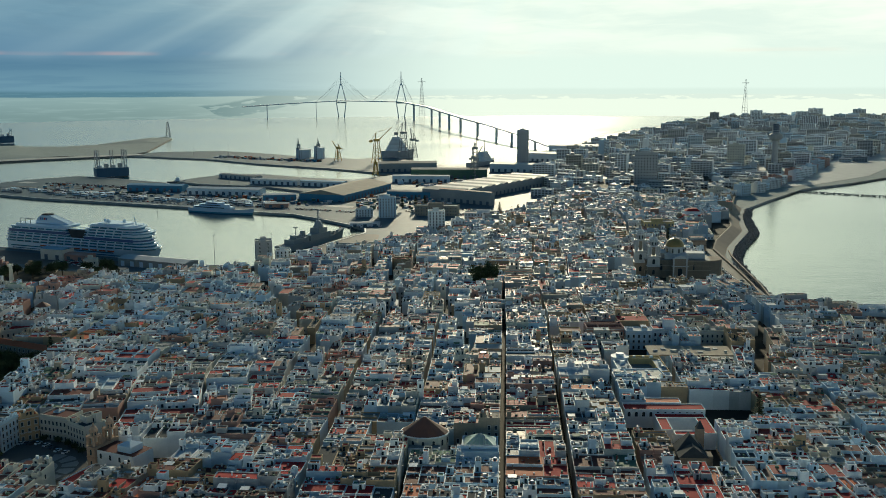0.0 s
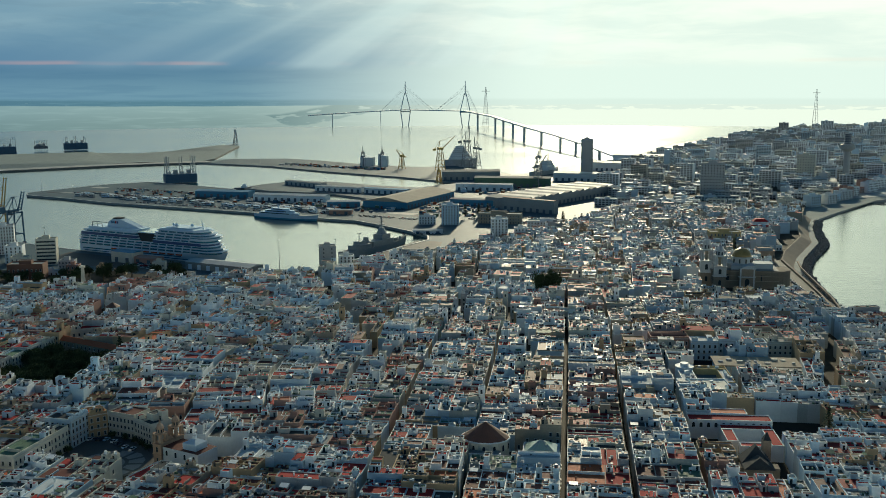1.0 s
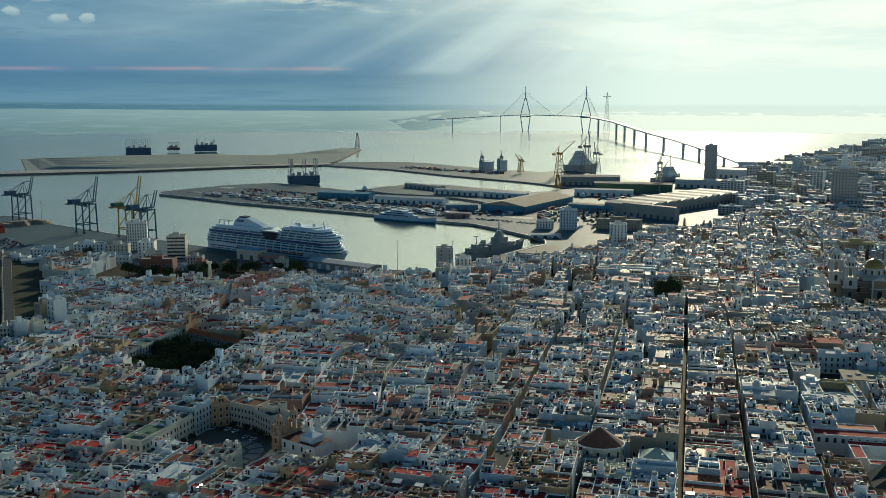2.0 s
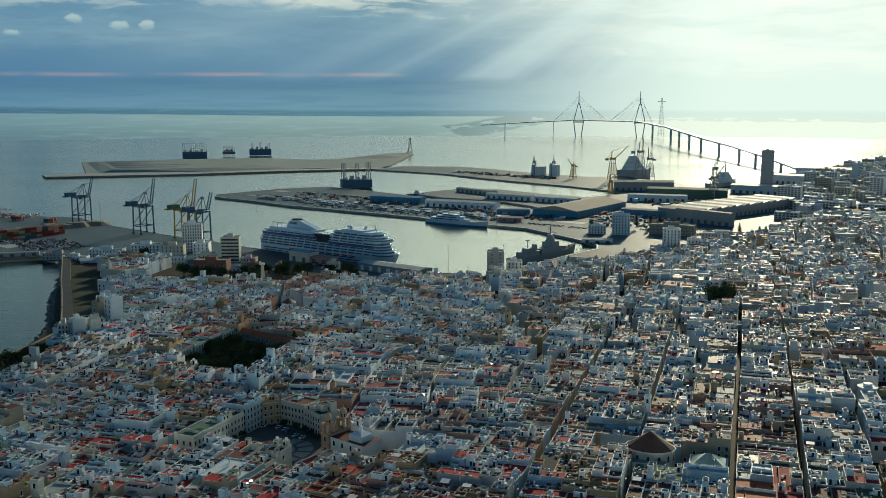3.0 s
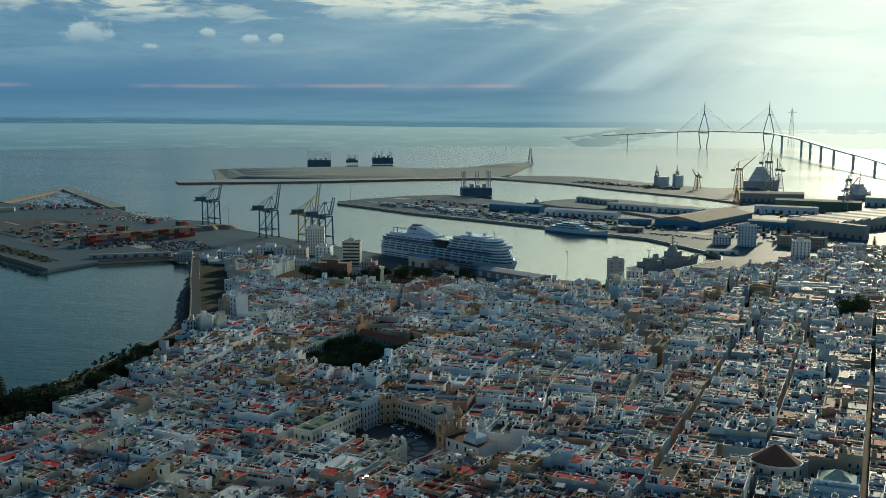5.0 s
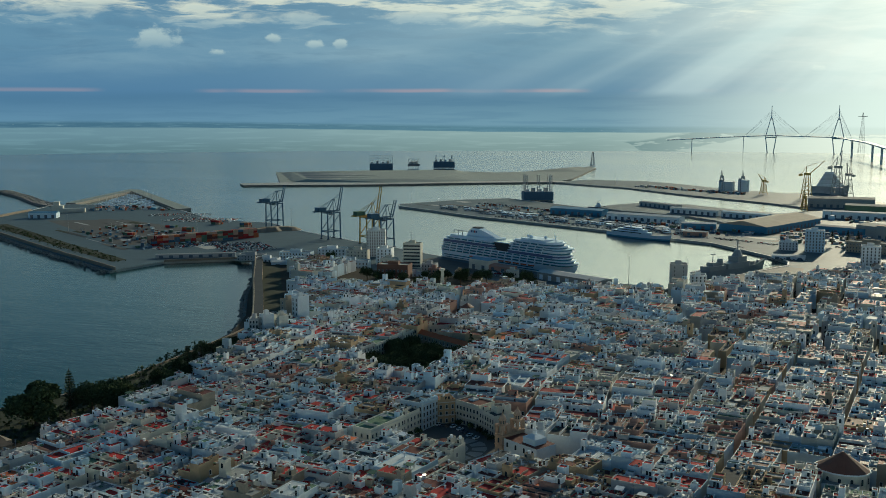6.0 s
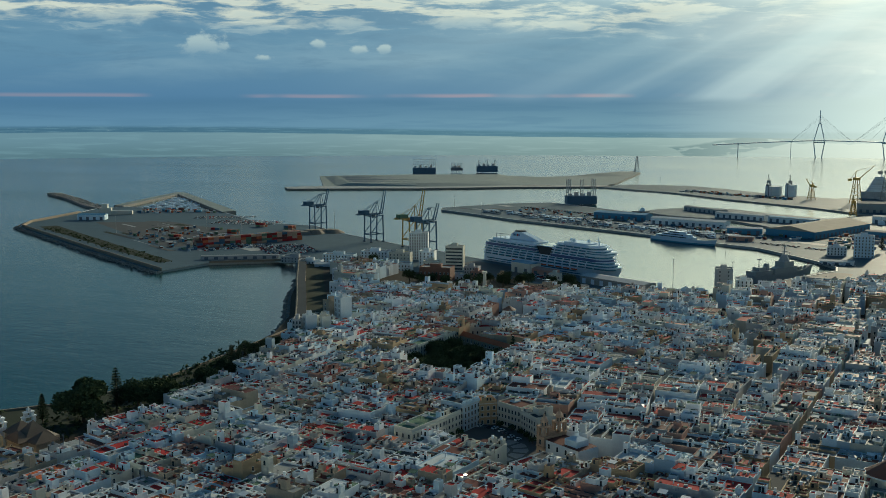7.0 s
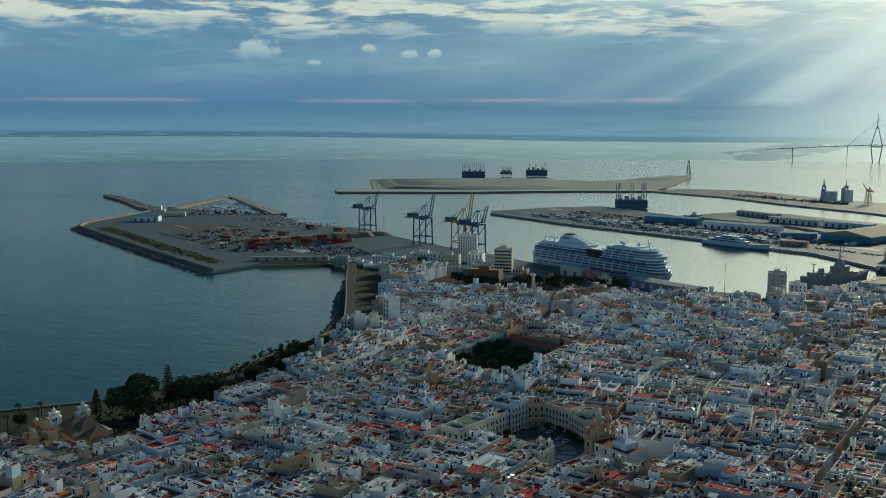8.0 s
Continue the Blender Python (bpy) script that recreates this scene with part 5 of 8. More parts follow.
for k in range(5):
    part("window", WINDOW, ob, at=(-16 + k * 2.5, 10.5, 5.6))

# dark-roofed church
ob = thing("church", (91, 349, 6), radians(-3), "brown stone church with dark pyramidal roofs", "church")
g = Geo()
g.box(-5, -6.5, 0, 5, 6.5, 8, "darkstone")
g.box(-8, -2.5, 0, 8, 2.5, 7, "darkstone")
part("wall", g, ob)
for q in ([(-5.4, -6.9, 8), (5.4, -6.9, 8), (5.4, -1, 8), (-5.4, -1, 8), (0, -5.5, 12), (0, -2, 12)], [(-5.4, -1, 8), (5.4, -1, 8), (5.4, 6.9, 8), (-5.4, 6.9, 8), (0, 2, 14), (0, 4, 14)]):
    g = Geo()
    g.faces(q, [(0, 1, 4), (1, 2, 5, 4), (2, 3, 5), (3, 0, 4, 5)], "darkroof")
    part("roof", g, ob, "dark pyramidal roof")
g = Geo()
g.box(3.5, 7, 0, 6.5, 10, 14, "sandstone")
g.frustum(5, 8.5, 14, 2.1, 17, 0.1, "darkroof", 4, phase=0.5)
part("bell_tower", g, ob)
g = Geo()
arch_window(g, 0, -6.5, 4, 1.4, 3, -1)
part("window", g, ob)

# church by the sea, with two curved bell gables
ob = thing("seaside_church", (-318, 271, 6), radians(-14), "baroque church with two white bell gables and grey pyramid roofs", "church")
g = Geo()
g.box(-9, -4, 0, 11, 4, 7.2, "stone")
g.box(-2, -7, 0, 6, 7, 6.4, "stone")
part("wall", g, ob)
for k in range(5):
    part("window", WINDOW, ob, at=(-7 + k * 4, -4 if k < 2 or k > 3 else -7, 3.6))
for q, h in ((((-9.6, -4.6), (-1.6, 4.6)), 3.6), (((-1.8, -5), (6, 5)), 5.4), (((-2.6, -7.6), (6.6, -2.6)), 3.0), (((5.5, -4.6), (11.6, 4.6)), 2.8)):
    (x0, y0), (x1, y1) = q
    g = Geo()
    g.frustum((x0 + x1) / 2, (y0 + y1) / 2, 6.9, 0.7071 * 1.0, 7.4 + h, 0.02, "slate", 4, x1 - x0, y1 - y0, phase=0.5)
    part("roof", g, ob, "grey tiled pyramid roof")
for s in (-1, 1):
    g = Geo()
    y = s * 5.2
    for k, (wd, z0, z1) in enumerate(((4.2, 0, 8), (3.6, 8, 10.2), (2.2, 10.2, 12), (1.0, 12, 13))):
        for e in ((-1, 1) if k in (1, 2) else (0,)):
            if e:
                g.box(-11.2, y + e * wd / 2 - 0.5, z0, -9.8, y + e * wd / 2 + 0.5, z1 - 0.4, "white")
            else:
                g.box(-11.2, y - wd / 2, z0, -9.8, y + wd / 2, z1, "white")
        if k in (1, 2):
            g.box(-11.4, y - wd / 2 - 0.7, z1 - 0.4, -9.6, y + wd / 2 + 0.7, z1, "white", floor=True)
    g.frustum(-10.5, y, 13, 0.4, 14, 0.05, "white", 6)
    part("bell_gable", g, ob, "white curved bell gable")
ob.scale = (1.25, 1.2, 1.08)

# small domed church
ob = thing("domed_church", (-241, 583, 6), 0.1, "white chapel with an eight-sided brown roof", "church")
g = Geo()
g.box(-5.5, -5, 0, 5.5, 5, 6.5, "white", "greyroof")
g.frustum(0, 0, 6.5, 4.3, 10, 4.3, "white", 8)
part("wall", g, ob)
g = Geo()
g.frustum(0, 0, 10, 4.7, 12.6, 0.3, "domebrown", 8)
part("roof", g, ob, "eight-sided brown roof")
for k in range(8):
    a = 2 * math.pi * (k + 0.5) / 8
    g = Geo()
    g.place((3.97 * math.cos(a), 3.97 * math.sin(a), 0), a + math.pi / 2)
    arch_window(g, 0, 0, 7.2, 0.9, 1.9, -1)
    part("window", g, ob)

# flood lamps on a mast above the roofs
ob = thing("flood_lamp", (-136.5, 292.2, 6), radians(30), "two lit flood lamps on a slim roof mast", "lamp")
g = Geo()
g.frustum(0, 0, 0, 0.14, 13.6, 0.08, "steel", 8)
g.box(-0.9, -0.06, 12.2, 0.9, 0.06, 12.34, "steel", floor=True)
part("mast", g, ob)
for x, q, z in ((-0.75, 0.42, 12.3), (0.45, 0.72, 12.7)):
    g = Geo()
    g.frustum(x, 0.1, z, q * 0.6, z + q * 0.9, q, "steel", 12)
    part("housing", g, ob)
    g = Geo()
    g.dome(x, 0.1, z + q * 0.9, q * 0.94, q * 0.4, "lamplight", 12, 4)
    part("lens", g, ob, "glowing lens")

# watch towers above the roofs
for x, y, w, h, mat in ((-10, 409, 2.6, 17, "white"), (-60, 470, 3, 15, "cream"), (-35, 560, 3, 15, "white"), (-95, 560, 3, 16, "ochre"), (40, 455, 3, 14, "white"), (-200, 420, 3, 15, "bluewhite"), (-205, 275, 3, 15, "cream"),
                         (-245, 420, 3, 15, "bluewhite"), (0, 610, 3, 16, "cream"), (70, 620, 3, 16, "white"), (-150, 600, 3.4, 16, "stone"), (-140, 660, 3, 15, "white"), (110, 600, 3, 15, "white"), (-322, 641, 3, 14, "white"), (-314, 645, 3, 14, "white"), (-307, 650, 3, 14, "white"), (-298, 655, 3, 14, "white")):
    ob = thing("watch_tower", (x, y, 6), SKEW, "%s rooftop watch tower with a railing" % COLOURS[mat], "tower", "watch towers")
    g = Geo()
    shell(g, -w / 2, -w / 2, w / 2, w / 2, 0, h, mat, "greyroof", 0.15, 0.5)
    g.box(-w / 2 - 0.15, -w / 2 - 0.15, h - 0.9, w / 2 + 0.15, w / 2 + 0.15, h - 0.7, mat, floor=True)
    part("shaft", g, ob)
    g = Geo()
    arch_window(g, 0, -w / 2, h - 3.2, 0.9, 1.8, -1)
    part("window", g, ob)


# ---- taller blocks ----
def block(name, x, y, turn, w, d, h, wall, label, base=2.4, floors=0, bays=0, strip=False, roof="greyroof", blank=False):
    ob = thing(name, (x, y, base), turn, label, "building")
    g = Geo()
    shell(g, -w / 2, -d / 2, w / 2, d / 2, 0, h, wall, roof, 0.35, 0.8)
    part("wall", g, ob)
    floors = floors or int(h / 3)
    bays = bays or max(2, int(w / 3))
    st = (h - 1) / floors
    for k in range(floors):
        if strip:
            g = Geo()
            g.box(-w / 2 + 0.6, -d / 2 - 0.08, 0.9 + k * st, w / 2 - 0.6, -d / 2 + 0.02, 0.9 + k * st + st * 0.45, "glass", floor=True)
            part("window_band", g, ob)
        elif y > 1100:
            g = Geo()
            for i in range(bays):
                window_mesh(g, (i + 0.5) * w / bays - w / 2, -d / 2, 0.7 + k * st, 0, 1.2)
            tagged(part("window_band", g, ob), kind="stuff")
        else:
            for i in range(0 if blank else bays):
                part("window", WINDOW, ob, at=((i + 0.5) * w / bays - w / 2, -d / 2, 0.7 + k * st))
            q = max(1, int(d / 4))
            for i in range(q):
                part("window", WINDOW, ob, at=(-w / 2, (i + 0.5) * d / q - d / 2, 0.7 + k * st), turn=-math.pi / 2)
    g = Geo()
    shell(g, -w * 0.2, -d * 0.2, w * 0.15, d * 0.2, h - 0.8, h + 2.2, wall, roof, 0.2, 0.3)
    part("lift_room", g, ob)
    return ob


block("slab_block", -329, 523, radians(62), 8, 8, 21.5, "white", "tall white slab block with blank side wall", 6, 7, 3, blank=True)
block("slab_block", -338, 524, radians(62), 9, 7, 18.5, "stone", "brown slab block with stacked balconies", 6, 6, 3, blank=True)
block("slab_block", -343, 534, radians(30), 8, 8, 19, "bluewhite", "pale blue block behind the slab", 6, 6, 3)
block("slab_block", -330, 487, radians(58), 7, 6, 16.5, "white", "white stepped apartment block by the shore", 6, 5, 4, blank=True)
block("slab_block", -323, 492, radians(58), 6, 7, 15.5, "cream", "cream apartment block beside the white one", 6, 5, 4, blank=True)
block("slab_block", -337, 485, radians(25), 5.5, 8, 14, "greywall", "grey apartment block beside the sea wall", 6, 5, 3)
block("tower_block", -446, 848, radians(24), 18, 14, 26, "white", "white twelve-storey tower block near the cranes", 2.4, 9, 8)
block("apartment_block", -384, 800, radians(15), 16, 11, 22, "cream", "cream apartment block with long balconies", 2.4, 7, 5, True)
block("apartment_block", -345, 752, radians(8), 12, 9, 12, "greywall", "grey office building with tall ground floor", 3, 4, 5)
block("apartment_block", -380, 748, radians(12), 12, 9, 9, "bluewhite", "low pale blue office building", 3, 3, 5)
block("brown_hall", -362, 720, radians(10), 26, 14, 12, "domebrown", "dark brown market-like hall with white skylights", 6, 2, 8)
for x, y, w, d, h, c in ((-470, 806, 26, 12, 12, "white"), (-500, 790, 30, 12, 9, "bluewhite"), (-440, 800, 20, 10, 13, "cream"), (-415, 806, 14, 12, 15, "white"), (-432, 770, 36, 10, 8, "bluewhite"), (-395, 775, 14, 10, 11, "cream"), (-540, 775, 26, 10, 6, "greywall"), (-510, 756, 22, 9, 7, "white"), (-475, 752, 20, 9, 9, "bluewhite"), (-452, 722, 22, 10, 9, "cream"), (-418, 724, 18, 10, 10, "white")):
    block("apartment_block", x, y, radians(14), w, d, h, c, "%s low apartment block behind the port" % COLOURS[c])
for x, y, w, d, h, c, rf, lb in ((-316, 748, 7, 7, 8, "ochre", "paleroof", "small yellow gate house with arched window"), (-299, 737, 13, 7, 5.5, "stone", "brown", "low tan walled store on the port avenue"), (-352, 736, 14, 8, 6, "bluewhite", "greyroof", "low pale blue house beside the dark hall"), (-336, 742, 9, 8, 10, "rose", "paleroof", "pinkish office house on the port avenue"),
                                 (-277, 768, 10, 8, 8, "cream", "paleroof", "cream quay office house"), (-104, 798, 10, 9, 9, "white", "red", "white stepped house by the inner quay"), (-92, 812, 9, 9, 10, "white", "paleroof", "white house on the port front"), (-118, 770, 14, 9, 7, "cream", "red", "cream house with red roof by the quay")):
    block("port_house", x, y, radians(10), w, d, h, c, lb, 3, 0, 0, False, rf)
block("grey_block", -143, 780, radians(14), 13, 12, 19, "greywall", "tall grey block with a blank side by the water", 4, 6, 2)
block("grey_block", -128, 782, radians(14), 12, 11, 11, "white", "white apartment block by the water", 4, 4, 4)
block("white_block", -74, 785, radians(10), 18, 12, 12, "white", "white stepped apartment block by the port", 4, 4, 7)
block("white_block", -56, 795, radians(10), 14, 11, 10, "cream", "cream apartment block behind the quay", 4, 3, 5)
block("white_tower", -6, 905, radians(4), 15, 12, 25, "white", "white ten-storey tower with arched top windows", 4, 9, 5)
block("white_tower", 14, 915, radians(4), 12, 11, 15, "white", "white apartment wing beside a tower", 4, 5, 4)
block("office_block", -59, 1048, radians(6), 18, 12, 22, "bluewhite", "pale blue customs office block", 2.4, 7, 6)
block("office_block", -84, 1052, radians(6), 18, 10, 9, "white", "low white port office building", 2.4, 3, 6)
block("hall_block", -6, 1062, radians(-10), 46, 16, 11, "stone", "long stone tobacco factory with rows of windows", 2.4, 3, 16)
block("city_block", 42, 985, radians(-4), 40, 16, 12, "white", "long white residential block", 4, 4, 13)
block("city_block", 60, 940, radians(-4), 30, 14, 11, "cream", "cream residential block near the station", 4, 3, 10)
block("high_block", 269, 1312, radians(-12), 30, 16, 46, "greywall", "grey high-rise with strip windows", 2.4, 12, 8)
block("high_block", 134, 1658, radians(-8), 19, 16, 58, "greywall", "tall grey slab across the railway", 2.4, 14, 5)
block("high_block", 455, 1540, radians(-20), 26, 16, 40, "cream", "brown-grey high-rise on the isthmus", 2.4, 10, 7)
block("bank", 193, 884, radians(0), 27, 14, 15, "yellowstone", "yellow stone palace block behind the cathedral", 6, 4, 9)
mans = block("bank", 240, 948, radians(-3), 27, 18, 9, "white", "white building with tiers of red roofs by the sea", 6, 2, 10, roof="red")
for w, d, z0, z1 in ((28.5, 19.5, 9, 12), (14, 11, 15, 17.5)):
    g = Geo()
    g.frustum(0, 0, z0, 0.7071, z1, 0.42, "red", 4, w, d, phase=0.5)
    part("mansard_roof", g, mans, "dark red mansard roof")
g = Geo()
g.box(-7, -5.5, 11, 7, 5.5, 15, "white")
part("upper_storey", g, mans)
block("terrace_building", 232, 890, radians(-8), 21, 44, 5, "white", "low white-rimmed flat-roofed building by the sea", 6, 1, 8)
block("prison", 258, 1010, radians(-3), 26, 20, 9, "cream", "cream neoclassical building by the sea", 6, 2, 9)

ob = thing("round_fort", (211, 816, 6), 0, "round brown stone bastion building on the sea front", "building")
g = Geo()
g.frustum(0, 0, 0, 8.5, 8.5, 8.2, "sandstone", 18)
g.frustum(0, 0, 8.5, 8.9, 9.3, 8.9, "sandstone", 18)
part("wall", g, ob)
g = Geo()
shell(g, -6, -5, 6, 5, 9.3, 11.5, "greywall", "brown", 0.3, 0.4)
part("roof_room", g, ob)
for k in range(9):
    a = math.pi * (1 + k / 8)
    g = Geo()
    g.place((8.38 * math.cos(a), 8.38 * math.sin(a), 0), a + math.pi / 2)
    arch_window(g, 0, 0, 3.4, 1.1, 2.4, -1)
    part("window", g, ob)

# white residential blocks above the beach
rb = random.Random(31)
for k in range(22):
    f = k / 21
    x, y = 285 + 330 * f + rb.uniform(-6, 6), 1120 + 420 * f * (0.85 + 0.3 * f) + rb.uniform(-8, 8)
    c = rb.choice(("white", "white", "bluewhite", "cream", "rose"))
    block("beach_block", x, y, radians(38) + rb.uniform(-0.1, 0.1), rb.uniform(16, 26), 12, rb.choice((8, 10, 12, 14)), c, "%s apartment block above the town beach" % COLOURS[c], 2.4)


# ---- ships ----
def hull(g, L, B, deck, bow, mat, low, n=15, flare=1.0, split=0.35, full=0.5):
    """A lofted hull along x from -L/2 (stern) to L/2 (bow): boot-top below, side above, and the deck."""
    st = []
    for i in range(n):
        t = i / (n - 1)
        x = -L / 2 + L * t
        b = B / 2 * (1 - max(0.0, (t - full) / (1 - full)) ** 2.2) * (0.86 + 0.14 * min(1, t * 6))
        b = max(b, 0.15)
        wl = b * (1 - 0.45 * max(0.0, (t - 0.6) / 0.4) * flare)
        z = deck + (bow - deck) * max(0.0, (t - 0.72) / 0.28) ** 1.6
        xb = x - (L * 0.035 * max(0.0, (t - 0.8) / 0.2))
        st.append(((xb, wl, -1.0), (x - (x - xb) * (1 - split), wl + (b - wl) * split, z * split), (x, b, z)))
    for s in (1, -1):
        for a, b in zip(st, st[1:]):
            for k, m in ((0, low), (1, mat)):
                q = [(a[k][0], -s * a[k][1], a[k][2]), (b[k][0], -s * b[k][1], b[k][2]), (b[k + 1][0], -s * b[k + 1][1], b[k + 1][2]), (a[k + 1][0], -s * a[k + 1][1], a[k + 1][2])]
                g.face(q if s > 0 else q[::-1], m)
    for a, b in zip(st, st[1:]):
        g.face([(a[2][0], -a[2][1], a[2][2]), (b[2][0], -b[2][1], b[2][2]), (b[2][0], b[2][1], b[2][2]), (a[2][0], a[2][1], a[2][2])], "greyroof")
    a = st[0]
    g.face([(a[0][0], a[0][1], a[0][2]), (a[0][0], -a[0][1], a[0][2]), (a[2][0], -a[2][1], a[2][2]), (a[2][0], a[2][1], a[2][2])], mat)


def tier(g, x0, x1, b, z0, z1, mat, nose=0.0, tail=0.0):
    """One deck house level with rounded front and slanted ends."""
    P = [(x0, -b), (x1 - nose, -b), (x1 - nose * 0.3, -b * 0.72), (x1, -b * 0.3), (x1, b * 0.3), (x1 - nose * 0.3, b * 0.72), (x1 - nose, b), (x0, b)]
    g.prism(P, z0, z1, mat)


ship = thing("cruise_ship", (-308.6, 847.9, 0), radians(-24), "white cruise ship with blue stripes moored at the quay", "ship")
g = Geo()
hull(g, 163, 23.6, 9.0, 10.4, "hullwhite", "hullblue", 27, 1.3, 0.10, 0.70)
part("hull", g, ship, "white hull with a blue boot-top")
LV = 2.35
AFT, FORE, FULL = ((-78.5, -8.5), (-77, -9.5), (-74, -10.5)), ((9, 70), (10, 69), (11, 68.5), (12, 66), (15, 62)), ((-81, 77), (-80.5, 74), (-79.5, 71.5))
DECKS = [(x0, x1, 9.0 + k * LV, 9, k) for k, (x0, x1) in enumerate(FULL)] + [(x0, x1, 9.0 + (k + 3) * LV, 1.0, k + 3) for k, (x0, x1) in enumerate(AFT)] + [(x0, x1, 9.0 + (k + 3) * LV, 8, k + 10) for k, (x0, x1) in enumerate(FORE)]
for x0, x1, z, nz, k in DECKS:
    dark = k in (4, 10)          # the two broad blue stripes
    g = Geo()
    tier(g, x0, x1, 11.9 if dark else 10.7, z - (0.5 if dark else 0), z + (1.8 if dark else 1.45), "hullblue" if dark else "deckglass", nz)
    part("cabin_wall", g, ship)
    g = Geo()
    tier(g, x0 - 0.4, x1 + 0.9, 11.8, z + 1.45, z + LV - 0.05, "hullwhite", nz)
    part("deck", g, ship)
    if not dark:
        for j in range(int((x1 - x0 - nz) / 9.2)):
            xx = x0 + 2 + j * 9.2
            g = Geo()
            g.box(xx, -11.75, z, xx + 0.5, -10.65, z + 1.45, "hullwhite")
            part("balcony_wall", g, ship)
# bulging bridge deck with wings
g = Geo()
tier(g, 52, 71.5, 12.6, 20.6, 21.9, "hullwhite", 8)
tier(g, 52, 71.0, 12.3, 21.9, 22.9, "deckglass", 8)
tier(g, 52, 71.5, 12.7, 22.9, 23.5, "hullwhite", 8)
part("bridge", g, ship, "wide bridge deck with dark glazing")
# glass theatre wall between the two blocks
g = Geo()
g.faces([(-9, -11.2, 23.2), (11.5, -11.2, 23.2), (6.8, -11.2, 15.9), (-5.2, -11.2, 15.9), (-9, 9, 23.2), (11.5, 9, 23.2), (6.8, 9, 15.9), (-5.2, 9, 15.9)], [(3, 2, 1, 0), (0, 1, 5, 4), (4, 5, 6, 7), (0, 4, 7, 3), (1, 2, 6, 5)], "darkroof")
part("theatre_glass", g, ship, "dark slanted glass wall amidships")
g = Geo()
g.box(-10, -11.4, 23.2, 13, 11, 24.0, "hullwhite", "greenglass", floor=True)
for k in range(6):
    g.box(-8 + k * 3.8, -11.3, 24.0, -7.7 + k * 3.8, -11.1, 25.4, "hullwhite")
g.box(-9, -11.35, 25.3, 12, -11.05, 25.6, "hullwhite", floor=True)
part("pool_deck", g, ship)
# after house, funnel and screens
g = Geo()
tier(g, -70, -11, 9.6, 16.05 + 2 * LV + 2.3, 25.2, "hullwhite", 4)
part("after_house", g, ship)
g = Geo()
P = [(-53, 25.2), (-14, 25.2), (-20, 27.4), (-31, 30.6), (-37, 32.2), (-46, 32.2), (-51, 29.5)]
for e in (-1, 1):
    g.face([(x, e * 3.6, z) for x, z in (P if e < 0 else P[::-1])], "hullwhite")
for (xa, za), (xb, zb) in zip(P, P[1:] + P[:1]):
    g.face([(xb, -3.6, zb), (xa, -3.6, za), (xa, 3.6, za), (xb, 3.6, zb)], "hullwhite")
part("funnel", g, ship, "white raked funnel")
g = Geo()
g.box(-46, -3.2, 32.2, -38, 3.2, 33.3, "darkroof")
part("funnel_cap", g, ship)
for c, x0, x1 in (("hullblue", -48, -46), ("bluesheet", -45.5, -43.6), ("red", -43.2, -41.6), ("hullblue", -41.2, -39.4)):
    g = Geo()
    g.box(x0, -3.75, 28.2, x1, -3.58, 30.2, c, floor=True)
    part("funnel_mark", g, ship)
for x in (-66, -60, -54):
    g = Geo()
    g.box(x, -9, 25.2, x + 0.4, -8.6, 29.6, "steel")
    g.box(x, -9, 29.3, x + 6.4, -8.7, 29.7, "steel", floor=True)
    part("screen_post", g, ship)
for x0, x1, z, h, b, nz in ((16, 60, 20.75 + LV * 3 - 0.05, 1.1, 10.4, 6), (22, 50, 28.9, 0.9, 8.5, 4)):
    g = Geo()
    tier(g, x0, x1, b, z, z + h, "hullwhite", nz)
    part("sun_deck", g, ship)
for x, yy, r in ((29, -3, 1.9), (41, 3, 1.6), (21, 2, 1.3)):
    g = Geo()
    g.frustum(x, yy, 28.8, r * 0.5, 30.2, r * 0.5, "hullwhite", 8)
    g.dome(x, yy, 30.2, r, r * 1.3, "hullwhite", 12, 5)
    part("radome", g, ship)
g = Geo()
g.beam((56, 0, 28.5), (54, 0, 36), 0.8, "hullwhite", 0.3)
g.beam((54.6, -3, 33), (54.6, 3, 33), 0.35, "hullwhite")
g.beam((55.2, -2, 31), (55.2, 2, 31), 0.35, "hullwhite")
part("mast", g, ship)
for k in range(9):
    g = Geo()
    x = -40 + k * 9.4
    g.prism([(x, -12.5), (x + 5.4, -12.5), (x + 6.4, -12.1), (x + 5.4, -11.7), (x, -11.7), (x - 1, -12.1)], 6.4, 7.7, "orange", "hullwhite")
    part("lifeboat", g, ship, "orange and white lifeboat")
for x0, x1, z0, z1 in ((-76, 40, 5.1, 6.0), (-74, 48, 3.2, 3.8)):
    g = Geo()
    g.box(x0, -12.0, z0, x1, -11.6, z1, "deckglass", floor=True)
    part("window_band", g, ship)
for k in range(9):
    g = Geo()
    x = -30 + k * 8.6
    P = [(x, 1.2), (x + 2.6, 3.0), (x + 5.0, 1.5), (x + 8.2, 2.8), (x + 8.2, 0.9), (x, 0.9)]
    g.face([(px, -12.05, pz) for px, pz in P], "bluesheet")
    g.face([(px, -11.98, pz) for px, pz in P[::-1]], "bluesheet")
    part("painted_wave", g, ship)

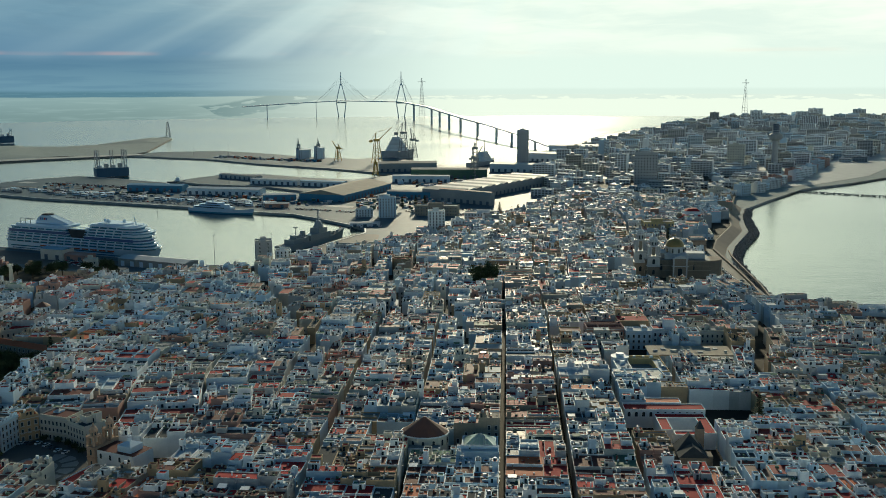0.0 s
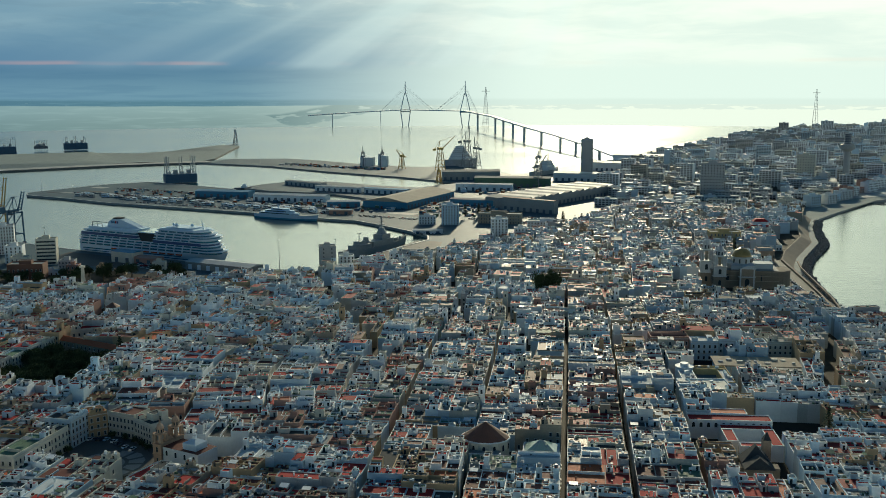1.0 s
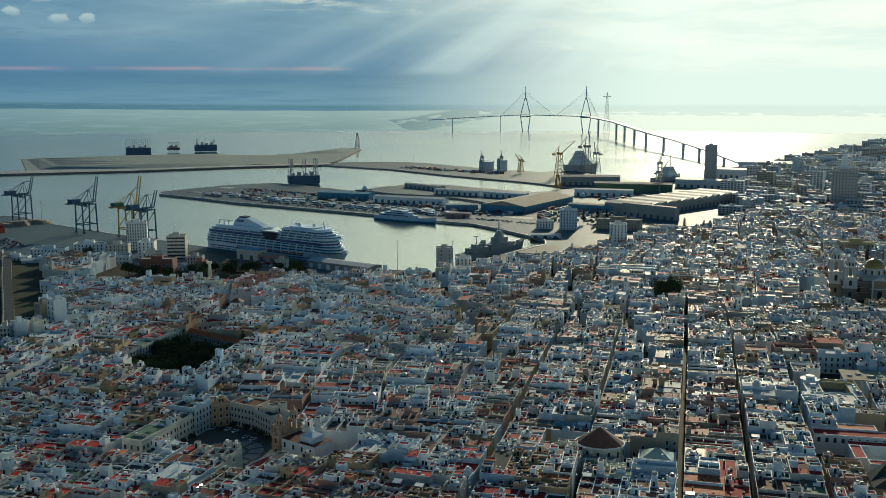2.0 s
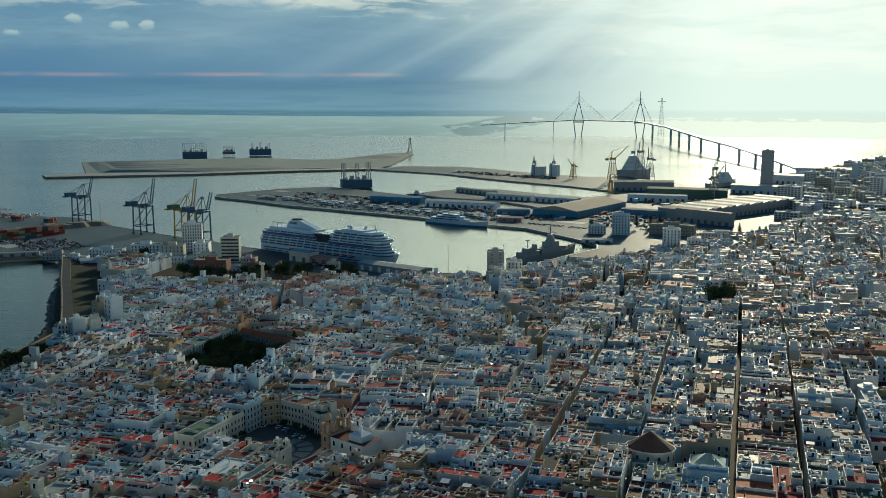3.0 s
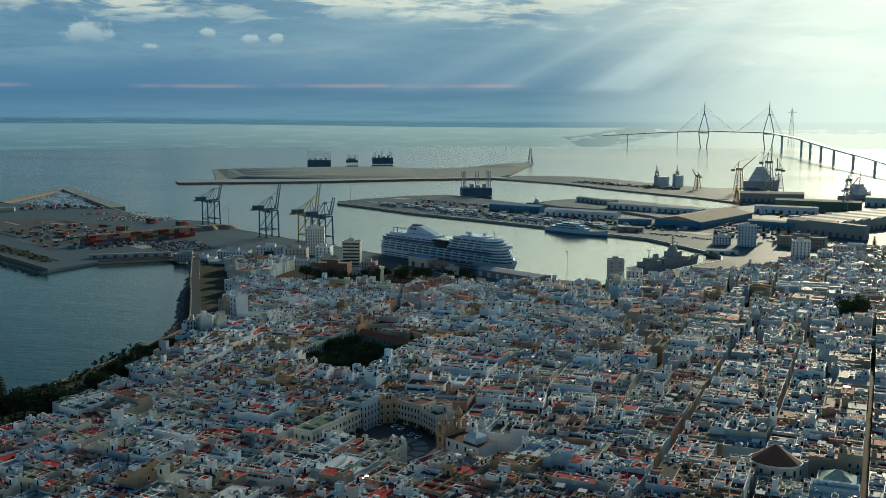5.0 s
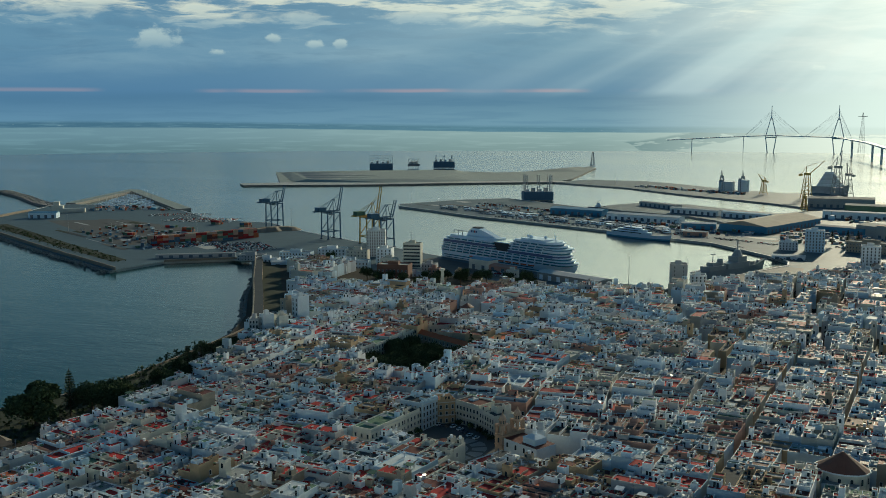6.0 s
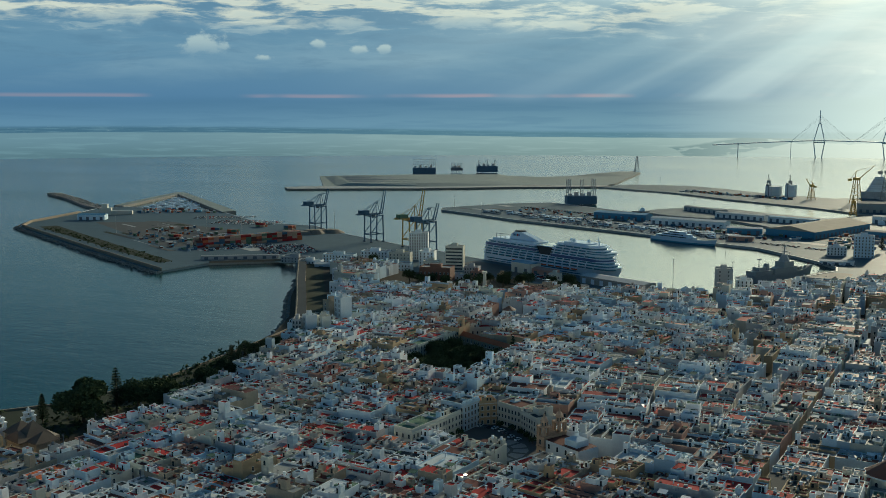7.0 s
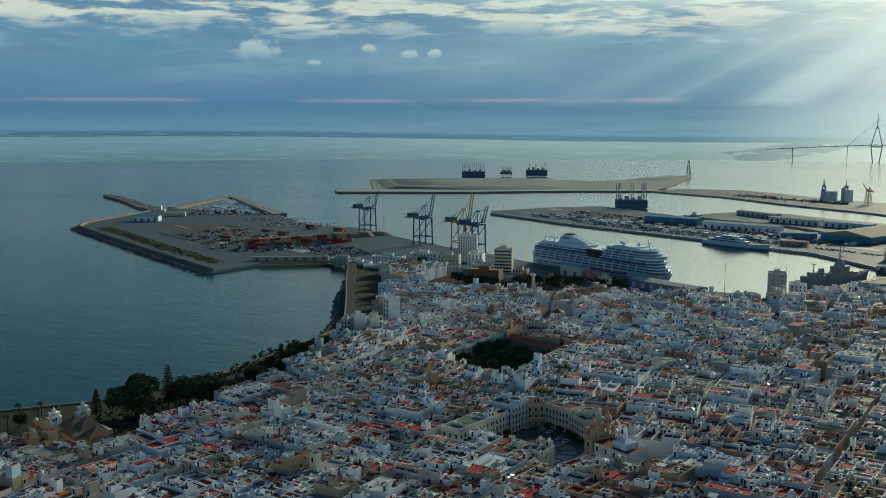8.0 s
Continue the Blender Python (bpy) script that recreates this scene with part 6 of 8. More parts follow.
navy = thing("frigate", (-118, 893, 0), math.atan2(65, 36), "grey naval frigate moored at the inner quay", "ship")
g = Geo()
hull(g, 98, 13.5, 5.2, 8.6, "navygrey", "navygrey", 15, 1.0, 0.4, 0.45)
part("hull", g, navy)
for x0, x1, b, z0, z1, nz in ((-36, -12, 5.2, 5.2, 9.0, 2), (-12, 22, 6.0, 5.2, 10, 4), (2, 18, 5.0, 10, 14.5, 3), (-30, -20, 3.5, 9, 12, 1), (26, 32, 2.2, 6.0, 8.2, 2)):
    g = Geo()
    tier(g, x0, x1, b, z0, z1, "navygrey", nz)
    part("deck_house", g, navy)
g = Geo()
g.frustum(8, 0, 14.5, 5.0, 20.5, 2.2, "navygrey", 8)
part("radar_house", g, navy)
g = Geo()
g.beam((8, 0, 20.5), (8, 0, 31), 1.0, "navygrey", 0.4)
for z, q in ((23, 3.4), (26, 2.6), (28.5, 1.6)):
    g.beam((8, -q, z), (8, q, z), 0.4, "navygrey")
    g.beam((8 - q, 0, z), (8 + q, 0, z), 0.4, "navygrey")
part("mast", g, navy)
g = Geo()
g.frustum(-16, 0, 9, 3.0, 14.5, 2.2, "navygrey", 8)
part("funnel", g, navy)
g = Geo()
g.beam((-26, 0, 12), (-26, 0, 19), 0.7, "navygrey", 0.3)
g.box(-27.5, -1.5, 18.4, -24.5, 1.5, 19.2, "navygrey", floor=True)
part("aft_mast", g, navy)
g = Geo()
g.frustum(38, 0, 6.4, 1.5, 8.2, 1.1, "navygrey", 8)
g.beam((39, 0, 7.6), (44, 0, 8.4), 0.3, "navygrey")
part("gun", g, navy)

yacht = thing("motor_yacht", (-247, 1104, 0), math.atan2(-36, 81), "long white motor yacht at the far pier", "ship")
g = Geo()
hull(g, 86, 12, 5.0, 7.0, "hullwhite", "bluesheet", 13, 1.2, 0.3, 0.35)
part("hull", g, yacht)
for x0, x1, b, z0, z1, nz in ((-36, 16, 5.0, 5.0, 7.4, 10), (-28, 10, 4.4, 7.4, 9.8, 9), (-20, 3, 3.8, 9.8, 12, 7)):
    g = Geo()
    tier(g, x0, x1, b, z0, z1, "hullwhite", nz)
    part("deck", g, yacht)
    g = Geo()
    g.box(x0 + 3, -b - 0.06, z0 + 0.8, x1 - nz, -b + 0.02, z0 + 1.7, "glass", floor=True)
    part("window_band", g, yacht)
g = Geo()
g.beam((-12, 0, 12), (-13, 0, 16), 1.6, "hullwhite", 0.5)
part("mast", g, yacht)

# small craft
for x, y, t, l in ((-383, 1423, 0.3, 26), (-60, 1372, 0.2, 20)):
    ob = thing("tug", (x, y, 0), t, "small dark harbour tug at the mole", "boat", "tugs")
    g = Geo()
    hull(g, l, 7, 2.6, 3.8, "steel", "darkroof", 9, 1.0, 0.4, 0.5)
    part("hull", g, ob)
    g = Geo()
    tier(g, -2, 6, 2.4, 2.6, 5.5, "hullwhite", 1.5)
    tier(g, 0, 5, 2.0, 5.5, 7.8, "hullwhite", 1)
    part("wheelhouse", g, ob)
    g = Geo()
    g.beam((1, 0, 7.8), (1, 0, 13), 0.3, "steel")
    part("mast", g, ob)


# ---- cranes ----
QUAY = math.atan2(-115, 222)


def gantry(x, y, mat, top, label, cab="white"):
    """A ship-to-shore crane with its boom raised. Local y points over the water."""
    ob = thing("gantry_crane", (x, y, 2.4), QUAY, label, "crane", "quay cranes")
    for sx in (-1, 1):
        for sy in (-1, 1):
            g = Geo()
            g.beam((sx * 7, sy * 8, 0.8), (sx * 6, sy * 8, 30), 1.08, mat)
            g.box(sx * 7 - 1.6, sy * 8 - 0.8, 0, sx * 7 + 1.6, sy * 8 + 0.8, 1.2, "steel")
            part("leg", g, ob)
    for sy in (-1, 1):
        for z in (8.5, 29):
            g = Geo()
            g.beam((-7, sy * 8, z), (7, sy * 8, z), 0.94, mat)
            part("cross_beam", g, ob)
    for sx in (-1, 1):
        g = Geo()
        g.beam((sx * 6.8, -8, 9), (sx * 6.8, 8, 9), 0.86, mat)
        g.beam((sx * 6.2, -8, 29), (sx * 6.2, 8, 29), 0.86, mat)
        g.beam((sx * 6.8, -8, 10), (sx * 6.2, 8, 28), 0.58, mat)
        part("side_brace", g, ob)
    for sx in (-1, 1):
        g = Geo()
        g.beam((sx * 2, -22, 31), (sx * 2, 10, 31), 1.01, mat)
        part("girder", g, ob)
        g = Geo()
        g.beam((sx * 2, 10, 31), (sx * 2, 15, top), 0.94, mat, 0.65)
        part("boom", g, ob)
        g = Geo()
        g.beam((sx * 4, 6, 30), (sx * 1.5, 4, 44), 0.72, mat, 0.50)
        g.beam((sx * 4, -6, 30), (sx * 1.5, 4, 44), 0.50, mat)
        g.beam((sx * 1.5, 4, 44), (sx * 2, -20, 31.5), 0.29, mat)
        g.beam((sx * 1.5, 4, 44), (sx * 2, 13, 31 + (top - 31) * 0.7), 0.29, mat)
        part("a_frame", g, ob)
    for k in range(6):
        z = 33 + (top - 34) * k / 5
        yy = 10 + 5 * (z - 31) / (top - 31)
        g = Geo()
        g.beam((-2, yy, z), (2, yy, z), 0.36, mat)
        part("boom_tie", g, ob)
    g = Geo()
    g.box(-4, -18, 31.6, 4, -8, 35.5, cab)
    part("machine_house", g, ob)
    g = Geo()
    g.box(-1.4, -2, 26.8, 1.4, 1, 29.4, "glass")
    g.box(-1.7, -2.3, 29.4, 1.7, 1.3, 30.3, cab)
    part("cab", g, ob)


gantry(-672, 1013, "steelblue", 50, "dark blue container crane with raised boom on the quay", "steelblue")
gantry(-553, 944, "steelblue", 57, "tall dark blue container crane with raised boom", "steelblue")
gantry(-493, 922, "yellow", 60, "old yellow container crane with raised boom and green cabin", "greenroof")
gantry(-469, 908, "steelblue", 48, "dark container crane half hidden behind a tower block", "steelblue")


def jib_crane(x, y, turn, h, reach, mat, label, slew=True):
    """A harbour crane: portal, lattice tower and luffing jib."""
    ob = thing("harbour_crane", (x, y, 2.4), turn, label, "crane", "shipyard cranes")
    w = h * 0.09 + 1.5
    for sx in (-1, 1):
        for sy in (-1, 1):
            g = Geo()
            g.beam((sx * w, sy * w, 0), (sx * w * 0.45, sy * w * 0.45, h * 0.62), 0.9, mat)
            part("leg", g, ob)
    g = Geo()
    for k in range(1, 6):
        z = h * 0.62 * k / 6
        q = w * (1 - 0.55 * k / 6)
        q2 = w * (1 - 0.55 * (k + 1) / 6)
        z2 = h * 0.62 * (k + 1) / 6
        for a, b in (((-q, -q), (q, -q)), ((q, -q), (q, q)), ((q, q), (-q, q)), ((-q, q), (-q, -q))):
            g.beam((*a, z), (*b, z), 0.5, mat)
            if k < 5:
                g.beam((*a, z), (b[0] * q2 / q, b[1] * q2 / q, z2), 0.4, mat)
    part("lattice", g, ob)
    g = Geo()
    g.box(-w * 0.6, -w * 0.6, h * 0.62, w * 0.6, w * 0.6, h * 0.62 + 4, mat)
    part("machine_house", g, ob)
    for s in (-1, 1):
        g = Geo()
        g.beam((w * 0.4, s * 0.9, h * 0.64), (reach, s * 0.4, h), 0.8, mat, 0.5)
        part("jib", g, ob)
    g = Geo()
    g.beam((-w * 0.4, 0, h * 0.66), (-w * 0.2, 0, h * 0.86), 0.9, mat)
    g.beam((-w * 0.2, 0, h * 0.86), (reach, 0, h), 0.3, mat)
    g.beam((-w * 0.2, 0, h * 0.86), (-w * 1.6, 0, h * 0.64), 0.5, mat)
    g.box(-w * 2.0, -1.4, h * 0.6, -w * 1.2, 1.4, h * 0.66, mat, floor=True)
    part("counter_jib", g, ob)


jib_crane(-68, 1745, 0.4, 76, 5, "concrete", "tall pale shipyard tower crane")
jib_crane(-52, 1750, 2.4, 56, 5, "concrete", "pale shipyard tower crane")
jib_crane(-112, 1700, 0.5, 60, 28, "yellow", "yellow shipyard crane with raised jib")
jib_crane(-184, 1752, 2.6, 34, 12, "yellow", "short yellow dock crane")
jib_crane(46, 1440, 0.9, 46, 22, "concrete", "pale harbour crane with bent jib")
jib_crane(52, 1590, 1.2, 50, 10, "concrete", "pale dockside crane by a quay")
jib_crane(-100, 1484, 1.9, 28, 6, "yellow", "small yellow dock crane")
jib_crane(-262, 1815, 1.9, 36, 4, "concrete", "slim crane on the outer mole")
jib_crane(-226, 1815, 1.9, 36, 4, "concrete", "slim crane on the outer mole")

# vessel in the yard
yard = thing("yard_ship", (-82, 1826, 0), 0.1, "grey cruise vessel in the yard seen against the light", "ship")
g = Geo()
hull(g, 110, 26, 14, 18, "greywall", "greywall", 13, 1.0, 0.4, 0.6)
part("hull", g, yard)
for k in range(7):
    g = Geo()
    tier(g, -40 + k * 3.5, 38 - k * 5, 12 - k * 0.9, 14 + k * 3.6, 17.4 + k * 3.6, "white", 5)
    part("deck", g, yard)
g = Geo()
g.beam((0, 0, 39), (0, 0, 47), 3.0, "white", 0.8)
part("mast", g, yard)
yard.scale = (0.55, 0.7, 1.0)
work = thing("yard_ship", (66, 1640, 0), 1.0, "grey supply ship at the outfitting quay", "ship")
g = Geo()
hull(g, 80, 18, 10, 14, "greywall", "steel", 13, 1.0, 0.4, 0.6)
part("hull", g, work)
for k in range(4):
    g = Geo()
    tier(g, -10 + k * 2, 22 - k * 3, 8 - k, 10 + k * 4, 13.8 + k * 4, "white", 3)
    part("deck", g, work)
g = Geo()
g.beam((6, 0, 26), (6, 0, 46), 1.6, "steel", 0.5)
part("mast", g, work)
for x, y, w2, h2, t in ((-252, 1812, 26, 16, 0.4), (-222, 1800, 18, 20, 0.3)):
    ob = thing("hull_section", (x, y, 2.4), t, "pale cream ship section on the slip", "ship section", "ship sections")
    g = Geo()
    g.prism([(-w2 / 2, -8), (w2 / 2 - 6, -8), (w2 / 2, 0), (w2 / 2 - 6, 8), (-w2 / 2, 8)], 0, h2, "white")
    part("shell", g, ob)
    g = Geo()
    g.box(-w2 / 2 + 1, -9, 0, -w2 / 2 + 2, 9, h2 + 3, "steel")
    part("scaffold", g, ob)


# ---- platforms in the bay ----
def platform(x, y, turn, w, d, z0, z1, legs, top, mat, label, mesh=0.0):
    ob = thing("offshore_platform", (x, y, 0), turn, label, "platform", "offshore platforms")
    g = Geo()
    g.box(-w / 2, -d / 2, z0, w / 2, d / 2, z1, mat, floor=True)
    part("pontoon", g, ob)
    for lx, ly in legs:
        g = Geo()
        q = 2.0
        for sx in (-1, 1):
            for sy in (-1, 1):
                g.beam((lx + sx * q, ly + sy * q, -1), (lx + sx * q, ly + sy * q, top), 0.5, "greywall" if mesh == 0 else mat)
        n = int(top / 4)
        for k in range(n):
            z, s = k * 4, 1 if k % 2 else -1
            g.beam((lx - q * s, ly - q, z), (lx + q * s, ly - q, z + 4), 0.4, "greywall")
            g.beam((lx - q, ly - q * s, z), (lx - q, ly + q * s, z + 4), 0.4, "greywall")
        part("leg", g, ob)
    for k in range(4):
        g = Geo()
        a = -w / 2 + 4 + k * (w - 12) / 3.5
        g.box(a, -d / 4, z1, a + 5, d / 4, z1 + 4 + (k % 2) * 2, "greywall" if k % 2 else "white")
        part("deck_house", g, ob)
    if mesh:
        for k in range(12):
            g = Geo()
            a = -w / 2 + 1 + k * (w - 2) / 11
            g.beam((a, -d / 2 + 1, z1), (a, -d / 2 + 1, mesh), 0.35, "greywall")
            g.beam((a, d / 2 - 1, z1), (a, d / 2 - 1, mesh), 0.35, "greywall")
            part("scaffold_post", g, ob)
        for z in range(int(z1) + 4, int(mesh) + 1, 4):
            g = Geo()
            g.beam((-w / 2 + 1, -d / 2 + 1, z), (w / 2 - 1, -d / 2 + 1, z), 0.3, "greywall")
            part("scaffold_rail", g, ob)


platform(-1120, 2156, 0.48, 56, 30, 0, 17, [], 0, "steelblue", "blue floating dock with scaffolding above", 37)
platform(-1083, 2262, 0.48, 30, 22, 6, 12, [(-11, -8), (-4, -8), (4, -8), (11, -8)], 26, "steel", "jack-up platform with four lattice legs")
platform(-1016, 2299, 0.48, 52, 30, 2, 17, [(-20, -10), (0, 10), (20, -10)], 33, "steelblue", "blue jack-up platform beyond the sandy quay")
platform(-508, 1522, 0.5, 48, 24, 1, 14, [(-20, -8), (0, -8), (20, -8), (-20, 8), (20, 8)], 41, "steelblue", "blue jack-up platform with red legs beside the pier")

# ---- bridge over the bay ----
bridge = thing("cable_stayed_bridge", (0, 0, 0), 0, "pale cable-stayed bridge with two tall pylons over the bay", "bridge")
DECK = [(-700, 3520, 44), (-540, 3580, 53), (-362, 3602, 61), (-143, 3520, 58), (-45, 3150, 52), (5, 2850, 47), (63, 2580, 39), (112, 2369, 34), (165, 2120, 26), (215, 1960, 12)]
for px, py in ((-362, 3602), (-143, 3520)):
    ob = new("pylon")
    ob.parent, ob.location, ob.scale = bridge, (px, py, 0), (0.8, 0.6, 1.06)
    for s in (-1, 1):
        g = Geo()
        g.beam((s * 12, 0, -2), (s * 22, 0, 52), 4.2, "bridgestone", 3.8)
        part("lower_leg", g, ob)
        g = Geo()
        g.beam((s * 22, 0, 52), (s * 3, 0, 112), 3.8, "bridgestone", 3.2)
        part("upper_leg", g, ob)
    g = Geo()
    g.beam((0, 0, 108), (0, 0, 152), 4.4, "bridgestone", 2.6)
    part("mast_head", g, ob)
    g = Geo()
    g.beam((-22, 0, 50), (22, 0, 50), 4, "bridgestone")
    part("cross_beam", g, ob)
for k in range(len(DECK) - 1):
    a, b = Vector(DECK[k]), Vector(DECK[k + 1])
    g = Geo()
    d = (b - a).normalized()
    s = Vector((d.y, -d.x, 0)).normalized() * 9
    P = [a - s, a + s, b + s, b - s]
    P = [tuple(p) for p in P] + [(p.x, p.y, p.z - 3) for p in P]
    g.faces(P, [(0, 1, 2, 3), (7, 6, 5, 4), (0, 4, 5, 1), (1, 5, 6, 2), (2, 6, 7, 3), (3, 7, 4, 0)], "bridgestone")
    part("deck", g, bridge)
    n = max(1, int((b - a).length / (330 if k == 3 else 110)))
    if 2 != k:
        for i in range(n):
            p = a.lerp(b, (i + 0.5) / n)
            g = Geo()
            g.place((p.x, p.y, 0), math.atan2(d.y, d.x))
            g.box(-0.9, -3, -2, 0.9, 3, p.z - 4.5, "bridgestone")
            g.box(-2, -7, p.z - 4.5, 2, 7, p.z - 2.9, "bridgestone", floor=True)
            part("pier", g, bridge)
for (px, py), (ax, ay, azz), (bx, by, bz) in (((-362, 3602), DECK[1], DECK[3]), ((-143, 3520), DECK[2], DECK[4])):
    for k in range(1, 8):
        for ex, ey, ez, f in ((ax, ay, azz, 0.09), (bx, by, bz, 0.07)):
            f2 = min(0.5, f * k * (1.6 if k else 0.35))
            g = Geo()
            g.beam((px, py, 112 + 5 * k), (px + (ex - px) * f2, py + (ey - py) * f2, 55), 0.3, "greywall")
            part("stay_cable", g, bridge)


def power_pylon(x, y, h, label):
    ob = thing("power_pylon", (x, y, 2.4), 0.3, label, "pylon", "bay pylons")
    r0, n = h * 0.09, 12
    for k in range(6):
        a = 2 * math.pi * k / 6
        g = Geo()
        g.beam((r0 * math.cos(a), r0 * math.sin(a), 0), (1.6 * math.cos(a), 1.6 * math.sin(a), h), 0.6, "greywall", 0.4)
        part("strut", g, ob)
    for k in range(n):
        t = (k + 1) / (n + 1)
        r = r0 + (1.6 - r0) * t
        g = Geo()
        for j in range(6):
            a, b = 2 * math.pi * j / 6, 2 * math.pi * (j + 1) / 6
            g.beam((r * math.cos(a), r * math.sin(a), h * t), (r * math.cos(b), r * math.sin(b), h * t), 0.35, "greywall")
        part("ring", g, ob)
    g = Geo()
    g.beam((-h * 0.11, 0, h * 0.9), (h * 0.11, 0, h * 0.9), 1.6, "steel")
    part("cross_arm", g, ob)


power_pylon(1044, 3458, 126, "tall tapering power pylon on the isthmus shore")
power_pylon(-73, 3620, 136, "tall tapering power pylon across the bay")

# telecom tower
tele = thing("telecom_tower", (508, 1520, 2.4), 0, "grey concrete telecommunications tower with a round pod", "tower")
g = Geo()
g.frustum(0, 0, 0, 5.5, 52, 4.2, "greywall", 14)
part("shaft", g, tele)
for z0, z1, r0, r1 in ((46, 50, 5, 10), (50, 56, 10, 10), (56, 58, 10, 6)):
    g = Geo()
    g.frustum(0, 0, z0, r0, z1, r1, "concrete", 16)
    part("pod", g, tele)
g = Geo()
g.frustum(0, 0, 58, 5, 72, 4.5, "steel", 12)
for k in range(5):
    g.frustum(0, 0, 59 + k * 2.7, 6, 59.6 + k * 2.7, 6, "greywall", 12)
part("dish_rack", g, tele)
g = Geo()
g.frustum(0, 0, 72, 1.2, 89, 0.3, "greywall", 8)
part("aerial", g, tele)

# light mast on the island
ob = thing("crane_mast", (-676, 2462, 2.5), 0, "tall lattice mast at the tip of the sandy quay", "mast")
for sx in (-1, 1):
    for sy in (-1, 1):
        g = Geo()
        g.beam((sx * 5, sy * 5, 0), (sx * 1.2, sy * 1.2, 38), 1.0, "steel", 0.6)
        part("leg", g, ob)
g = Geo()
for k in range(7):
    q, z = 5 - 3.8 * k / 7, k * 5.4
    q2 = 5 - 3.8 * (k + 1) / 7
    g.beam((-q, -q, z), (q2, -q2, z + 5.4), 0.5, "steel")
    g.beam((q, -q, z), (-q2, -q2, z + 5.4), 0.5, "steel")
part("bracing", g, ob)


# ---- port sheds ----
def shed(x, y, turn, w, d, h, wall, roof, label, saw=0, base=2.4, gate="steel"):
    ob = thing("warehouse", (x, y, base), turn, label, "warehouse", "port sheds")
    g = Geo()
    g.box(-w / 2, -d / 2, 0, w / 2, d / 2, h, wall)
    part("wall", g, ob)
    if saw:
        for k in range(saw):
            a, b = -w / 2 + w * k / saw, -w / 2 + w * (k + 1) / saw
            g = Geo()
            g.faces([(a, -d / 2, h), (b, -d / 2, h), (b, d / 2, h), (a, d / 2, h), (b, -d / 2, h + 2.2), (b, d / 2, h + 2.2)], [(0, 1, 4), (1, 2, 5, 4), (2, 3, 5), (0, 4, 5, 3)], roof if k % 2 else "greyroof")
            part("roof", g, ob)
    else:
        g = Geo()
        r = h + d * 0.09
        g.faces([(-w / 2 - 0.5, -d / 2 - 0.5, h), (w / 2 + 0.5, -d / 2 - 0.5, h), (w / 2 + 0.5, d / 2 + 0.5, h), (-w / 2 - 0.5, d / 2 + 0.5, h), (-w / 2 - 0.5, 0, r), (w / 2 + 0.5, 0, r)], [(0, 1, 5, 4), (2, 3, 4, 5), (1, 2, 5), (3, 0, 4), (3, 2, 1, 0)], roof)
        part("roof", g, ob)
    n = max(2, int(w / 9))
    for k in range(n):
        xx = (k + 0.5) * w / n - w / 2
        g = Geo()
        g.box(xx - 1.8, -d / 2 - 0.12, 0, xx + 1.8, -d / 2 + 0.02, min(h * 0.7, 4.4), gate)
        part("door", g, ob)


PIER = math.atan2(-148, 325)
shed(-376, 1306, -0.205, 78, 20, 8, "bluesheet", "bluesheet", "long blue-sheeted warehouse on the pier")
shed(-276, 1261, -0.22, 100, 18, 8, "white", "paleroof", "long pale warehouse on the pier")
shed(-198, 1200, 0.13, 40, 14, 7, "bluesheet", "paleroof", "grey warehouse at the pier root")
shed(-190, 1131, 0.0, 26, 10, 5, "rose", "paleroof", "low reddish quay shed")
shed(-121, 1251, 1.2, 138, 60, 8, "bluesheet", "stone", "large blue warehouse with brown roof")
shed(-40, 1215, -0.3, 56, 14, 8, "bluesheet", "greyroof", "blue-walled warehouse by the docks", 0)
shed(-296, 1452, -0.63, 78, 12, 6, "greywall", "greyroof", "long low shed on the fish dock")
shed(-232, 1376, -0.38, 74, 12, 7, "white", "paleroof", "white shed on the fish dock")
shed(-162, 1348, -0.38, 66, 12, 7, "white", "bluesheet", "pale fish-dock shed with blue roof")
shed(-30, 1395, -0.12, 80, 14, 9, "white", "paleroof", "long white port office building")
shed(10, 1450, -0.1, 110, 22, 13, "greenroof", "greyroof", "long dark green shipyard hall")
shed(-55, 1560, 0.1, 90, 26, 13, "concrete", "greyroof", "grey shipyard hall by the slip")
shed(110, 1540, -0.3, 70, 22, 12, "white", "skylight", "shipyard hall with a bright roof")
shed(190, 1720, -0.4, 90, 26, 14, "white", "skylight", "long bright-roofed industrial hall")
shed(260, 1900, -0.4, 110, 30, 14, "white", "skylight", "long industrial hall on the isthmus")
shed(-227, 777, -0.42, 66, 17, 6, "greyroof", "paleroof", "cruise terminal shed with bands of white doors", 0, 2.4, "hullwhite")
shed(-255, 748, -0.23, 26, 8, 4.2, "white", "greyroof", "low white annex on the quay")
shed(-118, 820, 1.2, 22, 8, 3.5, "white", "paleroof", "small pale-roofed quay shed")
shed(-78, 985, 0.05, 30, 10, 3.5, "white", "paleroof", "flat white-roofed quay canopy")
shed(-321, 814, -0.42, 24, 13, 9, "cream", "bluesheet", "cream quay office with blue roof panel")
shed(-300, 806, -0.42, 24, 12, 5.5, "rose", "rose", "low red-roofed quay office")
# station: a big hall with a tilted-light roof
shed(60, 1276, math.atan2(-45, 60) + math.pi / 2 + 0.02, 210, 58, 12, "concrete", "skylight", "railway station hall with a glinting saw-tooth roof", 14)
shed(28, 1160, math.atan2(-45, 60), 74, 8, 15, "concrete", "brown", "long brown-roofed station front building")
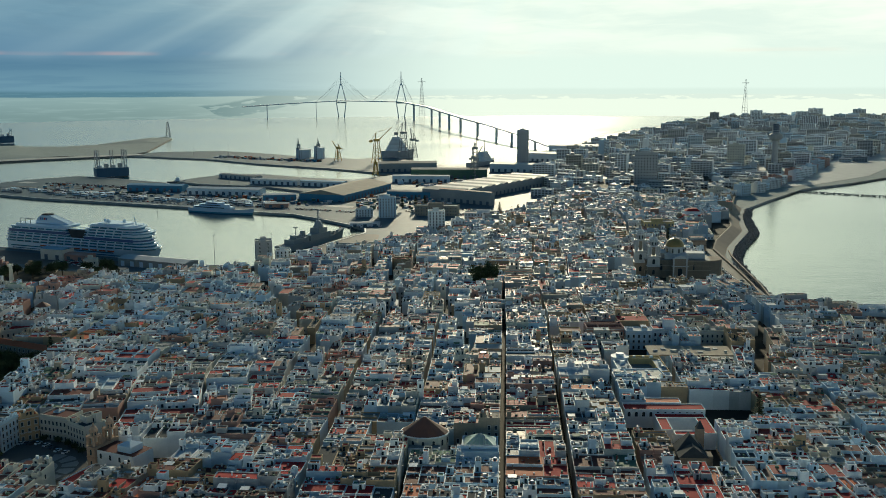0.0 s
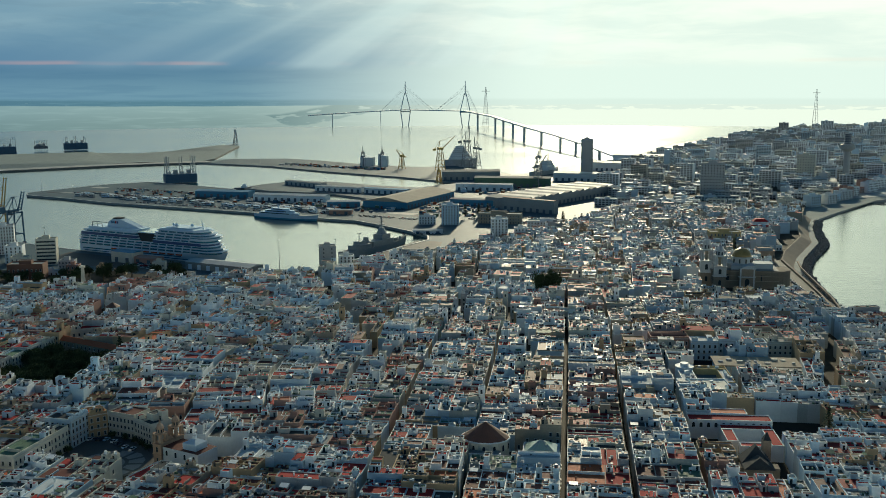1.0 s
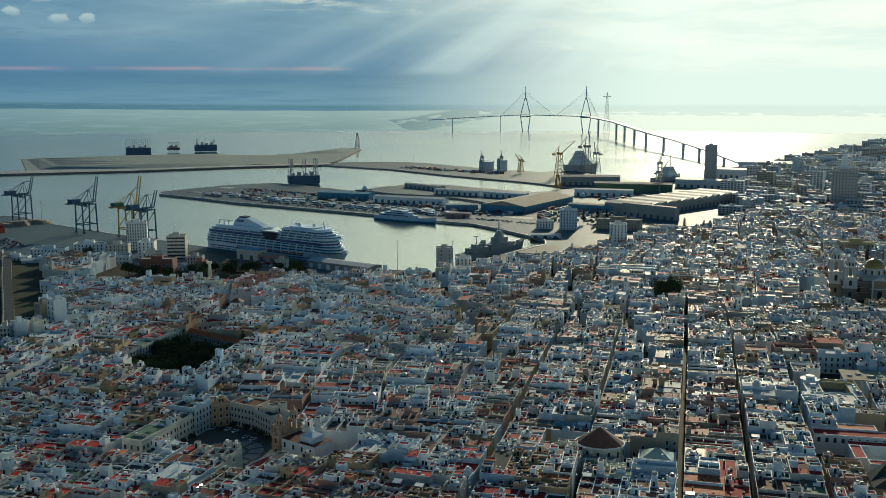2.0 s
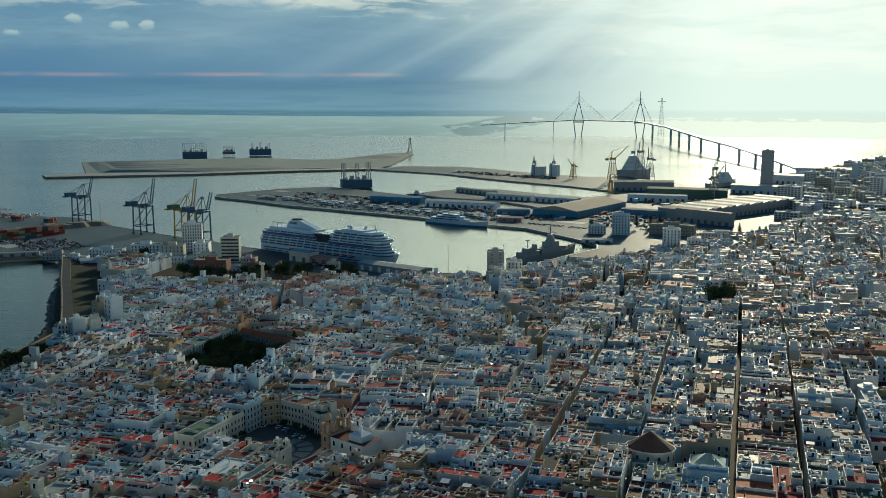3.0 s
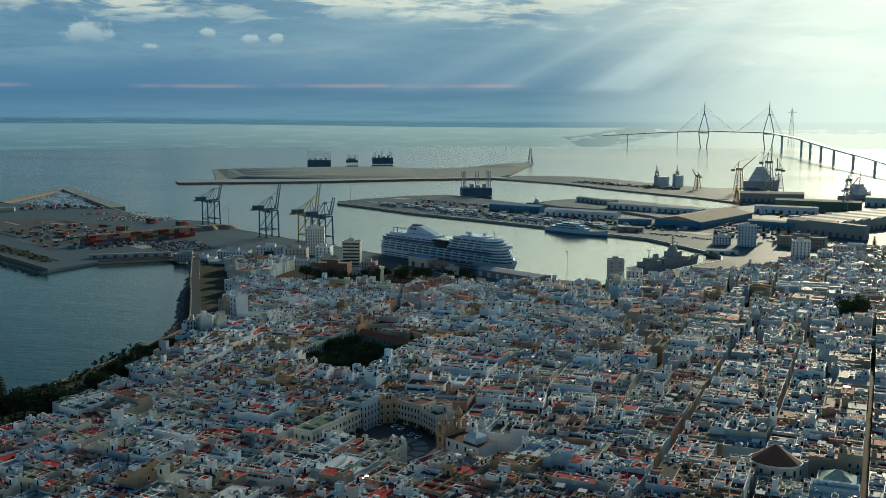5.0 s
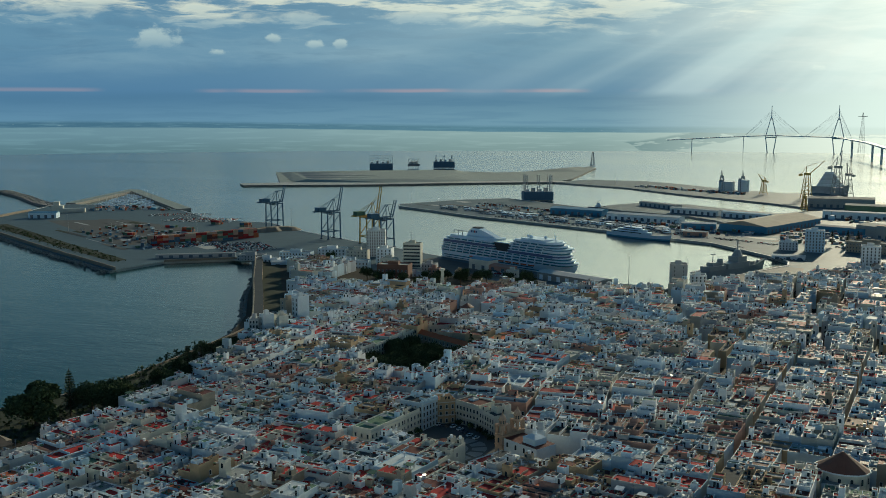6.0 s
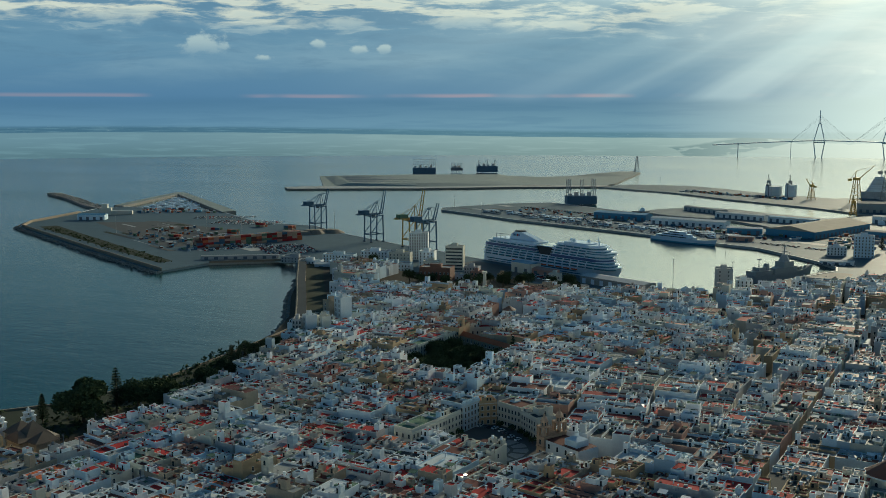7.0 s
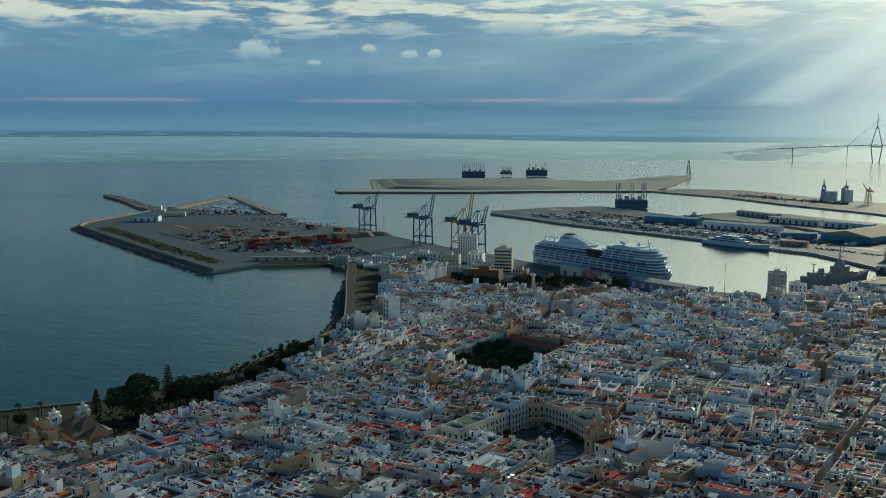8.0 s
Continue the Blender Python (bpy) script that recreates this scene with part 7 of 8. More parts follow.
# fort-like quarter at the port
shed(-225, 700, -0.2, 44, 12, 6, "stone", "rose", "long stone barracks with tiled roof")
shed(-205, 716, -0.2, 30, 10, 5, "white", "rose", "white barracks with tiled roof")

# sign board that catches the light
ob = thing("sign_board", (157, 1282, 2.4), radians(-8), "bright white sign board on posts", "sign")
g = Geo()
g.box(-12, -0.4, 4, 12, 0.4, 13, "hullwhite", floor=True)
part("board", g, ob)
for s in (-1, 1):
    g = Geo()
    g.box(s * 9 - 0.4, -0.3, 0, s * 9 + 0.4, 0.3, 4, "steel")
    part("post", g, ob)

# yacht-club house on the terminal
ob = thing("control_building", (-1050, 1046, 2.4), 0.6, "white stepped port control building catching the sun", "building")
for q in ((-12, -6, 0, 8, 6, 12), (-8, -5, 12, 2, 5, 19), (8, -5, 0, 44, 5, 7)):
    g = Geo()
    g.box(*q, "cream", "paleroof")
    part("wing", g, ob)
for k in range(5):
    g = Geo()
    g.box(10, -5.3, 1 + k * 1.2, 43, -5.0, 1.5 + k * 1.2, "frame", floor=True)
    part("louvre", g, ob)
ob.scale = (0.8, 0.8, 0.8)
shed(-1015, 985, 0.5, 36, 16, 7, "bluewhite", "bluesheet", "pale blue boat shed on the mole")

# ---- containers ----
TINTS = ("rose", "sandstone", "brown", "greenroof", "orange", "steelblue", "red")
BOXES = {}
for c in TINTS:
    gg = Geo()
    rim = [(-3.0 + 0.25 * i, -1.2 + (0.08 if i % 2 else 0.0)) for i in range(25)]
    gg.prism(rim + [(-x, -y) for x, y in rim], 0, 2.5, c)
    BOXES[c] = gg.mesh("container")
rc = random.Random(3)
HEX = math.atan2(116, 62)
count = 0
for row in range(4):
    for i in range(20):
        for z in range(rc.choice((2, 3, 4, 4)) if row == 3 or i in (0, 19) else 4):
            if count >= 330:
                continue
            count += 1
            a, b = i * 6.3, row * 3.2
            c, s = math.cos(HEX), math.sin(HEX)
            col = rc.choice(TINTS[:3] + TINTS)
            ob = part("container", BOXES[col], None, at=(-692 + a * c * 0.98 - b * s, 818 + a * s * 0.98 + b * c, 2.4 + z * 2.52), turn=HEX)
            tagged(ob, "%s shipping container in a stack" % {"red": "dark red", "orange": "orange", "steelblue": "blue", "greenroof": "green", "sandstone": "tan", "brown": "brown", "rose": "rust-coloured"}[col], "container", "stacked containers")
for x, y, n in ((-772, 866, 12), (-800, 900, 4), (-745, 935, 12), (-790, 960, 6), (-710, 1000, 12), (-760, 1010, 12)):
    for k in range(n):
        col = rc.choice(TINTS)
        ob = part("container", BOXES[col], None, at=(x + (k % 2) * 6.4, y + (k // 2 % 3) * 2.8, 2.4 + (k // 6) * 2.52), turn=0.1)
        tagged(ob, "%s shipping container on the terminal" % {"red": "dark red", "orange": "orange", "steelblue": "blue", "greenroof": "green", "sandstone": "tan", "brown": "brown", "rose": "rust-coloured"}[col], "container", "stacked containers")


# ---- vehicles, boats, lamps ----
PAINT = ("white", "white", "hullwhite", "greywall", "steel", "darkroof", "red", "steelblue")
PORT_CARS = (
    ("rows of parked cars on the terminal", 2.4, ((-594, 808, 0.876, 17, 12, 3.2), (-670, 800, 1.08, 22, 3, 3.6), (-840, 1012, 0.26, 21, 8, 4.4), (-900, 1055, 0.5, 20, 5, 4.2))),
    ("parked cars and vans on the pier", 2.4, ((-600, 1345, PIER, 40, 3, 6.0), (-470, 1235, PIER, 40, 2, 6.5), (-300, 1172, PIER, 30, 2, 6.0), (-560, 1400, PIER, 24, 3, 6.5), (-150, 1105, PIER, 10, 2, 6.0))),
)
TOWN_CARS = (
    ("parked cars by the cruise quay", 2.6, ((-316, 792, -0.42, 14, 3, 3.5), (-100, 968, 0.3, 12, 2, 3.6), (-40, 1090, -0.5, 24, 3, 3.6), (20, 1100, -0.6, 20, 2, 3.6))),
    ("parked cars along the sea front", 6.0, ((214, 805, -1.63, 46, 1, 3.9), (204, 795, -1.63, 40, 1, 4.3), (212, 690, -1.63, 20, 1, 4.0))),
)
for label, z, rows in PORT_CARS + TOWN_CARS:
    g = Geo()
    for x, y, t, n, m2, gap in rows:
        c, s = math.cos(t), math.sin(t)
        for i in range(n):
            for j in range(m2):
                if rc.random() < 0.25:
                    continue
                a, b = i * gap, j * 6.0
                car(g, x + a * c - b * s, y + a * s + b * c, z, t + math.pi / 2 + rc.uniform(-0.05, 0.05), rc.choice(PAINT), rc.choice((1, 1, 1, 1.5)) if m2 == 3 else 1)
    tagged(part("parked_cars", g), label, "cars", kind="stuff")
g = Geo()
for k in range(120):       # coaches and vans on the pier
    a = rc.uniform(-40, 400)
    b = rc.uniform(8, 40)
    c, s = math.cos(PIER), math.sin(PIER)
    g.place((-556 + a * c - b * s, 1282 + a * s + b * c, 2.4), PIER + rc.uniform(-0.06, 0.06))
    l = rc.uniform(6, 12)
    g.box(-l / 2, -1.3, 0.5, l / 2, 1.3, 3.2, rc.choice(("white", "hullwhite", "greywall")))
    g.box(-l / 2 + 0.4, -1.34, 1.7, l / 2 - 0.6, 1.34, 2.5, "glass")
    for e in (-1, 1):
        g.box(e * l * 0.3 - 0.5, -1.2, 0, e * l * 0.3 + 0.5, 1.2, 0.9, "darkroof")
tagged(part("parked_lorries", g), "white lorries and coaches parked on the pier", "lorries", kind="stuff")
g = Geo()
for k in range(150):      # moored yachts
    a, b = rc.random(), rc.random()
    x, y = -1085 - 100 * a + 120 * b * (1 - 0.3 * a), 1150 + 190 * a - 20 * b
    if y < 1158:
        continue
    g.place((x, y, 0), rc.choice((0.55, 3.7)) + rc.uniform(-0.1, 0.1))
    l = rc.uniform(7, 12)
    g.prism([(-l / 2, -1.4), (l * 0.2, -1.4), (l / 2, 0), (l * 0.2, 1.4), (-l / 2, 1.4)], -0.3, 1.3, "hullwhite")
    g.box(-l * 0.2, -0.9, 1.3, l * 0.15, 0.9, 2.3, "hullwhite")
    g.box(-0.08, -0.08, 1.3, 0.08, 0.08, l * 1.1, "greywall")
tagged(part("moored_yachts", g), "white yachts moored in the marina", "boats", kind="stuff")


def lamp_mast(x, y, z, h):
    ob = thing("light_mast", (x, y, z), 0, "slim grey floodlight mast on the quay", "lamp", "quay light masts")
    g = Geo()
    g.frustum(0, 0, 0, 0.26, h, 0.12, "greywall", 8)
    part("pole", g, ob)
    g = Geo()
    g.box(-0.9, -0.4, h, 0.9, 0.4, h + 0.4, "greywall", floor=True)
    part("lamp_head", g, ob)


for x, y, h in ((-420, 872, 20), (-180, 770, 26), (-140, 800, 22), (-640, 1000, 24), (-560, 1250, 20), (-480, 1215, 20), (-330, 1140, 20), (-200, 1095, 20), (-700, 900, 24), (-800, 960, 24), (-250, 1765, 22), (-400, 1860, 22), (-470, 1880, 22), (-110, 900, 20), (-640, 1330, 18), (-300, 1395, 18), (-750, 820, 22), (-870, 880, 20)):
    lamp_mast(x, y, 2.4, h)

# monument column in the garden square
ob = thing("monument", (-306, 690, 6), 0, "tall pale stone monument column", "monument")
g = Geo()
g.box(-3, -3, 0, 3, 3, 3, "cream")
part("base", g, ob)
g = Geo()
g.frustum(0, 0, 3, 1.6, 14, 1.1, "cream", 10)
g.box(-1.5, -1.5, 14, 1.5, 1.5, 15.5, "cream", floor=True)
part("column", g, ob)


g = Geo()
for k in range(760):      # pallets, crates, cabins and gear on the quays
    zone = rc.choice(((-560, 1330, 300, 70, PIER), (-300, 1210, 180, 60, PIER), (-880, 900, 230, 90, 0.98 - math.pi / 2), (-1030, 1075, 130, 60, 0.5), (-100, 1110, 110, 130, 0.0), (-40, 1330, 120, 90, 0.0), (-420, 1835, 230, 26, -0.5)))
    a, b = rc.uniform(0, zone[2]), rc.uniform(0, zone[3])
    c, s = math.cos(zone[4]), math.sin(zone[4])
    x, y = zone[0] + a * c - b * s, zone[1] + a * s + b * c
    if not inside(x, y, PORT + PORT2 + COAST):
        continue
    g.place((x, y, 2.4), zone[4] + rc.uniform(-0.2, 0.2))
    w, d, h = rc.uniform(1.5, 7), rc.uniform(1.5, 3.5), rc.uniform(1.0, 3.4)
    col = rc.choice(("white", "greywall", "steelblue", "bluesheet", "orange", "brown", "paleroof", "greenroof"))
    g.box(-w / 2, -d / 2, 0, w / 2, d / 2, h, col)
    g.box(-w / 2 - 0.1, -d / 2 - 0.1, h, w / 2 + 0.1, d / 2 + 0.1, h + 0.15, rc.choice(("paleroof", "greyroof", col)), floor=True)
tagged(part("quay_clutter", g), "crates, cabins and gear scattered on the quays", "port gear", kind="stuff")


# ---- trees ----
def leaves(g, cx, cy, cz, rx, rz, n, mat, r, size=0.8, hollow=0.55):
    """Many small leaf clumps through the outer part of a lumpy crown."""
    lumps = [(r.uniform(-0.6, 0.6), r.uniform(-0.6, 0.6), r.uniform(-0.35, 0.5), r.uniform(0.4, 0.65)) for _ in range(9)] + [(0, 0, 0, 0.7)]
    for _ in range(n):
        lx, ly, lz, lr = r.choice(lumps)
        a, b = r.uniform(0, 2 * math.pi), math.asin(r.uniform(-0.8, 1))
        d = lr * r.uniform(hollow, 1.0)
        x, y, z = cx + rx * (lx + d * math.cos(a) * math.cos(b)), cy + rx * (ly + d * math.sin(a) * math.cos(b)), cz + rz * (lz + d * math.sin(b))
        s = size * r.uniform(0.5, 1.3)
        u = Vector((r.uniform(-1, 1), r.uniform(-1, 1), r.uniform(-0.6, 0.6))).normalized()
        v = u.cross(Vector((r.uniform(-1, 1), r.uniform(-1, 1), r.uniform(-1, 1)))).normalized()
        p = Vector((x, y, z))
        g.faces([tuple(p - u * s), tuple(p + v * s * 0.7), tuple(p + u * s), tuple(p - v * s * 0.7)], [(0, 1, 2, 3)], mat)


def broad_tree(h, r0, mat, n, seed):
    """Trunk with limbs, and a broad crown."""
    r = random.Random(seed)
    t, c = Geo(), Geo()
    t.frustum(0, 0, 0, h * 0.05, h * 0.4, h * 0.03, "bark", 8)
    for k in range(6):
        a = k * 1.05 + r.uniform(-0.3, 0.3)
        t.beam((0, 0, h * 0.32), (r0 * 0.6 * math.cos(a), r0 * 0.6 * math.sin(a), h * r.uniform(0.55, 0.75)), h * 0.035, "bark", h * 0.012)
    leaves(c, 0, 0, h * 0.54, r0, h * 0.52, n * 3, mat, r, r0 * 0.066, 0.45)
    return t.mesh("trunk"), c.mesh("crown")


def norfolk(h, seed):
    r = random.Random(seed)
    t, c = Geo(), Geo()
    t.frustum(0, 0, 0, h * 0.022, h, 0.06, "bark", 7)
    n = 15
    for k in range(n):
        z = h * (0.16 + 0.82 * k / n)
        q = h * 0.20 * (1 - (k / n) ** 1.4) + 0.3
        for j in range(7):
            a = j * 0.9 + k * 0.5 + r.uniform(-0.15, 0.15)
            e = (q * math.cos(a), q * math.sin(a), z - q * 0.08)
            t.beam((0, 0, z), e, 0.14, "bark", 0.05)
            for i in range(7):
                f = (i + 1) / 7
                p = Vector((e[0] * f, e[1] * f, z + (e[2] - z) * f + 0.1))
                s = 0.62 * (1.15 - 0.4 * f)
                u = Vector((-math.sin(a), math.cos(a), r.uniform(-0.3, 0.5)))
                w2 = Vector((math.cos(a), math.sin(a), r.uniform(-0.2, 0.8))) * 0.6
                c.faces([tuple(p - u * s), tuple(p - w2 * s), tuple(p + u * s), tuple(p + w2 * s)], [(0, 1, 2, 3)], "pine")
    return t.mesh("trunk"), c.mesh("crown")


def palm(h, seed):
    r = random.Random(seed)
    t, c = Geo(), Geo()
    t.frustum(0, 0, 0, 0.32, h, 0.22, "bark", 7)
    for j in range(16):
        a, up = j * 0.41 + r.uniform(-0.1, 0.1), r.uniform(-0.5, 0.9)
        last = Vector((0, 0, h))
        for k in range(4):
            f = (k + 1) / 4
            p = Vector((2.4 * f * math.cos(a), 2.4 * f * math.sin(a), h + up * f - 1.5 * f * f))
            s = Vector((-math.sin(a), math.cos(a), 0)) * 0.3 * (1.1 - f * 0.7)
            c.faces([tuple(last - s), tuple(last + s), tuple(p + s), tuple(p - s)], [(0, 1, 2, 3)], "leaf")
            last = p
    return t.mesh("trunk"), c.mesh("crown")


FICUS = [broad_tree(18, 11, "leaf", 4600, 1), broad_tree(14, 8, "leaf", 2600, 2), broad_tree(10, 5.5, "leaf", 900, 3), broad_tree(12, 6, "leaf", 1100, 4)]
NORF = [norfolk(18, 5), norfolk(13, 6)]
PALM = [palm(9, 7), palm(7, 8)]


def plant(kind, meshes, x, y, z, s, label, group, r):
    ob = thing(kind, (x, y, z), r.uniform(0, 6), label, "tree", group)
    ob.scale = (s, s, s)
    part("trunk", meshes[0], ob)
    part("crown", meshes[1], ob)
    return ob


rt = random.Random(21)
for k in range(26):
    y = 346 + k * 5.4 + rt.uniform(-2, 2)
    x = -314 - max(0, y - 380) * 0.15 + rt.uniform(-20, 6)
    plant("promenade_tree", FICUS[rt.choice((2, 2, 3))], x, y, 6, rt.uniform(0.55, 0.95), "dark green tree on the sea promenade", "promenade trees", rt)
for x, y, k, s in ((-330, 310, 0, 1.0), (-321, 334, 1, 1.0), (-312, 339, 1, 1.0), (-306, 346, 2, 1.15), (-303, 356, 3, 0.8), (-309, 375, 3, 0.9), (-324, 434, 2, 0.9), (-320, 444, 3, 0.75), (-362, 274, 2, 0.7)):
    plant("ficus_tree" if k < 2 else "park_tree", FICUS[k], x, y, 6, s, "huge dark green spreading ficus on the sea promenade" if k < 2 else "dark green park tree on the sea promenade", "promenade trees", rt)
for x, y, k, s in ((-327, 327, 0, 1.22), (-345, 301, 1, 1.05), (-318, 398, 1, 1.4), (-316, 406, 1, 1.3), (130, 392, 0, 0.9), (-203, 497, 1, 1.1), (-198, 500, 1, 0.9)):
    plant("norfolk_pine", NORF[k], x, y, 6, s, "tall dark tiered Norfolk pine", "pines", rt)
for k in range(150):
    x, y = rt.uniform(-249, -203), rt.uniform(432, 509)
    if not inside(x, y, SQUARE):
        continue
    plant("square_tree", FICUS[rt.choice((1, 2, 3, 3))], x, y, 6, rt.uniform(0.5, 0.68), "dark leafy tree in the walled town square", "square trees", rt)
for x, y, q in ((22.5, 664, 1.25), (28.5, 665, 1.0), (33, 665, 1.35)):
    ob = plant("dark_tree", FICUS[2], x, y, 6, q, "tall dark tree above the roofs", "town trees", rt)
    ob.scale = (q * 0.75, q * 0.75, q * 1.55)
AVENUE = ((-378, 702), (-366, 697), (-357, 702), (-336, 724), (-326, 731), (-318, 728), (-308, 741), (-302, 726), (-292, 728), (-284, 727), (-266, 730), (-258, 727), (-252, 733), (-246, 728))
for x, y in AVENUE + ((-345, 700), (-330, 697), (-318, 706), (-352, 712), (-300, 712), (-470, 770), (-455, 775), (-440, 752)):
    plant("port_tree", FICUS[rt.choice((2, 3))], x, y, 5.5, rt.uniform(0.7, 1.0), "dark green tree on the port avenue", "avenue trees", rt)
for x, y in ((-176.5, 352), (-175.5, 356), (-174.5, 360), (-173, 366), (-162, 383), (-156, 381), (-150, 377.5), (-146, 374), (-142, 370)):
    plant("orange_tree", FICUS[2], x, y, 6, 0.32, "small clipped orange tree in the square", "square trees", rt)
for k in range(6):
    plant("palm", PALM[k % 2], -366 + k * 2 + rt.uniform(-3, 3), 264 + k * 5 + rt.uniform(-2, 2), 6, rt.uniform(0.9, 1.2), "slender palm on the sea promenade", "palms", rt)
for x, y in ((77, 1010), (80, 872), (78, 886), (95, 930), (60, 1040), (-30, 1100), (-20, 1085), (-45, 1095), (120, 1050)):
    plant("cypress", NORF[1], x, y, 5, rt.uniform(1.0, 1.3), "dark narrow conifer among the houses", "town trees", rt)

# ---- rubble along the shores ----
ROCK = [(-620, 673), (-785, 752), (-1031, 877), (-1064, 921), (-1106, 1046)]
rr = random.Random(8)


def rubble(line, z, spread, n, label):
    g = Geo()
    for (x0, y0), (x1, y1) in zip(line, line[1:]):
        d = math.hypot(x1 - x0, y1 - y0)
        nx, ny = -(y1 - y0) / d, (x1 - x0) / d
        for k in range(int(d * n)):
            t, o = rr.random(), rr.uniform(-spread, spread)
            s = rr.uniform(0.4, 1.2)
            g.place((x0 + (x1 - x0) * t + nx * o, y0 + (y1 - y0) * t + ny * o, z * (0.2 + 0.8 * rr.random()) - s * 0.4), rr.uniform(0, 6))
            g.faces([(-s, -s * 0.8, 0), (s * 0.9, -s, 0), (s, s * 0.8, 0), (-s * 0.8, s, 0), (-s * 0.6, -s * 0.4, s), (s * 0.5, -s * 0.6, s * 0.8), (s * 0.6, s * 0.5, s * 1.1), (-s * 0.5, s * 0.6, s * 0.7)],
                    [(0, 1, 5, 4), (1, 2, 6, 5), (2, 3, 7, 6), (3, 0, 4, 7), (4, 5, 6, 7)], "rock")
    tagged(part("rubble", g), label, "rocks", kind="stuff")


rubble(ROCK, 2.5, 6, 2.2, "dark rubble armour along the terminal wall")
rubble([(-1430, 1294), (-1305, 1224), (-1180, 1144), (-1115, 1110)], 4.4, 10, 5.0, "dark rubble of the harbour mole")
rubble([(339, 1092), (320, 1036), (305, 971), (296, 932), (258, 849), (243, 808), (236, 784), (228, 728), (221, 669), (215, 627), (227, 604), (245, 580), (265, 543)], 2.6, 4.5, 4.0, "dark rubble below the sea-front wall")
rubble([(-482, 694), (-430, 606), (-388, 544), (-362, 488), (-356, 430), (-352, 380), (-362, 325), (-400, 270)], 3, 3, 1.5, "dark rocks below the promenade wall")
rubble([(459, 1268), (540, 1212), (640, 1190)], 1.5, 2, 2.0, "thin rock groyne off the beach")
# parapet of the terminal's sea wall and promenade rails
for line, h, z in ((((-617, 677), (-783, 757), (-1027, 880), (-1060, 922), (-1102, 1046)), 3.0, 2.4), (((-549, 783), (-610, 734)), 2.0, 2.4), (((-398, 276), (-358, 327), (-348, 381), (-352, 430), (-358, 489), (-362, 514)), 0.8, 6.0), (((214, 632), (220, 671), (226, 730), (232, 786), (237, 811)), 1.0, 6.0)):
    for (x0, y0), (x1, y1) in zip(line, line[1:]):
        d = math.hypot(x1 - x0, y1 - y0)
        g = Geo()
        g.place((x0, y0, z), math.atan2(y1 - y0, x1 - x0))
        g.box(0, -0.5, 0, d, 0.5, h, "darkstone", floor=True)
        tagged(part("sea_wall", g), "weathered stone parapet of the sea wall", "wall", kind="structure")
# roads, lawns and beach
SEASIDE = (
    ([(200, 600), (214, 632), (218, 700), (227, 800), (222, 832), (212, 836), (214, 800), (206, 700), (201, 640)], "paving", 6.006, "road", "pale sea-front road"),
    ([(-1010, 890), (-800, 785), (-655, 715), (-650, 730), (-795, 802), (-1000, 910)], "soil", 2.408, "lawn", "dry grass strip behind the sea wall"),
    ([(-985, 960), (-800, 850), (-720, 812), (-700, 880), (-760, 960), (-900, 1010)], "paving", 2.406, "yard", "empty pale terminal yard"),
    ([(340, 1105), (420, 1215), (470, 1285), (560, 1350), (660, 1440), (790, 1640), (770, 1660), (600, 1440), (500, 1360), (400, 1290), (320, 1120)], "sand", 2.41, "beach", "pale sand beach below the wall"),
)
QUAYSIDE = (
    # dark soil sheet on the promenade; its colour stands in for shade
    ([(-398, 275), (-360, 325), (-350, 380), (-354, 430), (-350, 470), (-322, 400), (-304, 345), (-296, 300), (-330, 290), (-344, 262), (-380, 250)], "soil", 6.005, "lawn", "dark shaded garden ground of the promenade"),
    ([(-580, 778), (-560, 782), (-540, 772), (-545, 764)], "sand", 2.412, "beach", "small sandy slip"),
    ([(-262, 800), (-392, 860), (-398, 815), (-330, 785), (-270, 760)], "paving", 2.406, "quay", "pale concrete apron by the cruise quay"),
    ([(-140, 800), (-84, 935), (-60, 930), (-60, 890), (-112, 795)], "paving", 2.407, "quay", "pale concrete apron by the frigate"),
)
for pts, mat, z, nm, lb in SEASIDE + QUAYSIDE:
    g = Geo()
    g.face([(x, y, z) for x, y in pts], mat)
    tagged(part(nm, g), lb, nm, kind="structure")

shed(-602, 771, math.atan2(44, 67), 74, 5, 3.6, "greywall", "concrete", "long low arcade on the quay wall")
shed(-482, 752, 0.45, 34, 14, 6, "bluewhite", "paleroof", "pale office hall with louvred front")
ob = thing("rubble_heap", (-660, 975, 2.4), 0.9, "brown heap of loose gravel on the terminal", "heap")
g = Geo()
for k in range(9):
    g.frustum(-32 + k * 8 + rc.uniform(-2, 2), rc.uniform(-5, 5), 0, rc.uniform(11, 15), rc.uniform(3.5, 5.5), rc.uniform(5, 8), "darkstone", 11, 1.0, 0.9)
part("gravel", g, ob)
# stone coping along the quay edges
for k, (a, b) in enumerate(zip(PORT[5:-1], PORT[6:])):
    d = math.hypot(b[0] - a[0], b[1] - a[1])
    g = Geo()
    g.place((a[0], a[1], 2.4), math.atan2(b[1] - a[1], b[0] - a[0]))
    g.box(0, -1.4, 0, d, 0.2, 0.35, "palestone", floor=True)
    tagged(part("quay_edge", g), "pale concrete coping along the quay", "quay", kind="structure")
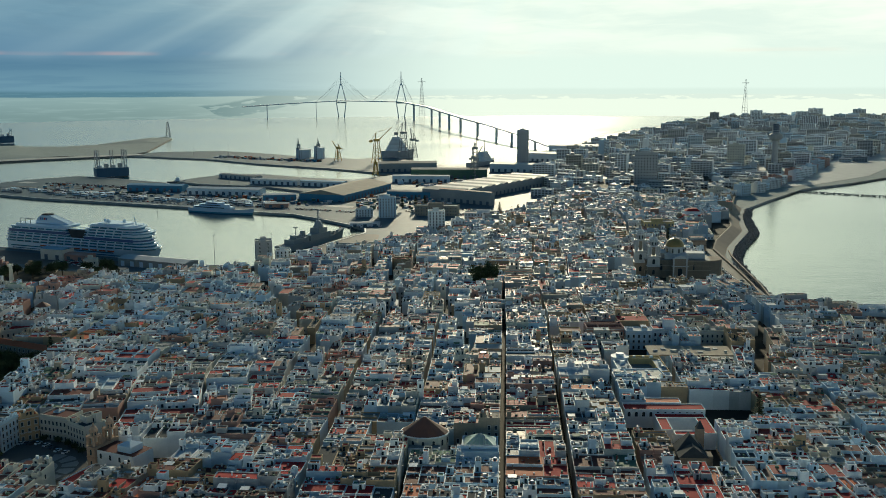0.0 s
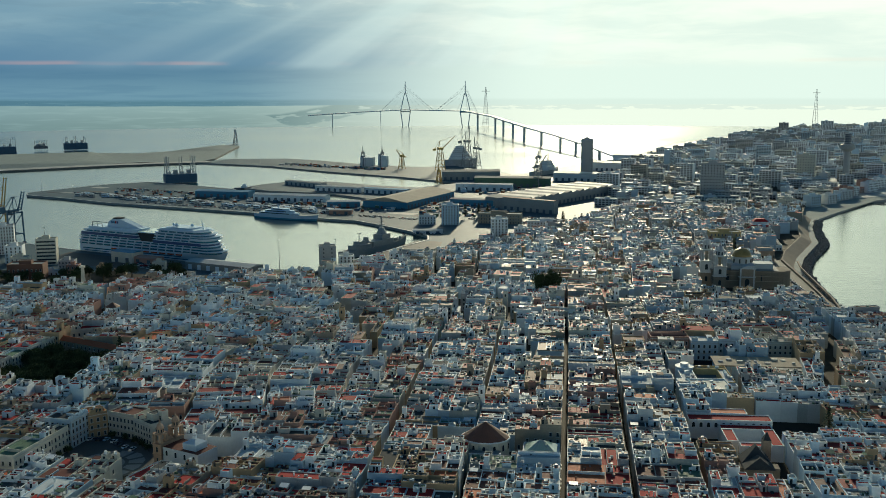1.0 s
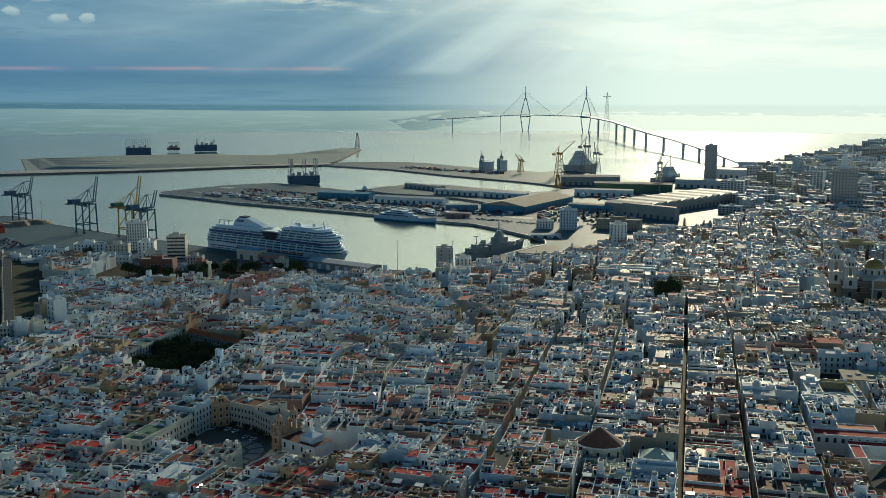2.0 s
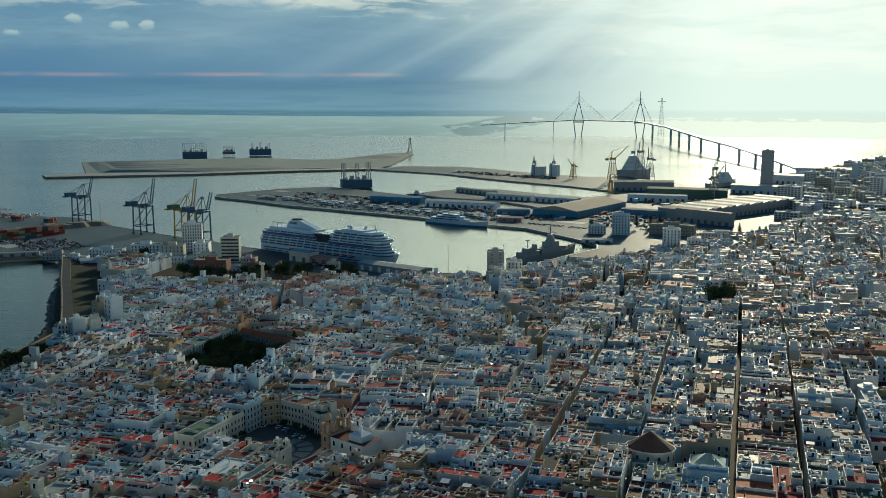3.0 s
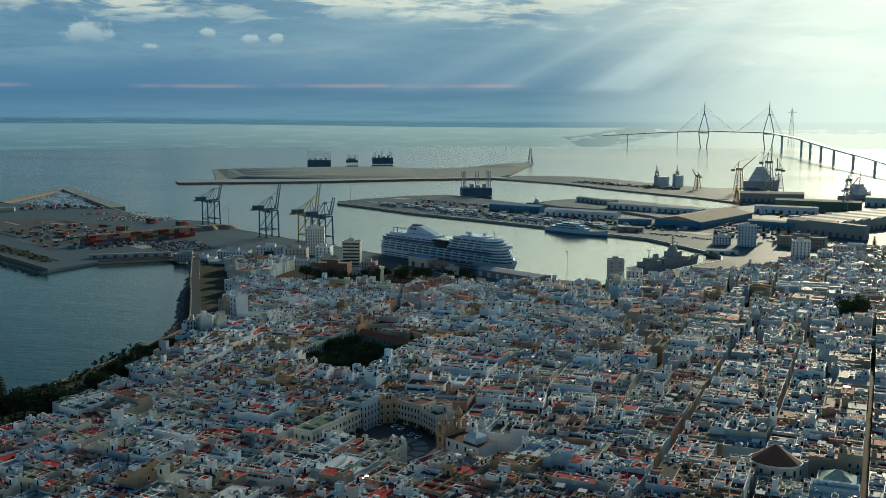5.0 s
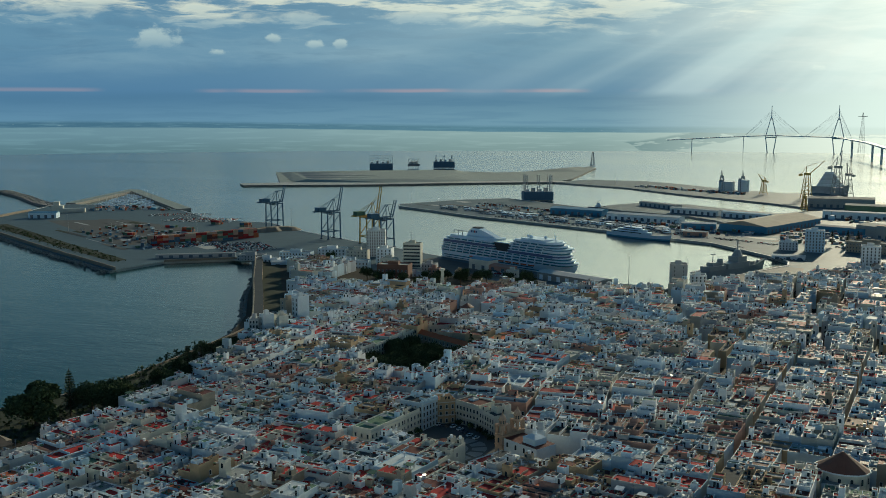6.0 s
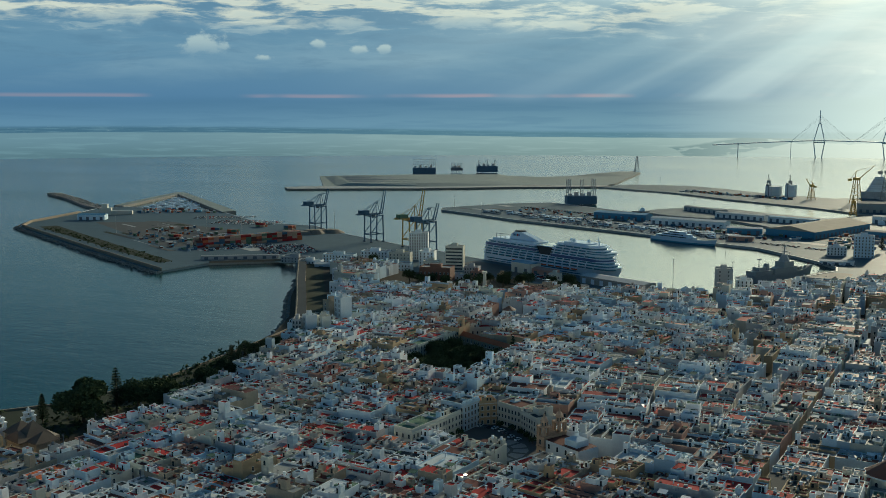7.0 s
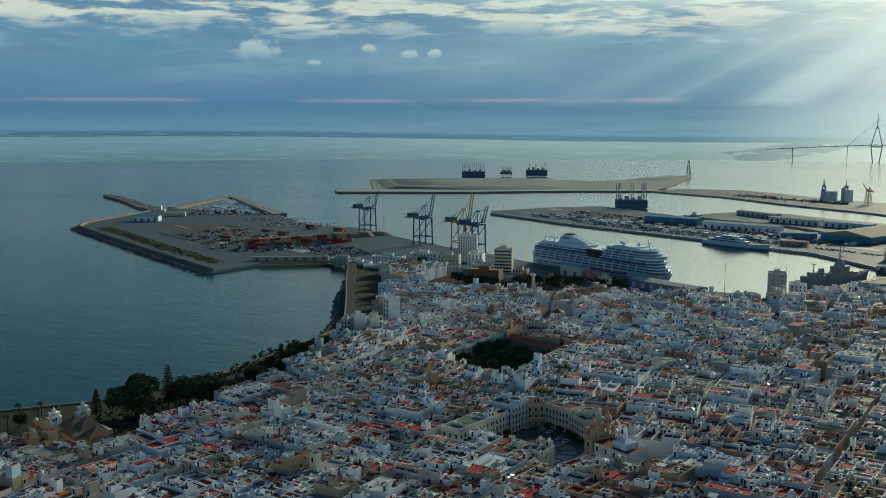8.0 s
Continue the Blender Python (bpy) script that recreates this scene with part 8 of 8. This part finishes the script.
# patched concrete bays and lanes on the terminal and pier
g = Geo()
rq = random.Random(77)
for zx, zy, zw, zd, zt, n in ((-960, 905, 330, 120, -0.45, 46), (-640, 1345, 420, 90, PIER, 40), (-330, 1215, 260, 70, PIER, 24), (-1120, 1680, 480, 260, 0.42, 30)):
    c, s = math.cos(zt), math.sin(zt)
    for k in range(n):
        a, b, w, d = rq.uniform(0, zw), rq.uniform(0, zd), rq.uniform(8, 70), rq.choice((1.2, 1.6, 6, 10, 16))
        Q = [(a - w / 2, b - d / 2), (a + w / 2, b - d / 2), (a + w / 2, b + d / 2), (a - w / 2, b + d / 2)]
        Q = [(zx + u * c - v * s, zy + u * s + v * c) for u, v in Q]
        if all(inside(x, y, PORT + PORT2 + COAST) for x, y in Q):
            g.face([(x, y, 2.41 + k * 0.0045) for x, y in Q], rq.choice(("concrete", "flags", "asphalt", "soil", "paving")))
        elif all(inside(x, y, ISLE) for x, y in Q):
            g.face([(x, y, 2.51 + k * 0.0045) for x, y in Q], rq.choice(("concrete", "flags", "soil", "rock", "paving")))
tagged(part("yard_paving", g), "patched concrete bays and lanes of the port yards", "paving", kind="stuff")

# shrubs along the terminal's sea wall and under the promenade trees
g = Geo()
for k in range(520):
    if k < 200:
        t = rq.random()
        x, y, z = -980 + 330 * t + rq.uniform(-9, 9), 880 - 162 * t + rq.uniform(-9, 9), 2.4
    else:
        y = rq.uniform(285, 470)
        x, z = -330 - max(0, y - 350) * 0.19 + rq.uniform(-14, 14), 6.0
    h = rq.uniform(0.8, 2.2)
    leaves(g, x, y, z + h * 0.4, h, h, 14, "leaf", rq, h * 0.4, 0.3)
tagged(part("shrubs", g), "dark low shrubs along the sea walls", "shrubs", kind="stuff")

# old city wall above the little bay: battered stone wall, walkway, parapet and a flat dark garden strip behind it
WALL_LINE = ((-360, 516), (-392, 564), (-424, 611), (-456, 657), (-492, 711), (-529, 766))
for k, (a, b) in enumerate(zip(WALL_LINE, WALL_LINE[1:])):
    d = math.hypot(b[0] - a[0], b[1] - a[1])
    g = Geo()
    g.place((a[0], a[1], 0), math.atan2(b[1] - a[1], b[0] - a[0]))
    g.faces([(0, 3.5, -1), (d, 3.5, -1), (d, 1.0, 9), (0, 1.0, 9), (0, -6, 9), (d, -6, 9), (d, -6, 5.9), (0, -6, 5.9)], [(1, 0, 3, 2), (5, 4, 7, 6), (0, 7, 4, 3), (6, 1, 2, 5)], "darkstone")
    g.face([(0, 1.0, 9), (0, -6, 9), (d, -6, 9), (d, 1.0, 9)], "asphalt")
    tagged(part("city_wall", g), "tall weathered stone city wall with a walkway on top", "wall", kind="structure")
    for i in range(int(d / 5)):
        g = Geo()
        g.place((a[0], a[1], 9), math.atan2(b[1] - a[1], b[0] - a[0]))
        g.box(0.3 + i * 5, 0.2, 0, 3.8 + i * 5, 0.95, 1.0, "stone")
        tagged(part("merlon", g), "low stone merlon on the city wall", "wall", "wall merlons")
# flat soil sheet: the shade of a ditch is put into its dark colour
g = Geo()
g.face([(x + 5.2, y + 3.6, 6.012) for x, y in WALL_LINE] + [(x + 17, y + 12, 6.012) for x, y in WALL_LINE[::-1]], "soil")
tagged(part("lawn", g), "flat dark garden strip behind the city wall with shade in its colour", "lawn", kind="structure")

# sloping stone embankment under the sea front
SLOPE = [(337, 1095), (317, 1039), (300, 975), (292, 937), (254, 851), (240, 811), (234, 786), (226, 730), (219, 671), (213, 629), (224, 606), (242, 582), (262, 545), (300, 480)]
WIDE = (12, 13, 14, 15, 15, 14, 10, 6, 4, 4, 4, 4, 4, 4)
for (a, b), (wa, wb) in zip(zip(SLOPE, SLOPE[1:]), zip(WIDE, WIDE[1:])):
    g = Geo()
    g.faces([(a[0] - wa, a[1] + wa * 0.3, 7.6), (b[0] - wb, b[1] + wb * 0.3, 7.6), (b[0] + 1.5, b[1], -1.5), (a[0] + 1.5, a[1], -1.5), (a[0] - wa - 1.2, a[1] + wa * 0.3, 7.6), (b[0] - wb - 1.2, b[1] + wb * 0.3, 7.6), (b[0] - wb - 1.2, b[1] + wb * 0.3, 2.5), (a[0] - wa - 1.2, a[1] + wa * 0.3, 2.5)], [(0, 3, 2, 1), (0, 1, 5, 4), (4, 5, 6, 7)], "darkstone")
    tagged(part("embankment", g), "battered stone sea wall below the sea front", "wall", kind="structure")

# the plan is drawn at 1 : 1.35
UNIT = Matrix.Scale(1.35, 4)
for ob in scene.objects:
    if ob.parent is None and ob.type in ("MESH", "EMPTY"):
        ob.matrix_basis = UNIT @ ob.matrix_basis
